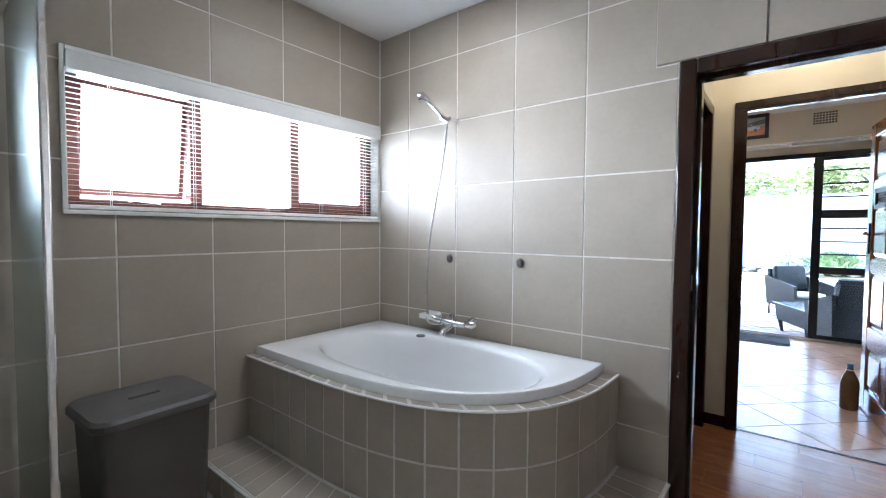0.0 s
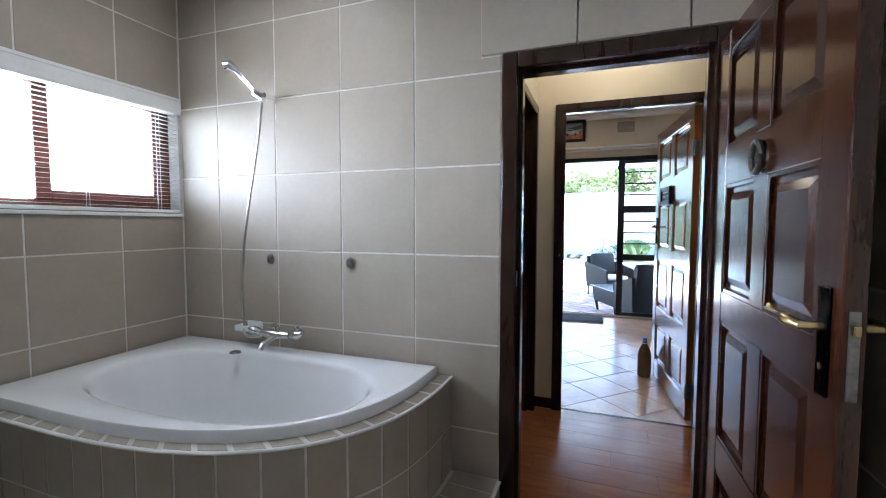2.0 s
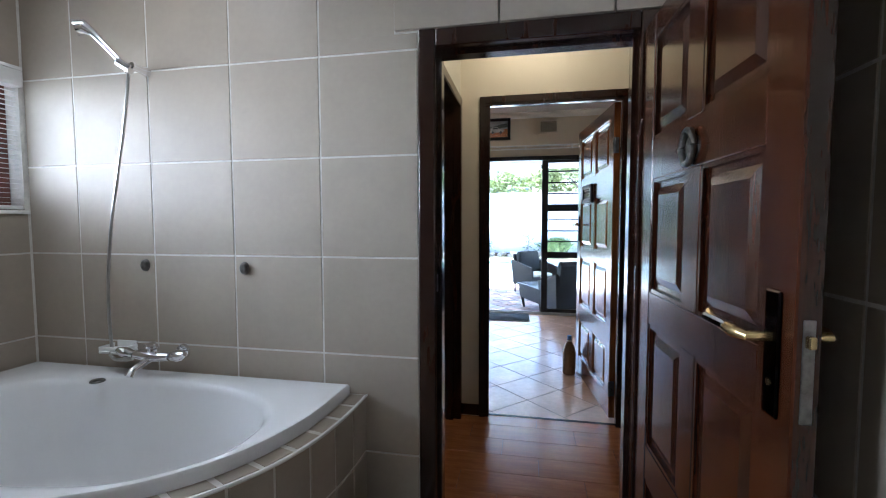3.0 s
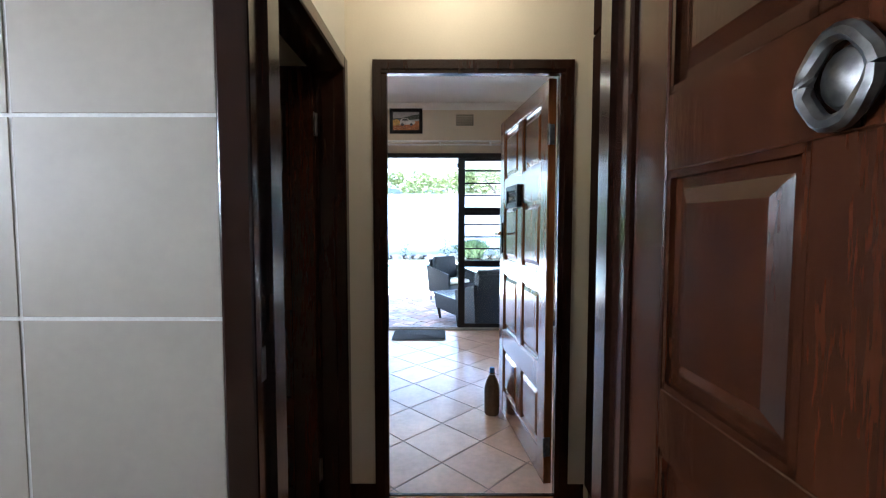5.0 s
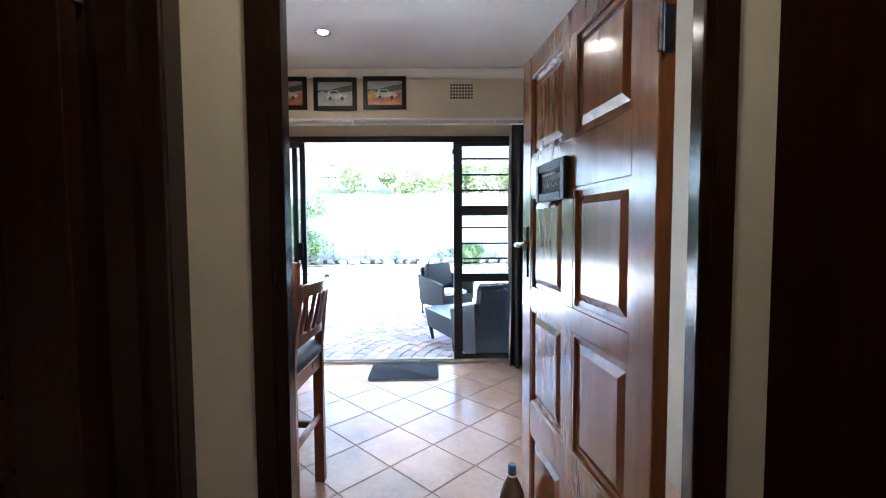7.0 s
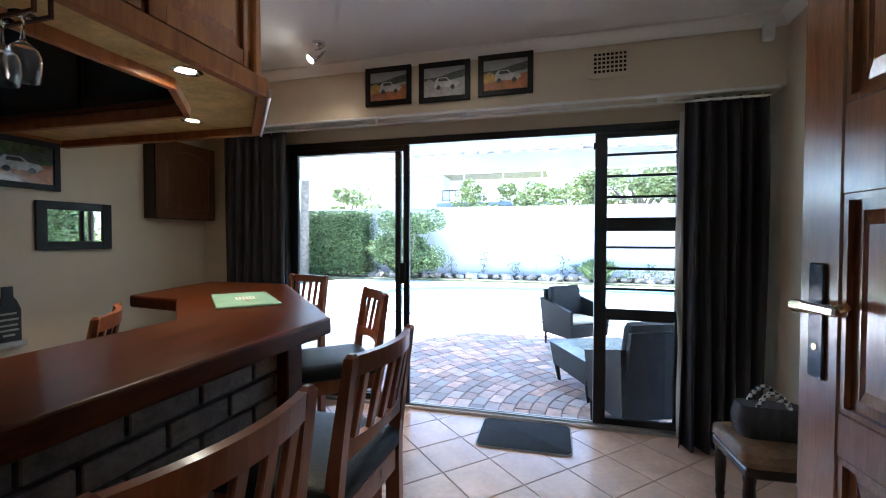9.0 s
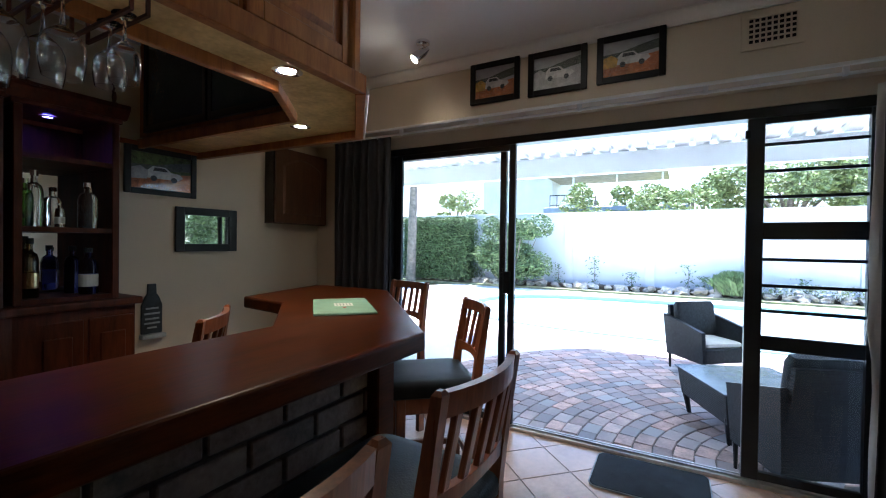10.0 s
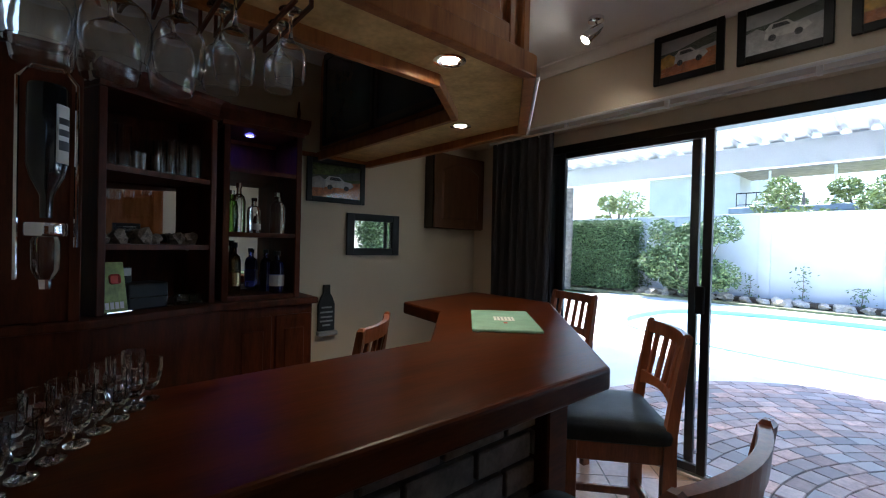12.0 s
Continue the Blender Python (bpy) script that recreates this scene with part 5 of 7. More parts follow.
# ---- back bar ----
bb = thing("back_bar_cabinet", pose(0, 0, 0), "dark red wooden back bar base cabinet against the wall", "cabinet")
BASE = [(-2.735, 7.36), (-2.33, 7.36), (-2.30, 6.80), (-2.05, 6.24), (-2.05, 5.93), (-2.735, 5.93)]
part("body", prism([(-2.735, 7.33), (-2.36, 7.33), (-2.33, 6.80), (-2.08, 6.22), (-2.08, 5.935), (-2.735, 5.935)], 0.0, 1.035), BACKWOOD, bb)
part("worktop", prism(BASE, 1.035, 1.075, bev=0.008), BACKWOOD, bb)
for y0, y1 in ((6.86, 7.08), (7.10, 7.32)):
    part("cupboard_door", boxes(((-2.36, y0, 0.12), (-2.335, y1, 0.98)), bev=0.006), BACKWOOD, bb)
    part("raised_panel", boxes(((-2.337, y0 + 0.05, 0.2), (-2.326, y1 - 0.05, 0.9)), bev=0.005), BACKWOOD, bb)


def shelf_unit(name, m, w, d, z0, z1, shelves, label, mirrors, deep=0.0):
    """An open shelf: x across, y into the wall."""
    u = thing(name, m, label, "shelf")
    t = 0.035
    part("side", boxes(((0, 0, z0), (t, d + deep, z1)), bev=0.004), BACKWOOD, u)

    def slab(y0, y1, za, zb):
        return prism([(t, y0), (w - t, y0 if y0 < 0.1 else y0), (w - t, y1), (t, y1 + deep)] if y0 < 0.1 else [(t, y0 + deep), (w - t, y0), (w - t, y1), (t, y1 + deep)], za, zb)
    part("side", boxes(((w - t, 0, z0), (w, d, z1)), bev=0.004), BACKWOOD, u)
    part("back", slab(d - 0.012, d, z0, z1), BACKWOOD, u)
    for a, b in mirrors:
        part("mirror_back", slab(d - 0.018, d - 0.0125, a, b), MIRROR, u)
    for z in shelves:
        part("shelf", slab(0.008, d - 0.013, z - 0.025, z), BACKWOOD, u)
    part("top", prism([(-0.01, -0.01), (w + 0.01, -0.01), (w + 0.01, d), (-0.01, d + deep)], z1, z1 + 0.025, bev=0.004), BACKWOOD, u)
    bm = bmesh.new()
    prof = [(-0.012, 0), (-0.03, 0.02), (-0.05, 0.05), (-0.052, 0.075), (0.02, 0.075), (0.02, 0)]
    for x0, x1 in ((-0.03, w + 0.03),):
        a = [bm.verts.new((x0, p, z1 + 0.0255 + q)) for p, q in prof]
        b = [bm.verts.new((x1, p, z1 + 0.0255 + q)) for p, q in prof]
        for i in range(6):
            bm.faces.new((a[i], a[(i + 1) % 6], b[(i + 1) % 6], b[i]))
        bm.faces.new(a)
        bm.faces.new(b[::-1])
    part("crown", bm, BACKWOOD, u)
    return u


# tower faces the bar (+x): across runs along -y
tower_m = axes((-2.36, 6.81, 1.0755), (0, 1, 0), (-1, 0, 0), (0, 0, 1))
tower = shelf_unit("bottle_shelf", tower_m, 0.44, 0.37, 0.0, 0.97, [0.0255, 0.385, 0.745], "dark wooden bottle shelf lit blue inside with a mirror back", [(0.03, 0.36), (0.39, 0.72)])
part("finial", lathe([(0, 0), (0.018, 0), (0.02, 0.015), (0.008, 0.025), (0.012, 0.05), (0.004, 0.12), (0, 0.125)], 14), BACKWOOD, tower, "", True, pose(0.42, 0.02, 1.07))
d0 = Vector((-2.36 + 2.12, 6.78 - 6.27, 0)).normalized()
lw = math.dist((-2.36, 6.78), (-2.12, 6.27))
left_m = axes((-2.12, 6.27, 1.0755), tuple(d0), (d0.y * -1, d0.x, 0), (0, 0, 1))
lefts = shelf_unit("glass_shelf", left_m, lw, 0.30, 0.0, 0.98, [0.31, 0.655], "dark wooden shelf unit full of glasses with a mirror back", [(0.32, 0.62)], 0.25)
side = thing("side_panel", axes((-2.06, 6.02, 1.0755), (0, 1, 0), (-1, 0, 0), (0, 0, 1)), "dark wooden panel carrying the bottle dispenser", "panel")
part("board", boxes(((-0.08, 0.0, 0.0), (0.20, 0.03, 1.05)), bev=0.006), BACKWOOD, side)
for sx in (-0.08, 0.16):
    part("upright_trim", boxes(((sx, -0.012, 0.0), (sx + 0.04, 0.0, 1.05)), bev=0.004), BACKWOOD, side)
part("cap_trim", boxes(((-0.09, -0.02, 1.05), (0.21, 0.035, 1.08)), bev=0.005), BACKWOOD, side)
blue = thing("downlight", tower_m @ Matrix.Translation((0.18, 0.16, 0.968)), "small blue-lit downlight inside the bottle shelf", "downlight", "recessed downlights")
part("ring", lathe([(0.03, 0.0), (0.036, -0.004), (0.03, -0.008), (0.024, -0.003)], 20), CHROME, blue, "", True)
part("bulb", lathe([(0, -0.002), (0.023, -0.002), (0.024, 0.001)], 16), BLUEBULB, blue)


def bottle(m, r, h, glass_m, label, cap_m=BLACK, lab=PAPERWHITE, neck=0.3, square=False):
    b = thing("bottle", m, label, "bottle", "bottles")
    n = 4 if square else 18
    prof = [(0, 0), (r * 0.94, 0), (r, 0.006), (r, h * (1 - neck) - 0.02), (r * 0.8, h * (1 - neck) + 0.01), (r * 0.38, h * (1 - neck * 0.72)), (r * 0.34, h * 0.93), (r * 0.4, h * 0.935), (r * 0.4, h * 0.95), (0, h * 0.95)]
    part("body", lathe(prof, n if not square else 12), glass_m, b, "", True)
    part("cap", lathe([(0, h * 0.9), (r * 0.46, h * 0.9), (r * 0.46, h), (0, h * 1.003)], 14), cap_m, b)
    if lab:
        part("label", lathe([(r * 1.005, h * 0.16), (r * 1.02, h * 0.165), (r * 1.02, h * 0.42), (r * 1.005, h * 0.425)], 18), lab, b)
    return b


GREENG = glass("green_glass", (0.35, 0.75, 0.12), 0.02)
BROWNG = glass("amber_glass", (0.45, 0.24, 0.07), 0.02)
BLUEG = glass("blue_glass", (0.35, 0.40, 0.95), 0.02)
DARKG = mat("dark_bottle_glass", (0.015, 0.017, 0.02), 0.08, coat=0.5, bump=0.0)
for u, v, z, r, h, g, lb, cp, lab in ((0.09, 0.10, 0.027, 0.036, 0.30, BROWNG, "amber spirit bottle with gold label on the shelf", BLACK, BRASS), (0.10, 0.20, 0.027, 0.035, 0.31, DARKG, "dark spirit bottle with a black cap on the shelf", BLACK, INKDARK), (0.335, 0.10, 0.027, 0.043, 0.25, BLUEG, "blue gin bottle with a white label on the shelf", BLACK, PAPERWHITE), (0.30, 0.20, 0.027, 0.036, 0.26, BLUEG, "blue spirit bottle on the shelf", BLACK, None),
                              (0.075, 0.12, 0.387, 0.036, 0.24, GREENG, "green liqueur bottle on the upper shelf", CHROME, None), (0.125, 0.16, 0.387, 0.037, 0.29, GLASS, "clear spirit bottle on the upper shelf", CHROME, None), (0.34, 0.12, 0.387, 0.045, 0.25, GLASS, "round clear decanter bottle on the upper shelf", CHROME, None), (0.23, 0.16, 0.387, 0.022, 0.13, GLASS, "small clear miniature bottle on the upper shelf", CHROME, PAPERWHITE)):
    bottle(tower_m @ Matrix.Translation((u, v, z)), r, h, g, lb, cp, lab)


def tumbler(m, r, h, label="clear straight drinking glass on the shelf"):
    g = thing("drinking_glass", m, label, "glass", "shelf glasses")
    part("bowl", lathe([(0, 0), (r * 0.86, 0), (r, h), (r - 0.0025, h), (r * 0.84 - 0.002, 0.012), (0, 0.010)], 16), GLASS, g, "", True)
    return g


for k in range(3):
    for j in range(2):
        tumbler(left_m @ Matrix.Translation((0.355 + 0.068 * k, 0.08 + 0.075 * j, 0.657)), 0.032, 0.175)
for k in range(2):
    tumbler(left_m @ Matrix.Translation((0.08 + 0.06 * k, 0.07, 0.657)), 0.027, 0.19, "tall clear beer glass on the shelf")
for k in range(3):
    tumbler(left_m @ Matrix.Translation((0.20 + 0.05 * k, 0.10 + 0.03 * (k % 2), 0.657)), 0.024, 0.09, "short clear tumbler on the shelf")
for k in range(3):
    tumbler(left_m @ Matrix.Translation((0.35 + 0.075 * k, 0.06, 0.002)), 0.034, 0.05, "low clear bowl glass on the worktop")


MINERAL = mat("brown_mineral", (0.16, 0.12, 0.09), 0.7, var=0.4, scale=30, fine=120, bump=0.4, rand=0.3)


def rock(m, s, label):
    o = bmesh.new()
    bmesh.ops.create_icosphere(o, subdivisions=2, radius=s)
    for v in o.verts:
        v.co *= 0.95 + 0.55 * noise.noise(v.co * 30 + m.translation * 5) + 0.45 * noise.noise(v.co * 75)
        v.co.z *= 0.95
    return tagged(part("mineral_stone", o, MINERAL, None, "", False, m), label, "stone", "mineral stones")


for k in range(6):
    rock(left_m @ Matrix.Translation((0.07 + 0.085 * k, 0.10 + 0.03 * (k % 2), 0.335)), 0.033 + 0.006 * (k % 3), "rough grey mineral stone on the shelf")
card = thing("price_card", left_m @ Matrix.Translation((0.09, 0.02, 0.003)) @ pose(0, 0, 0, -12, 0, 0), "upright green advert card with a red flower", "card")
part("card_face", boxes(((-0.05, 0, 0), (0.05, 0.004, 0.23))), mat("green_card_print", (0.28, 0.36, 0.09), 0.4, var=0.3, scale=14), card)
part("card_flower", boxes(((-0.015, -0.001, 0.13), (0.03, 0.0, 0.175)), bev=0.008), RED, card)
for k in range(4):
    part("print_bar", boxes(((-0.04 + 0.02 * k, -0.001, 0.02), (-0.025 + 0.02 * k, 0.0, 0.05))), PAPERWHITE, card)
part("foot", boxes(((-0.05, -0.03, 0.0), (0.05, 0.03, 0.006))), CHROME, card)
radio = thing("docking_speaker", left_m @ Matrix.Translation((0.245, 0.12, 0.001)), "black docking speaker with a silver line", "speaker")
part("case", boxes(((-0.09, -0.07, 0), (0.10, 0.06, 0.125)), bev=0.01, seg=2), BLACK, radio)
part("silver_line", boxes(((-0.085, -0.0725, 0.055), (0.095, -0.0695, 0.061))), CHROME, radio)
part("player", boxes(((-0.09, -0.02, 0.125), (-0.045, 0.0, 0.20)), bev=0.004), BLACK, radio)
part("player_screen", boxes(((-0.085, -0.0215, 0.16), (-0.05, -0.0195, 0.195))), LABELGREY, radio)

disp = thing("bottle_dispenser", pose(-1.62, 6.13, 1.28), "wall bottle dispenser with an upturned spirit bottle", "dispenser")
part("bracket", boxes(((-0.445, -0.02, 0.13), (0.02, 0.02, 0.15)), ((-0.445, -0.02, 0.165), (-0.03, 0.02, 0.175)), bev=0.003), CHROME, disp)
part("frame_rod", tube([(-0.02, -0.07, 0.0), (-0.02, -0.07, 0.62), (-0.02, -0.04, 0.66), (-0.02, 0.04, 0.66), (-0.02, 0.07, 0.62), (-0.02, 0.07, 0.1)], 0.006, 8), CHROME, disp, "", True)
part("bottle", lathe([(0, 0.60), (0.046, 0.60), (0.050, 0.59), (0.050, 0.36), (0.042, 0.32), (0.017, 0.26), (0.015, 0.19), (0, 0.19)], 20), DARKG, disp, "dark upturned bottle", True)
bm = bmesh.new()
arc = [[bm.verts.new((0.0512 * math.cos(radians(a)), 0.0512 * math.sin(radians(a)), z)) for a in range(25, 150, 12)] for z in (0.36, 0.54)]
for i in range(len(arc[0]) - 1):
    bm.faces.new((arc[0][i], arc[0][i + 1], arc[1][i + 1], arc[1][i]))
ob = part("label", bm, PAPERWHITE, disp, "white printed paper label", True)
ob.modifiers.new("thick", "SOLIDIFY").thickness = 0.0004
bm = bmesh.new()
for z0, z1 in ((0.40, 0.43), (0.445, 0.465), (0.48, 0.50)):
    q = [[bm.verts.new((0.0519 * math.cos(radians(a)), 0.0519 * math.sin(radians(a)), z)) for a in range(32, 100, 12)] for z in (z0, z1)]
    for i in range(len(q[0]) - 1):
        bm.faces.new((q[0][i], q[0][i + 1], q[1][i + 1], q[1][i]))
part("print_bar", bm, INKDARK, disp, "dark print on the label", True)
part("clamp", lathe([(0.038, 0.135), (0.050, 0.135), (0.052, 0.142), (0.052, 0.168), (0.050, 0.175), (0.038, 0.175)], 24), CHROME, disp, "chrome bottle clamp", True)
part("measure", lathe([(0, 0.0), (0.02, 0.0), (0.034, 0.03), (0.036, 0.12), (0.018, 0.15), (0, 0.15)], 18), GLASS, disp, "clear optic measure", True)
part("measure_tip", lathe([(0.012, -0.03), (0.014, -0.03), (0.016, 0.0), (0.012, 0.0)], 12), CHROME, disp)

wb = thing("bottle_shaped_board", axes((-2.738, 7.605, 0.94), (0, 1, 0), (0, 0, 1), (1, 0, 0)), "black bottle-shaped wall plaque with chalk lettering", "plaque")
outl = [(-0.065, -0.17), (0.065, -0.17), (0.065, 0.02), (0.045, 0.075), (0.028, 0.10), (0.026, 0.165), (-0.026, 0.165), (-0.028, 0.10), (-0.045, 0.075), (-0.065, 0.02)]
part("board", prism(outl, 0.0, 0.016, bev=0.002, seg=1), CHALKBOARD, wb)
for k, (bw, bz) in enumerate(((0.04, 0.0), (0.05, -0.035), (0.045, -0.07), (0.05, -0.10), (0.03, -0.13))):
    part("lettering_bar", boxes(((-bw, bz - 0.006, 0.016), (bw, bz + 0.006, 0.0168))), LABELGREY, wb)
part("ledge", boxes(((-0.075, -0.20, 0.0), (0.075, -0.172, 0.05)), bev=0.003), LABELGREY, wb)


def wine_glass(m, r, h, label):
    g = thing("wine_glass", m, label, "wine glass", "hanging wine glasses")
    b = h * 0.56
    wall = [(r * 0.86, 0), (r * 0.865, 0.002), (r * 0.95, b * 0.2), (r, b * 0.45), (r * 0.96, b * 0.65), (r * 0.8, b * 0.83), (r * 0.45, b * 0.96), (0.007, b + 0.006)]
    inner = [(max(0.0, x - 0.0013), z if z < b else b - 0.004) for x, z in wall[:-1]] + [(0.0, b - 0.002)]
    part("bowl", lathe(inner[::-1] + wall + [(0, b + 0.007)], 28), GLASS, g, "", True)
    part("stem", lathe([(0, b + 0.007), (0.0065, b + 0.008), (0.004, b + 0.022), (0.0038, h - 0.018), (0.007, h - 0.010), (0, h - 0.009)], 12), GLASS, g, "", True)
    part("foot", lathe([(0, h - 0.009), (0.010, h - 0.0085), (r * 0.72, h - 0.0035), (r * 0.75, h - 0.002), (r * 0.74, h), (0, h)], 24), GLASS, g, "", True)
    return g


rack = thing("glass_rack", pose(0, 0, 0), "dark wooden hanging rack for stemmed glasses", "glass rack")
for k, (x, y, r, h) in enumerate(((-0.765, 6.145, 0.050, 0.23), (-0.81, 6.25, 0.057, 0.215), (-0.81, 6.352, 0.047, 0.22), (-0.81, 6.452, 0.043, 0.195), (-0.81, 6.577, 0.037, 0.165))):
    for yy in (y - 0.022, y + 0.014):
        part("rail", boxes(((-1.06, yy, 1.945), (-0.74, yy + 0.008, 1.9535))), BACKWOOD, rack)
    for xx in (-1.06, -0.748):
        part("hanger", boxes(((xx, y - 0.022, 1.9535), (xx + 0.008, y - 0.014, 2.046)), ((xx, y + 0.014, 1.9535), (xx + 0.008, y + 0.022, 2.046))), BACKWOOD, rack)
    for j in range(2):
        wine_glass(pose(x - (2.1 * r + 0.004) * j, y + 0.004 * math.sin(k * 3 + j), 1.957 - h), r, h, "clear stemmed glass hanging upside down under the cabinet")
# glasses standing on the bar
for k in range(16):
    row, i = k % 2, k // 2
    gx, gy = -0.575 - 0.042 * i - 0.085 * row, 6.115 + 0.029 * i - 0.02 * row
    t = thing("crystal_glass", pose(gx, gy, 1.0805, 0, 0, 23 * k), "small cut crystal glass standing on the bar", "glass", "glasses on the bar")
    prof = [(0, 0), (0.017, 0), (0.019, 0.004), (0.006, 0.010), (0.006, 0.022), (0.017, 0.034), (0.022, 0.060), (0.0225, 0.088), (0.0205, 0.088), (0.019, 0.060), (0.013, 0.040), (0, 0.034)]
    part("bowl", lathe(prof, 9), GLASS, t)

# ---- footstool with a bag by the curtain ----
fs = thing("footstool", pose(1.52, 8.215, 0, 0, 0, 4) @ Matrix.Diagonal((1, 1, 1.2, 1)), "small footstool with dark turned legs and satin cushion", "footstool")
for sx in (-1, 1):
    for sy in (-1, 1):
        part("leg", lathe([(0, 0), (0.014, 0), (0.019, 0.03), (0.021, 0.045), (0.024, 0.06), (0.020, 0.07), (0.024, 0.12), (0.027, 0.19), (0.024, 0.23), (0.028, 0.245), (0.026, 0.27), (0, 0.27)], 14, (sx * 0.20, sy * 0.15, 0)), FRAMEWOOD, fs, "", True)
part("frame", boxes(((-0.23, -0.18, 0.26), (0.23, 0.18, 0.30)), bev=0.006), FRAMEWOOD, fs)
part("cushion", loft([(rounded_rect(0.46, 0.36, 0.05), 0.30), (rounded_rect(0.49, 0.39, 0.06), 0.325), (rounded_rect(0.48, 0.38, 0.06), 0.355), (rounded_rect(0.40, 0.30, 0.06), 0.372)]), mat("tan_satin", (0.20, 0.125, 0.07), 0.22, var=0.25, scale=10), fs, "shiny tan satin cushion", True)
bag = thing("cloth_bag", pose(1.47, 8.22, 0.4464), "dark cloth bag with black and white rope handles", "bag")
part("body", loft([(rounded_rect(0.26, 0.14, 0.04), 0.0), (rounded_rect(0.30, 0.17, 0.05), 0.08), (rounded_rect(0.27, 0.12, 0.04), 0.15)]), CURTAIN, bag, "", True)
ROPE = bpy.data.materials.new("checked_rope")
ROPE.use_nodes = True
ck = ROPE.node_tree.nodes.new("ShaderNodeTexChecker")
ck.inputs["Scale"].default_value = 55
ck.inputs["Color1"].default_value, ck.inputs["Color2"].default_value = (0.75, 0.75, 0.72, 1), (0.02, 0.025, 0.04, 1)
tcn = ROPE.node_tree.nodes.new("ShaderNodeTexCoord")
ROPE.node_tree.links.new(tcn.outputs["Object"], ck.inputs["Vector"])
ROPE.node_tree.links.new(ck.outputs["Color"], ROPE.node_tree.nodes["Principled BSDF"].inputs["Base Color"])
for sy in (-0.05, 0.05):
    part("rope_handle", tube([(-0.09 + 0.18 * k / 12, sy, 0.06 + 0.16 * math.sin(math.pi * k / 12) ** 0.6) for k in range(13)], 0.011, 8), ROPE, bag, "black and white checked rope", True)
# ---- patio and garden ----
PZ = -0.12
INDOORS = set(bpy.data.objects)
pool_c = (0.9, 16.6)


def pool_line(a, b, n=64, e=3.0):
    pts = []
    for k in range(n):
        t = 2 * math.pi * k / n
        c, s = math.cos(t), math.sin(t)
        pts.append((pool_c[0] + a * math.copysign(abs(c) ** (2 / e), c), pool_c[1] + b * math.copysign(abs(s) ** (2 / e), s)))
    return pts


def ring_slab(inner, outer_rect, z0, z1):
    bm = bmesh.new()
    x0, x1, y0, y1 = outer_rect
    rect = [(x0, y0), (x1, y0), (x1, y1), (x0, y1)]
    a, b = [], []
    for x, y in inner:
        ang = math.atan2(y - pool_c[1], x - pool_c[0])
        r = ray_out(pool_c[0], pool_c[1], ang, rect)
        a.append((x, y))
        b.append((pool_c[0] + r * math.cos(ang), pool_c[1] + r * math.sin(ang)))
    A = [bm.verts.new((*p, z1)) for p in a]
    A0 = [bm.verts.new((*p, z0)) for p in a]
    B = [bm.verts.new((*p, z1)) for p in b]
    n = len(a)
    for i in range(n):
        j = (i + 1) % n
        bm.faces.new((A[i], A[j], B[j], B[i]))
        bm.faces.new((A[i], A[j], A0[j], A0[i]))
    return bm


struct("pavement_pool", ring_slab(pool_line(5.3, 2.75), (-13, 14, 9.02, 20.6), -1.2, PZ + 0.002), CONCRETE, "pale sunlit paving round the swimming pool", "pavement")
struct("pavement_house", boxes(((-13, 9.25, -0.45), (14, 9.36, -0.262))), CONCRETE, "pale paving strip along the house", "pavement")
coping = struct("pool_coping", prism(pool_line(5.42, 2.87), PZ - 0.1, PZ + 0.03), COPING, "pale blue tiled pool edge", "pool edge")
bm = bmesh.new()
o, i_ = pool_line(5.42, 2.87), pool_line(5.29, 2.74)
for z0, z1 in ((PZ - 0.25, PZ + 0.035),):
    vo = [[bm.verts.new((*p, z)) for p in o] for z in (z0, z1)]
    vi = [[bm.verts.new((*p, z)) for p in i_] for z in (z0, z1)]
    n = len(o)
    for k in range(n):
        j = (k + 1) % n
        bm.faces.new((vo[1][k], vo[1][j], vi[1][j], vi[1][k]))
        bm.faces.new((vi[1][k], vi[1][j], vi[0][j], vi[0][k]))
        bm.faces.new((vo[0][k], vo[0][j], vo[1][j], vo[1][k]))
old = coping.data
bm.to_mesh(old)
bm.free()
struct("water_pool", prism(pool_line(5.3, 2.75), -0.9, PZ - 0.07), POOLBLUE, "pale blue swimming pool water in bright sun", "water")
struct("lawn_strip", boxes(((-13, 21.0, -0.2), (14, 21.6, PZ + 0.03))), mat("dry_grass", (0.40, 0.38, 0.22), 0.95, var=0.3, scale=4, fine=90, bump=0.4), "narrow grass strip before the garden wall", "grass")

# garden wall with pilasters
FY = 22.0
gw = thing("garden_wall", pose(0, 0, 0, 0, 0, 0), "white plastered garden wall with shallow pilasters", "garden wall")
part("wall", boxes(((-16, FY, -0.2), (18, FY + 0.2, 2.55)), bev=0.01), GWALL, gw)
part("coping", boxes(((-16, FY - 0.03, 2.55), (18, FY + 0.23, 2.61)), bev=0.008), GWALL, gw)
for k in range(12):
    part("pilaster", boxes(((-14.2 + 2.7 * k, FY - 0.05, -0.2), (-13.9 + 2.7 * k, FY + 0.001, 2.55)), bev=0.006), GWALL, gw)
sw = thing("garden_wall", pose(0, 0, 0), "white plastered side garden wall", "garden wall")
part("wall", boxes(((-13.2, 4, -0.2), (-13.0, 22, 2.7))), GWALL, sw)
sw2 = thing("garden_wall", pose(0, 0, 0), "white plastered boundary wall beside the bathroom", "garden wall")
part("wall", boxes(((-5.2, -4, -0.2), (-5.0, 5.5, 2.4))), GWALL, sw2)
rnd = random.Random(11)
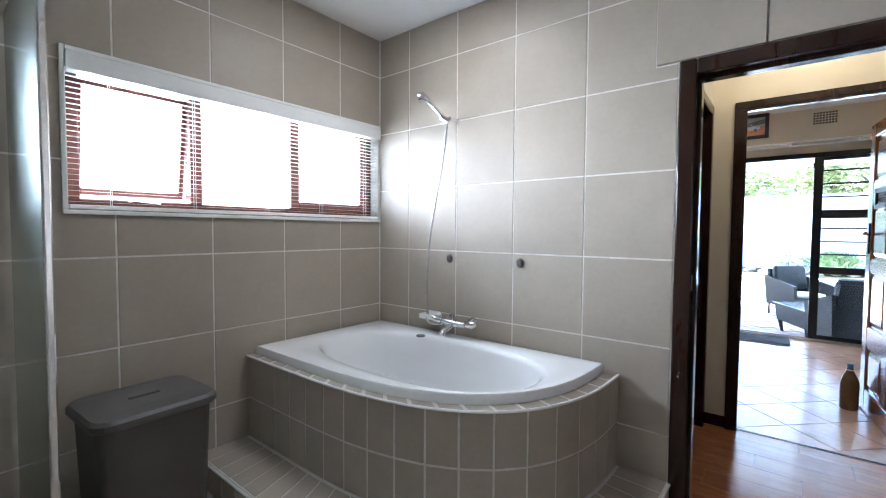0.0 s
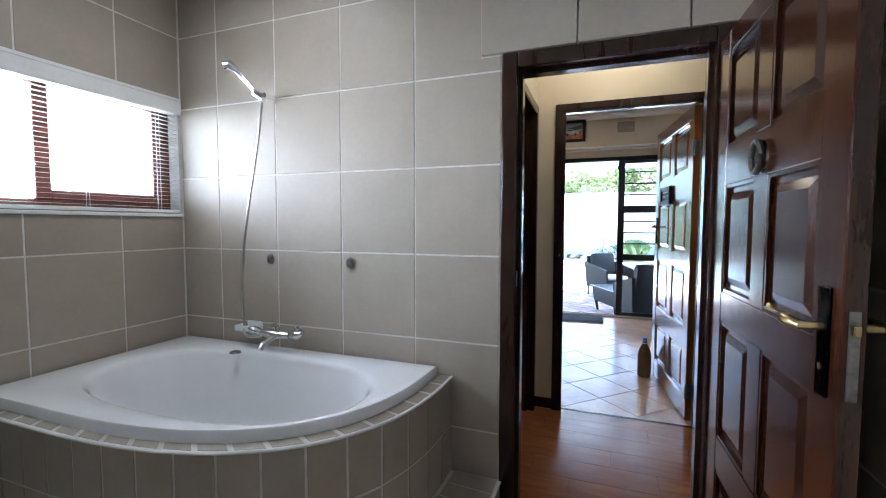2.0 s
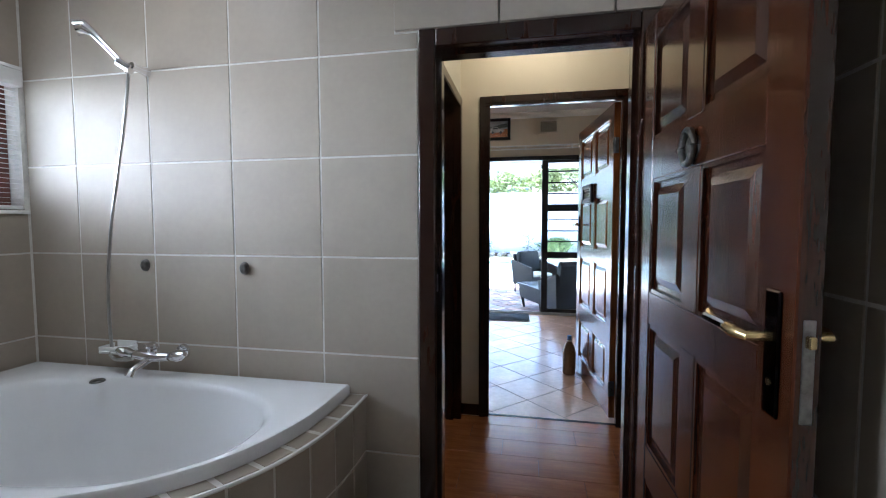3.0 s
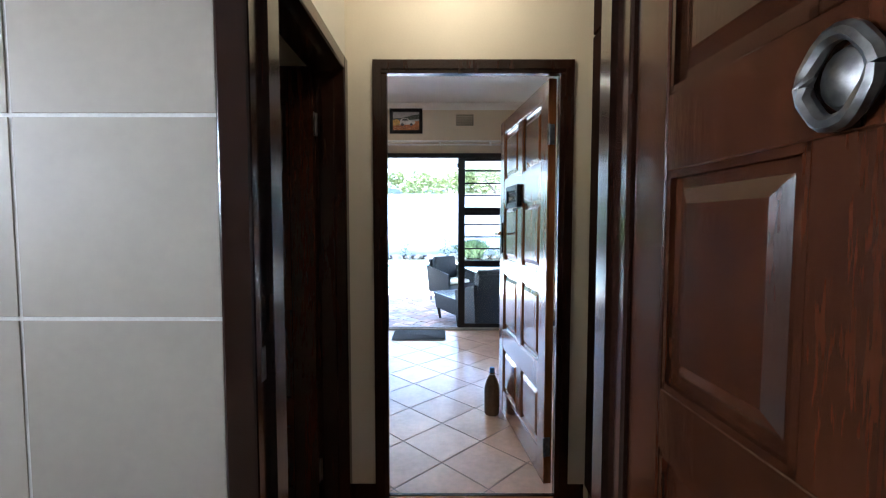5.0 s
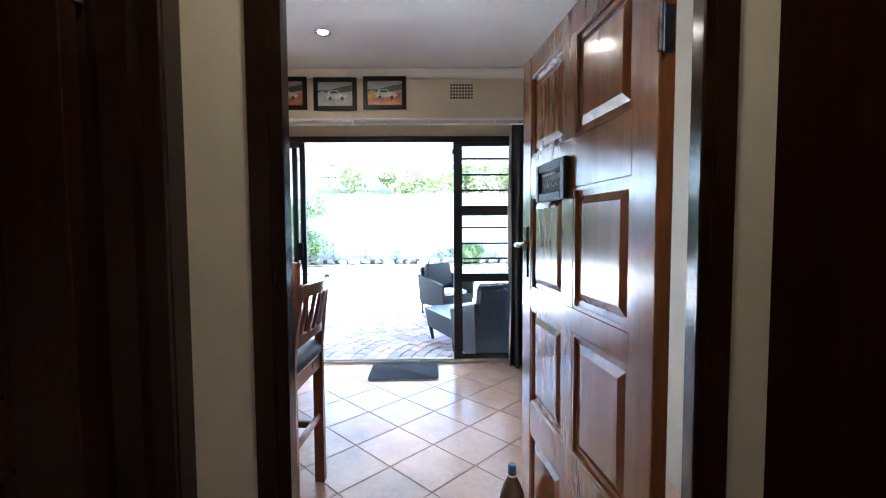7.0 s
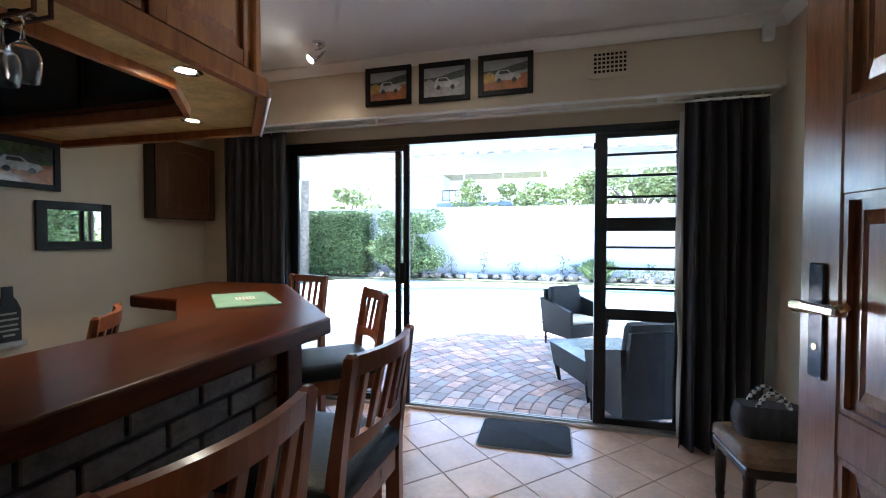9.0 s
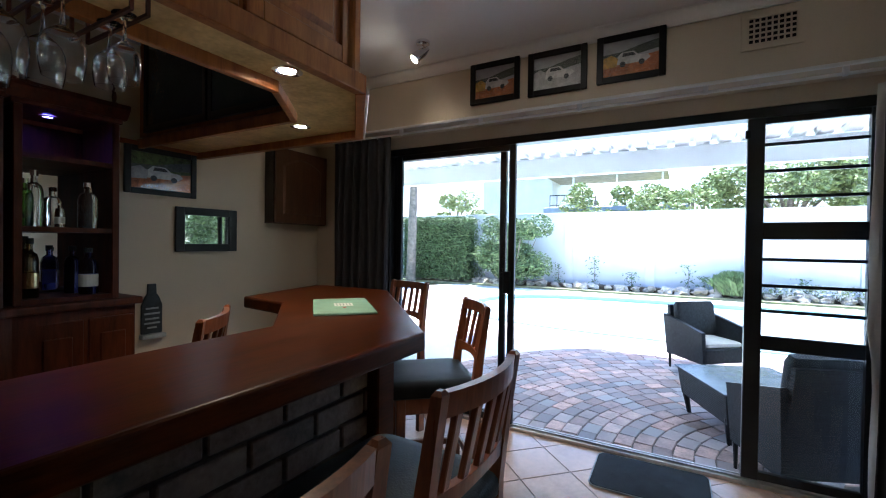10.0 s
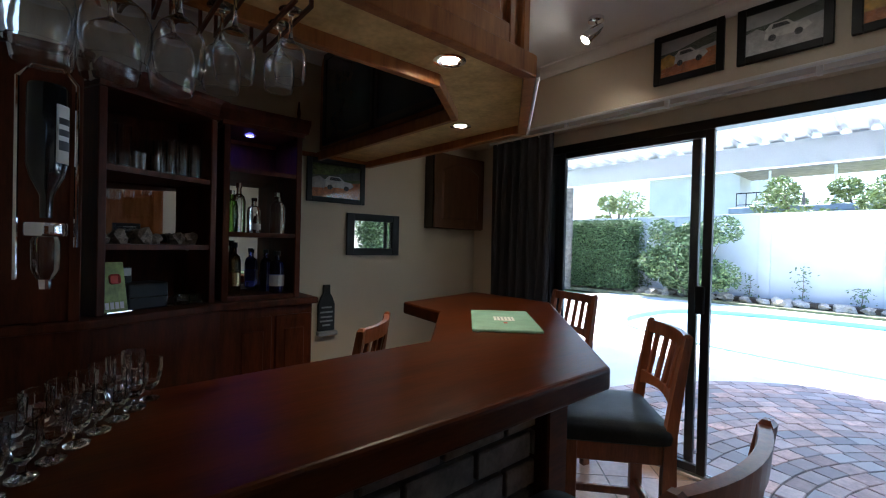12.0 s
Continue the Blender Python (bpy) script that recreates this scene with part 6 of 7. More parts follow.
for k in range(46):
    x = -11.5 + k * 0.44
    s = rnd.uniform(0.15, 0.28)
    o = bmesh.new()
    bmesh.ops.create_icosphere(o, subdivisions=2, radius=s)
    for v in o.verts:
        v.co *= 0.9 + 0.75 * noise.noise(v.co * 6 + Vector((k * 3.7, 0, 0)))
        v.co.z *= 0.62
    tagged(part("border_stone", o, STONE, None, "", False, pose(x + rnd.uniform(-0.05, 0.05), 21.45 + rnd.uniform(-0.06, 0.06), 0.0, 0, 0, rnd.uniform(0, 360))), "rough grey-brown stone edging the flower bed", "stone", "border stones")
struct("flower_bed", boxes(((-13, 21.5, -0.2), (14, 22.0, 0.05))), mat("bed_soil", (0.09, 0.065, 0.045), 0.95, var=0.3, scale=8), "narrow soil bed along the garden wall", "soil")


def leaves(pts, size, seed, flat=0.4):
    """Many small bent leaves, one quad pair each."""
    r = random.Random(seed)
    verts, faces = [], []
    for p in pts:
        s = size * r.uniform(0.6, 1.3)
        d = Vector((r.gauss(0, 1), r.gauss(0, 1), r.gauss(0, 0.6))).normalized()
        u = d.cross(Vector((r.gauss(0, 1), r.gauss(0, 1), r.gauss(0, 1)))).normalized()
        n = d.cross(u)
        a = len(verts)
        P = Vector(p)
        verts += [P - d * s, P + u * s * flat + n * s * 0.12, P + d * s, P - u * s * flat + n * s * 0.12]
        faces += [(a, a + 1, a + 2, a + 3)]
    me = bpy.data.meshes.new("leaves")
    me.from_pydata([tuple(v) for v in verts], [], faces)
    return me


def crown(name, parent, clumps, n, size, material, seed):
    r = random.Random(seed)
    pts = []
    for _ in range(n):
        c, rad = r.choice(clumps)
        d = Vector((r.gauss(0, 1), r.gauss(0, 1), r.gauss(0, 1))).normalized()
        q = rad * (0.55 + 0.5 * r.random() ** 0.6)
        pts.append((c[0] + d.x * q, c[1] + d.y * q, c[2] + d.z * q * 0.85))
    me = leaves(pts, size, seed)
    me.materials.append(material)
    ob = new(name, me)
    ob.parent = parent
    return ob


hedge = thing("hedge", pose(0.3, 0, 0) @ Matrix.Diagonal((1, 1, 0.89, 1)), "tall clipped dense green hedge", "hedge")
# dark solid core: colour gives the shade between the outer leaves
part("shade_core", boxes(((-10.15, 20.95, 0.0), (-7.2, 21.75, 2.62)), bev=0.1), mat("hedge_core_shade", (0.03, 0.055, 0.018), 0.9, var=0.4, scale=6, fine=30, bump=0.6), hedge)
r = random.Random(4)
pts = []
for _ in range(15000):
    f = r.random()
    x, z = r.uniform(-10.25, -7.1), r.uniform(0.02, 2.72)
    y = 20.88 + r.gauss(0, 0.05)
    if f > 0.75:
        z, y = 2.68 + r.gauss(0, 0.06), r.uniform(20.9, 21.8)
    elif f > 0.65:
        x, y = -7.12 + r.gauss(0, 0.05), r.uniform(20.9, 21.8)
    pts.append((x, y, z))
me = leaves(pts, 0.055, 5)
me.materials.append(LEAF)
ob = new("leaf_cover", me)
ob.parent = hedge
shrub = thing("shrub", pose(0, 0, 0), "loose rounded flowering green shrub by the wall", "shrub")
for k in range(6):
    a = k * 1.05
    part("stem", tube([(-4.95 + 0.1 * math.cos(a), 20.9 + 0.1 * math.sin(a), 0.0), (-4.95 + 0.45 * math.cos(a), 20.9 + 0.4 * math.sin(a), 0.8), (-4.95 + 0.8 * math.cos(a), 20.9 + 0.6 * math.sin(a), 1.6)], [0.04, 0.03, 0.012], 6), BARK, shrub)
r = random.Random(8)
cl = [((-4.95 + r.uniform(-0.95, 0.95), 20.9 + r.uniform(-0.4, 0.4), r.uniform(0.35, 2.1)), r.uniform(0.34, 0.58)) for _ in range(32)]
crown("crown", shrub, cl, 17000, 0.066, LEAF, 21)
crown("young_leaves", shrub, cl, 2500, 0.055, LEAFLIGHT, 22)
trunk = thing("palm_tree", pose(-8.95, 20.2, 0), "slim grey palm trunk before the hedge", "tree")
part("trunk", tube([(0.12 * (k / 12), 0, -0.1 + 5.2 * k / 12) for k in range(13)], [0.19 - 0.005 * k + 0.008 * (k % 2) for k in range(13)], 12), BARK, trunk, "", True)
fr = bmesh.new()
rr = random.Random(2)
for k in range(26):
    a, up = rr.uniform(0, 6.28), rr.uniform(0.1, 0.9)
    prev = None
    for q in range(8):
        f = q / 7
        c = Vector((0.12 + math.cos(a) * 1.7 * f, math.sin(a) * 1.7 * f, 5.1 + up * 1.4 * f - 1.5 * f * f))
        wv = 0.16 * math.sin(math.pi * min(1, f + 0.12)) + 0.01
        side_v = Vector((-math.sin(a), math.cos(a), 0)) * wv
        e = (fr.verts.new(c - side_v), fr.verts.new(c + Vector((0, 0, 0.04))), fr.verts.new(c + side_v))
        if prev:
            fr.faces.new((prev[0], prev[1], e[1], e[0]))
            fr.faces.new((prev[1], prev[2], e[2], e[1]))
        prev = e
part("crown", fr, LEAF, trunk)


def plant(x, y, h, seed, label, n=150, spread=0.25, m=LEAF, size=0.05):
    p = thing("garden_plant", pose(x, y, 0.04), label, "plant", "bed plants")
    part("stem", tube([(0, 0, 0), (0.03, 0, h * 0.5), (0.0, 0.02, h * 0.95)], [0.015, 0.01, 0.004], 5), BARK, p)
    r = random.Random(seed)
    pts = [(r.gauss(0, spread * 0.5), r.gauss(0, 0.1), h * r.random()) for _ in range(n)]
    me = leaves(pts, size, seed)
    me.materials.append(m)
    o = new("leaves", me)
    o.parent = p


for k, (x, h) in enumerate(((-3.55, 0.75), (-2.3, 1.0), (-1.1, 0.5), (0.55, 0.8), (1.0, 0.45), (-8.0, 0.5), (-6.6, 0.5), (3.4, 0.5))):
    plant(x, 21.72, h, 30 + k, "thin leafy plant in the flower bed", 90, 0.22)
for x, y in ((1.75, 21.3),):
    gt = thing("grass_tuft", pose(x, y, 0.0), "green tuft of long ornamental grass", "grass", "", "stuff")
    verts, faces = [], []
    r = random.Random(17)
    for _ in range(1100):
        a, t = r.uniform(0, 6.28), r.uniform(0.2, 1.0)
        bx, by = 0.12 * r.gauss(0, 1), 0.1 * r.gauss(0, 1)
        ex, ey, ez = bx + math.cos(a) * 0.55 * t, by + math.sin(a) * 0.4 * t, 0.75 * (1.15 - 0.6 * t)
        s = len(verts)
        verts += [(bx - 0.006, by, 0), (bx + 0.006, by, 0), ((bx + ex) / 2 + 0.01, (by + ey) / 2, ez * 0.8), (ex, ey, ez)]
        faces += [(s, s + 1, s + 2), (s, s + 2, s + 3)]
    me = bpy.data.meshes.new("blades")
    me.from_pydata(verts, [], faces)
    me.materials.append(LEAF)
    o = new("blades", me)
    o.parent = gt
for k in range(5):
    plant(2.7 + 0.45 * k, 21.4, 0.35, 60 + k, "low white-flowering bed plant", 200, 0.5, PAPERWHITE if k % 2 else LEAFLIGHT, 0.045)


def tree(x, y, h, r0, seed, label, n=5200):
    t = thing("tree", pose(x, y, -0.1), label, "tree", "trees beyond the wall")
    r = random.Random(seed)
    part("trunk", tube([(0, 0, 0), (0.1, 0, h * 0.3), (0.05, 0.1, h * 0.6), (0.1, 0.05, h * 0.9)], [0.22, 0.17, 0.12, 0.04], 8), BARK, t)
    cl = []
    for k in range(9):
        a = k * 2.4
        q = r.uniform(0.45, 0.95) * r0
        z = h * r.uniform(0.55, 1.0)
        part("limb", tube([(0.05, 0.05, h * 0.45), (q * 0.5 * math.cos(a), q * 0.5 * math.sin(a), z * 0.8), (q * math.cos(a), q * math.sin(a), z)], [0.09, 0.05, 0.02], 6), BARK, t)
        cl.append(((q * math.cos(a), q * math.sin(a), z), r.uniform(0.35, 0.6) * r0 * 0.8))
    crown("crown", t, cl, n, 0.11, LEAFLIGHT, seed)


tree(0.6, 25.5, 4.2, 1.9, 41, "broad leafy tree beyond the garden wall")
tree(3.6, 25.0, 4.6, 2.2, 43, "broad dark green tree beyond the garden wall", 6500)
tree(6.6, 25.5, 4.8, 2.3, 45, "broad leafy tree beyond the garden wall", 6500)
tree(-1.6, 27.0, 3.9, 1.5, 44, "yellow-green tree beyond the garden wall", 3500)
tree(-3.2, 26.4, 4.2, 1.5, 48, "pale yellow-green tree beyond the garden wall", 3000)
tree(-9.5, 25.0, 3.6, 1.4, 46, "yellow-green tree beyond the hedge", 3000)

bed = random.Random(71)
for k in range(4):
    bs = thing("shrub", pose(5.9 + 0.85 * k, 12.0 + 0.62 * k, PZ), "bushy yellow-green garden shrub beside the pool", "shrub", "pool shrubs")
    part("stem", tube([(0, 0, 0), (0.05, 0.03, 0.5), (0.02, 0.1, 1.0)], [0.05, 0.035, 0.015], 6), BARK, bs)
    cls = [((bed.uniform(-0.6, 0.6), bed.uniform(-0.6, 0.6), bed.uniform(0.4, 2.3)), bed.uniform(0.3, 0.5)) for _ in range(16)]
    crown("crown", bs, cls, 3600, 0.08, LEAFLIGHT if k % 2 else LEAF, 80 + k)
lounger = thing("sun_lounger", pose(5.7, 12.9, PZ + 0.002, 0, 0, 25), "white plastic sun lounger beside the pool", "lounger")
for k in range(9):
    part("slat", boxes(((-0.95 + 0.14 * k, -0.31, 0.30), (-0.83 + 0.14 * k, 0.31, 0.325)), bev=0.005), WHITEPVC, lounger)
part("backrest", boxes(((0.0, -0.31, 0.0), (0.75, 0.31, 0.03)), bev=0.008), WHITEPVC, lounger, "", False, pose(0.32, 0, 0.31, 0, -50, 0))
for sy in (-0.31, 0.29):
    part("side_rail", boxes(((-0.97, sy, 0.26), (0.40, sy + 0.02, 0.31)), bev=0.004), WHITEPVC, lounger)
    for sx in (-0.85, 0.30):
        part("leg", boxes(((sx, sy, 0), (sx + 0.04, sy + 0.03, 0.27)), bev=0.004), WHITEPVC, lounger)

# neighbouring houses
nh = thing("neighbour_house", pose(0, 0, 0), "white neighbouring house with a balcony rail", "house")
part("wall", boxes(((-12, 34, 0), (-7.1, 42, 5.9))), GWALL, nh)
part("roof", prism([(-12.5, 33.4), (-7.0, 33.4), (-7.0, 42.6), (-12.5, 42.6)], 5.9, 6.15, bev=0.05), SHEET, nh)
part("veranda_floor", boxes(((-7.1, 33.0, 3.05), (-0.6, 36.0, 3.25)), bev=0.01), GWALL, nh)
part("veranda_roof", boxes(((-7.1, 32.8, 5.60), (-0.4, 36.2, 5.78)), bev=0.01), mat("weathered_veranda_roof", (0.30, 0.26, 0.23), 0.7, var=0.2, scale=3), nh)
for x in (-5.6, -3.1, -0.7):
    part("veranda_post", boxes(((x, 33.0, 0), (x + 0.1, 33.1, 5.6)), bev=0.01), SHEET, nh)
part("balcony_rail", boxes(((-7, 33.0, 4.5), (-5.6, 33.06, 4.56)), ((-7, 33.0, 3.9), (-5.6, 33.06, 3.94)), *[((-7 + 0.44 * k, 33.01, 3.25), (-6.96 + 0.44 * k, 33.05, 4.5)) for k in range(4)]), BLACKMETAL, nh)
rh = thing("neighbour_roof", pose(0, 0, 0.03), "low house with blue-grey roof sheets beyond the wall", "house")
part("wall", boxes(((-5.1, 26.5, -0.03), (0.3, 30, 2.9))), GWALL, rh)
part("roof", boxes(((-5.4, 26.1, 2.9), (0.6, 30.4, 3.15)), bev=0.03), mat("blue_grey_roof", (0.20, 0.25, 0.32), 0.5, var=0.1), rh)

# patio roof of ribbed sheets on a white beam
awn = thing("patio_roof", pose(0, 0, 0), "white ribbed sheet patio roof on a white beam", "patio roof")
bm = bmesh.new()
prof = []
x = -7.0
while x < 7.0:
    prof += [(x, 0.0), (x + 0.16, 0.0), (x + 0.18, 0.048), (x + 0.24, 0.048)]
    x += 0.26
for a, b in zip(prof, prof[1:]):
    v = [bm.verts.new((a[0], 9.0, 3.06 + a[1])), bm.verts.new((b[0], 9.0, 3.06 + b[1])), bm.verts.new((b[0], 13.55, 2.83 + b[1])), bm.verts.new((a[0], 13.55, 2.83 + a[1]))]
    bm.faces.new(v)
sh = part("sheeting", bm, SHEET, awn)
sh.modifiers.new("thick", "SOLIDIFY").thickness = 0.004
part("beam", boxes(((-7.0, 13.0, 2.52), (7.0, 13.12, 2.83)), bev=0.008), SHEET, awn)
part("purlin", boxes(((-7.0, 11.1, 2.86), (7.0, 11.18, 2.935)), bev=0.005), SHEET, awn)
for x in (-6.6, 7.6):
    part("post", boxes(((x, 12.98, PZ), (x + 0.12, 13.1, 2.52)), bev=0.008), SHEET, awn)
struct("wall_house_outside", boxes(((-7, 9.26, 2.25), (7, 9.30, 3.2)), ((-7, 9.26, -0.2), (-1.92, 9.30, 2.25)), ((1.37, 9.26, -0.2), (7, 9.30, 2.25))), GWALL, "white outer house wall round the sliding door", "wall")


def rattan_chair(m, label, cushion=True):
    c = thing("rattan_armchair", m, label, "armchair", "rattan patio furniture")
    for x in (-0.36, 0.36):
        for y in (-0.30, 0.30):
            part("leg", tube([(x * 0.98, y, 0), (x, y, 0.2)], [0.016, 0.024], 8), BLACK, c)
    part("seat_box", boxes(((-0.37, -0.33, 0.16), (0.37, 0.33, 0.32)), bev=0.02, seg=2), RATTAN, c)

    def woven(name, pts_lo, pts_hi, th):
        bm = bmesh.new()
        n = 26
        for k in range(n):
            z0, z1 = k / n, (k + 0.82) / n
            out = 0.004 if k % 2 else 0.0
            q = []
            for f in (z0, z1):
                q.append([Vector(a).lerp(Vector(b), f) for a, b in zip(pts_lo, pts_hi)])
            mid = sum((p for r_ in q for p in r_), Vector()) / 8
            mid.z = 0
            v = [bm.verts.new(p + Vector((*(p - mid)[:2], 0)) * (0.02 + out * 3)) for p in (q[0][0], q[0][1], q[0][2], q[0][3], q[1][0], q[1][1], q[1][2], q[1][3])]
            for f in ((0, 3, 2, 1), (4, 5, 6, 7), (0, 1, 5, 4), (1, 2, 6, 5), (2, 3, 7, 6), (3, 0, 4, 7)):
                bm.faces.new([v[i] for i in f])
        solid = bmesh.new()
        v = [solid.verts.new(p) for p in (*pts_lo, *pts_hi)]
        for f in ((0, 3, 2, 1), (4, 5, 6, 7), (0, 1, 5, 4), (1, 2, 6, 5), (2, 3, 7, 6), (3, 0, 4, 7)):
            solid.faces.new([v[i] for i in f])
        panel = part(name, solid, BLACK, c)
        part("weave", bm, RATTAN, panel)["kind"] = "stuff"
        return panel
    for s in (-1, 1):
        x0, x1, xo = s * 0.34, s * 0.385, s * 0.43
        woven("arm", ((x0, -0.33, 0.16), (x1, -0.33, 0.16), (x1, 0.33, 0.16), (x0, 0.33, 0.16)), ((xo - s * 0.06, -0.34, 0.50), (xo, -0.34, 0.50), (xo, 0.36, 0.62), (xo - s * 0.06, 0.36, 0.62)), 0.05)
    woven("back", ((-0.36, 0.26, 0.30), (0.36, 0.26, 0.30), (0.36, 0.33, 0.30), (-0.36, 0.33, 0.30)), ((-0.33, 0.35, 0.72), (0.33, 0.35, 0.72), (0.33, 0.40, 0.72), (-0.33, 0.40, 0.72)), 0.05)
    part("seat_cushion", loft([(rounded_rect(0.56, 0.50, 0.05), 0.32), (rounded_rect(0.60, 0.54, 0.06), 0.335), (rounded_rect(0.59, 0.53, 0.06), 0.365), (rounded_rect(0.52, 0.46, 0.06), 0.378)]), CUSHION, c, "pale seat cushion", True, pose(0, -0.03, 0))
    part("back_cushion", loft([(rounded_rect(0.62, 0.10, 0.04), 0.0), (rounded_rect(0.66, 0.13, 0.05), 0.05), (rounded_rect(0.64, 0.12, 0.05), 0.33), (rounded_rect(0.58, 0.08, 0.03), 0.37)]), RATTAN, c, "dark back cushion", True, pose(0, 0.21, 0.40, -10, 0, 0))
    return c


CHAIR_SIZE = Matrix.Diagonal((0.84, 0.88, 1.08, 1))
chair = rattan_chair(pose(0.68, 12.17, PZ + 0.012, 0, 0, 40) @ CHAIR_SIZE, "dark grey rattan armchair with a pale seat cushion")
copy_thing(chair, pose(1.06, 9.46, PZ + 0.012, 0, 0, 203) @ CHAIR_SIZE)
copy_thing(chair, pose(2.15, 11.0, PZ + 0.012, 0, 0, -80) @ CHAIR_SIZE)
rt = thing("rattan_table", pose(0.90, 10.40, PZ + 0.012, 0, 0, 24), "low rattan coffee table with a grey glass top", "table")
for sx in (-1, 1):
    for sy in (-1, 1):
        part("leg", tube([(sx * 0.32, sy * 0.32, 0), (sx * 0.35, sy * 0.35, 0.22)], [0.018, 0.03], 8), BLACK, rt)
bm = bmesh.new()
for k in range(14):
    z = 0.17 + k * 0.0165
    e = 0.37 + 0.0022 * k
    for a, b in (((-e, -e, z), (e, -e + 0.03, z + 0.0135)), ((-e, e - 0.03, z), (e, e, z + 0.0135)), ((-e, -e + 0.03, z), (-e + 0.03, e - 0.03, z + 0.0135)), ((e - 0.03, -e + 0.03, z), (e, e - 0.03, z + 0.0135))):
        box(bm, a, b)
part("woven_apron", bm, RATTAN, rt)["kind"] = "stuff"
part("core", boxes(((-0.365, -0.365, 0.17), (0.365, 0.365, 0.40))), BLACK, rt)
part("top", boxes(((-0.42, -0.42, 0.402), (0.42, 0.42, 0.418)), bev=0.006, seg=2), TABLETOP, rt, "grey glass table top")

# brick paving in arcs
AC = (1.5, 9.55)
half_disc = [(AC[0] + 3.80 * math.cos(math.pi * k / 48), AC[1] + 3.80 * math.sin(math.pi * k / 48)) for k in range(49)] + [(AC[0] - 3.80, 9.07), (AC[0] + 3.80, 9.07)]
patio = struct("patio", prism(half_disc, -0.3, PZ + 0.006), SAND, "clay brick patio laid in curved courses", "patio")
me0 = None
rest = bmesh.new()
count = 0
for ring in range(2, 29):
    R = ring * 0.134
    n = max(6, round(2 * math.pi * R / 0.192))
    for k in range(n):
        a = 2 * math.pi * (k + 0.5 * (ring % 2)) / n
        x, y = AC[0] + R * math.cos(a), AC[1] + R * math.sin(a)
        if not (9.13 < y < 13.85):
            continue
        w = 2 * math.pi * R / n - 0.009
        m = pose(x, y, PZ + 0.006 + rnd.uniform(-0.002, 0.003), rnd.uniform(-0.6, 0.6), rnd.uniform(-0.6, 0.6), math.degrees(a) - 90 + rnd.uniform(-1, 1))
        if count < 300 and -1.2 < x < 1.2 and y < 12.6:
            q = round(w, 2)
            piece("brick", ("paver", q), lambda: boxes(((-q / 2, -0.0625, -0.02), (q / 2, 0.0625, 0.009)), bev=0.004), PAVER, patio, m)
            count += 1
        else:
            for f in ([box(rest, (-w / 2, -0.0625, -0.02), (w / 2, 0.0625, 0.009))]):
                for v in f:
                    v.co = m @ v.co
ob = part("paving_rest", rest, PAVERSTUFF, patio)
ob["kind"] = "stuff"

# the garden was laid out at 1 : 1.1; bring it to full size about the doorway
FULL = Matrix.Translation((0.35, 6.1, 1.41)) @ Matrix.Scale(1.098, 4) @ Matrix.Translation((-0.35, -6.1, -1.41))
for ob in list(bpy.data.objects):
    if ob not in INDOORS and ob.parent is None and ob.name not in ("pavement_house", "wall_house_outside") and ob.matrix_basis.translation.length < 200:
        ob.matrix_basis = FULL @ ob.matrix_basis
# ---- pieces of walls and floors ----
tile_wall(w_door, tm, US, VS, [(0.018, 9, 2.014, 9)])
tile_wall(w_door, lm, [0.02, 0.42, 0.82, 1.088], [2.018, 2.416, 2.615], [], thick=0.016)
tile_wall(w_door, tm, [0.973, 1.088], [0, 0.35, 0.752, 1.152, 1.555, 1.953, 2.014], [])
tile_wall(w_win, wm, [1.03, 1.43, 1.83, 2.23, 2.63, 3.03, 3.435, 3.837, 4.24, 4.585], VS, [(2.86, 4.6, 1.345, 2.005)])
tile_wall(w_side, sm, [-4.585, -4.2, -3.8, -3.4, -3.0, -2.6, -2.2], VS, [])
band(bath_base, front, 0.36, 0.588, 1, 0.137)
band(bath_base, front, 0.142, 0.36, 1, 0.137)
cap(bath_base, base_outline(1.17, 0.922, XW, YB), front, 0.592, 0.115)
band(bath_base, step_out, 0.0, 0.138, 1, 0.137)
cap(bath_base, base_outline(1.245, 0.985, XW, YB), step_out, 0.144, 0.115)
part("edge_trim", tube([(x, y, 0.590) for x, y in base_outline(1.242, 0.982, XW + 0.002, YB - 0.004, 30)], 0.006, 6), WHITEPVC, bath_base, "white tile edge trim")
part("edge_trim", tube([(x, y, 0.141) for x, y in base_outline(1.474, 1.249, XW + 0.002, YB - 0.004, 30)], 0.006, 6), WHITEPVC, bath_base, "white tile edge trim")
S = 0.340
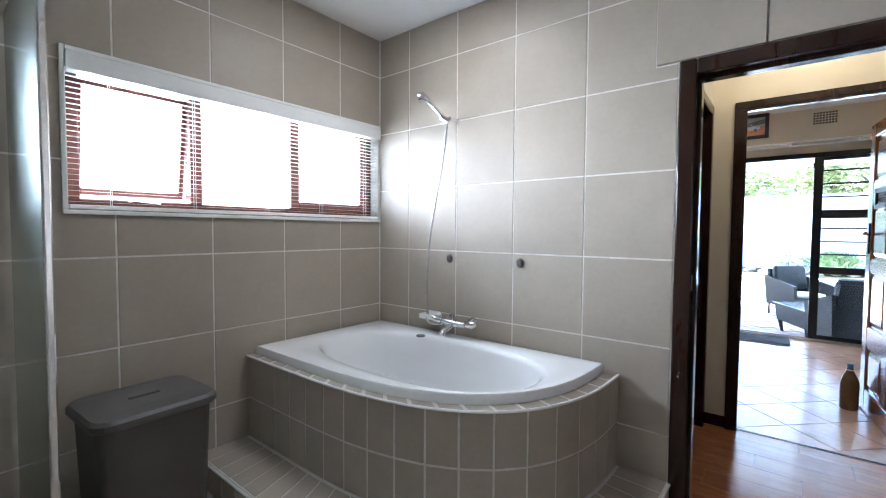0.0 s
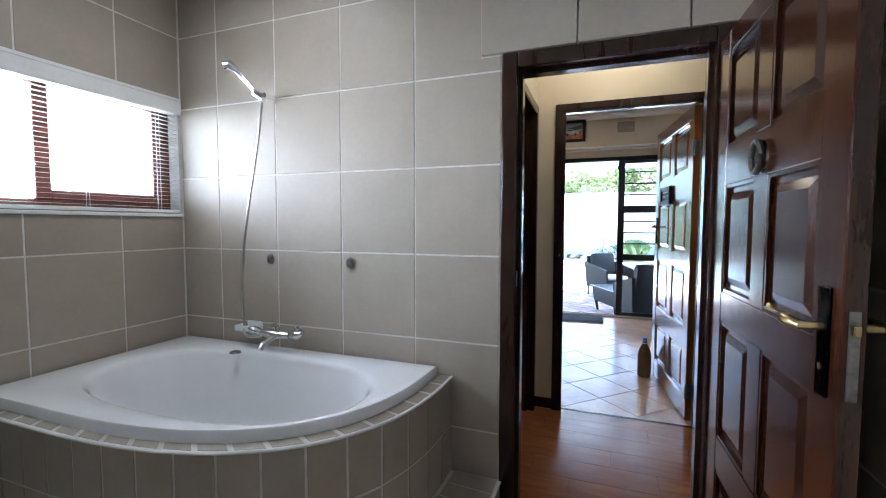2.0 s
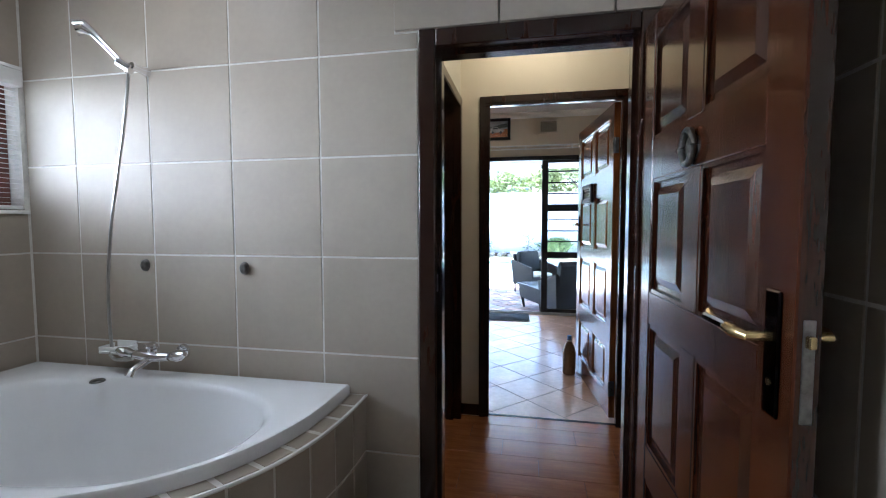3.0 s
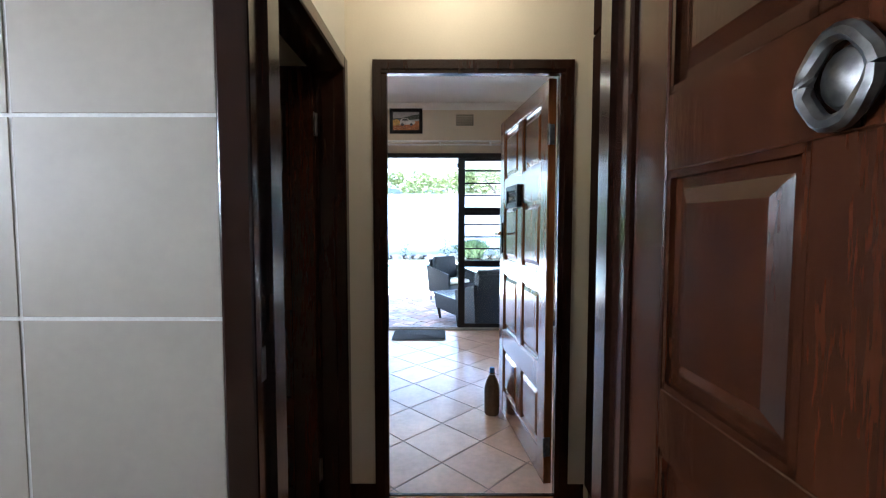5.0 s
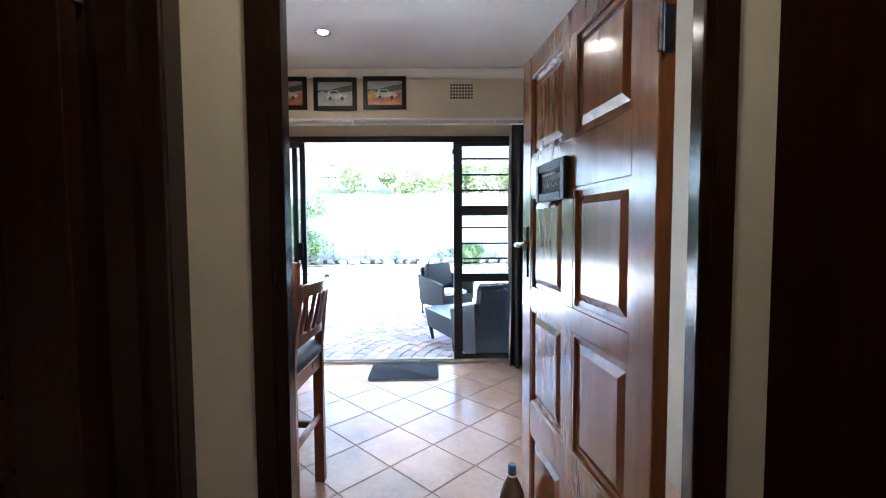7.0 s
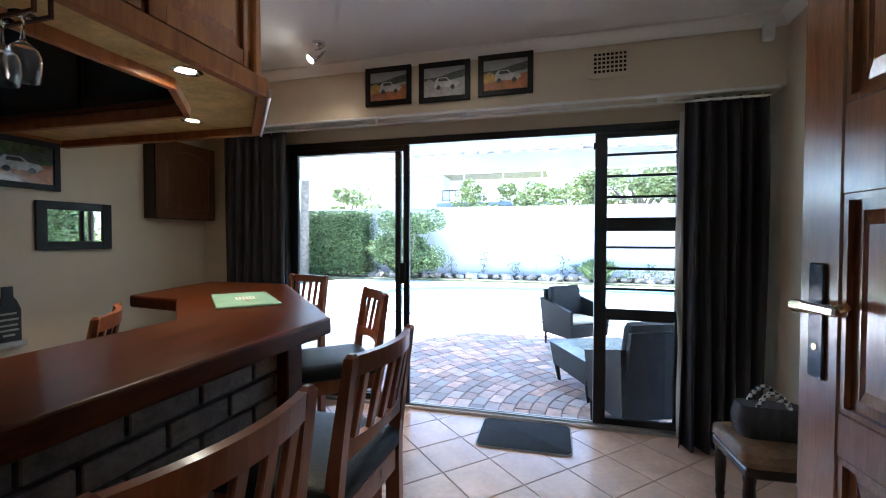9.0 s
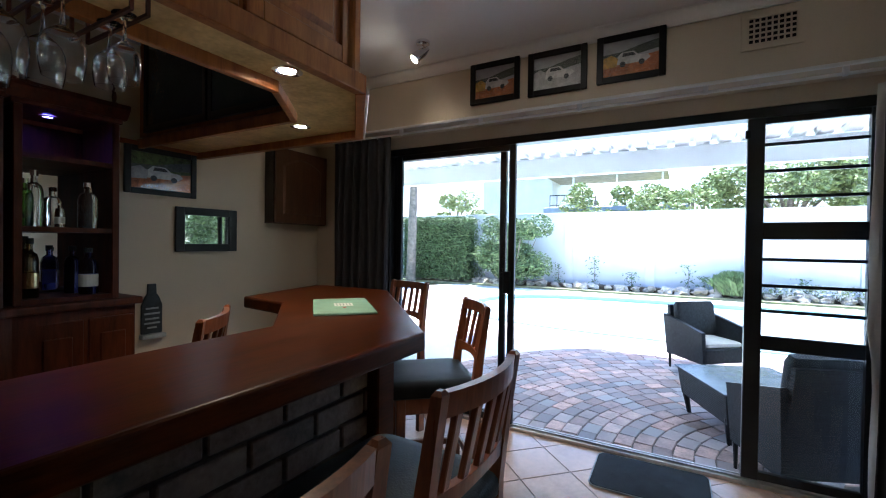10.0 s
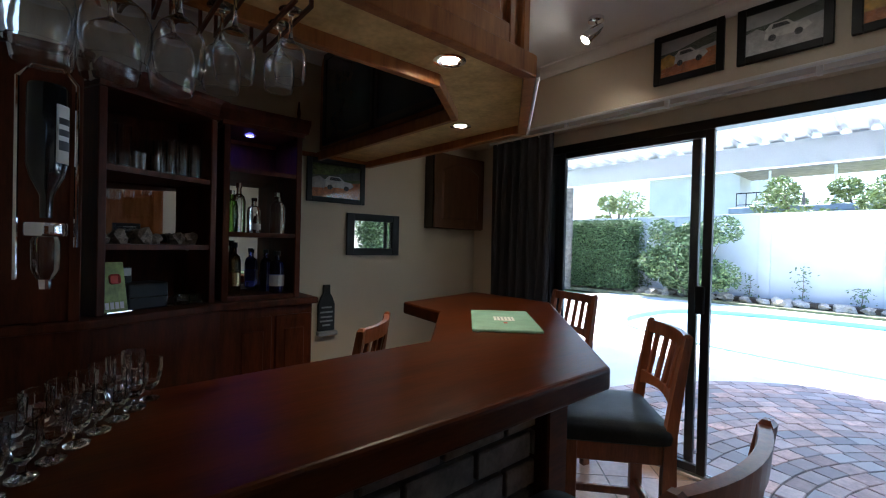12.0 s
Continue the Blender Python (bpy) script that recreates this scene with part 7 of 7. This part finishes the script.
for i in range(-14, 15):
    for j in range(-14, 15):
        x = 0.30 + (i - j) * S / math.sqrt(2)
        y = 7.05 + (i + j) * S / math.sqrt(2)
        hd = S / math.sqrt(2)
        if x < -2.7 - hd or x > 1.79 + hd or y < 5.812 - hd or y > 9.115 + hd or (x < -1.2 and y < 7.0):
            continue
        if x > 1.79 - hd or y < 5.812 + hd or y > 9.115 - hd:
            bm = boxes(((-S / 2 + 0.0035, -S / 2 + 0.0035, -0.01), (S / 2 - 0.0035, S / 2 - 0.0035, 0.0)), bev=0.0015)
            mm = pose(x, y, 0, 0, 0, 45)
            bm.transform(mm)
            for co, no in (((0, 5.812, 0), (0, -1, 0)), ((0, 9.115, 0), (0, 1, 0)), ((1.788, 0, 0), (1, 0, 0))):
                bmesh.ops.bisect_plane(bm, geom=bm.verts[:] + bm.edges[:] + bm.faces[:], plane_co=co, plane_no=no, clear_outer=True)
            if len(bm.faces) > 2:
                bm.transform(mm.inverted())
                part("tile", bm, TERRACOTTA, fl_bar, "", False, mm)
            else:
                bm.free()
        else:
            piece("tile", ("floor", S), lambda: boxes(((-S / 2 + 0.0035, -S / 2 + 0.0035, -0.01), (S / 2 - 0.0035, S / 2 - 0.0035, 0.0)), bev=0.0015), TERRACOTTA, fl_bar, pose(x, y, 0, 0, 0, 45))
k = 0
for i in range(7):
    y0 = 4.602 + i * 0.176
    for j in range(3):
        x0 = -0.02 + j * 0.62 - (i % 3) * 0.2
        x1 = min(1.24, x0 + 0.618)
        x0 = max(0.0, x0)
        if x1 - x0 < 0.05 or y0 > 5.78:
            continue
        w = round(x1 - x0, 3)
        d = round(min(5.789, y0 + 0.1745) - y0, 4)
        piece("plank", (w, d), lambda: boxes(((-w / 2, -d / 2, -0.008), (w / 2, d / 2, 0.0)), bev=0.0008), LAMINATE, fl_hall, pose((x0 + x1) / 2, y0 + d / 2, 0))
# bricks of the bar front
BL, BH = 0.222, 0.073
for (ax, ay), (bx, by) in zip(FRONT, FRONT[1:]):
    ln = math.dist((ax, ay), (bx, by))
    tx, ty = (bx - ax) / ln, (by - ay) / ln
    ang = math.degrees(math.atan2(ty, tx))
    for r in range(11):
        s0 = -0.116 if r % 2 else 0.0
        while s0 < ln - 0.02:
            a, b = max(0.0, s0), min(ln, s0 + BL)
            if b - a > 0.03:
                w = round(b - a, 3)
                piece("brick", (w, BH), lambda: boxes(((-w / 2, -0.016, 0), (w / 2, 0.02, BH)), bev=0.004), BRICK, bar, pose(ax + tx * (a + b) / 2, ay + ty * (a + b) / 2, 0.012 + r * 0.087, 0, 0, ang))
            s0 += BL + 0.013
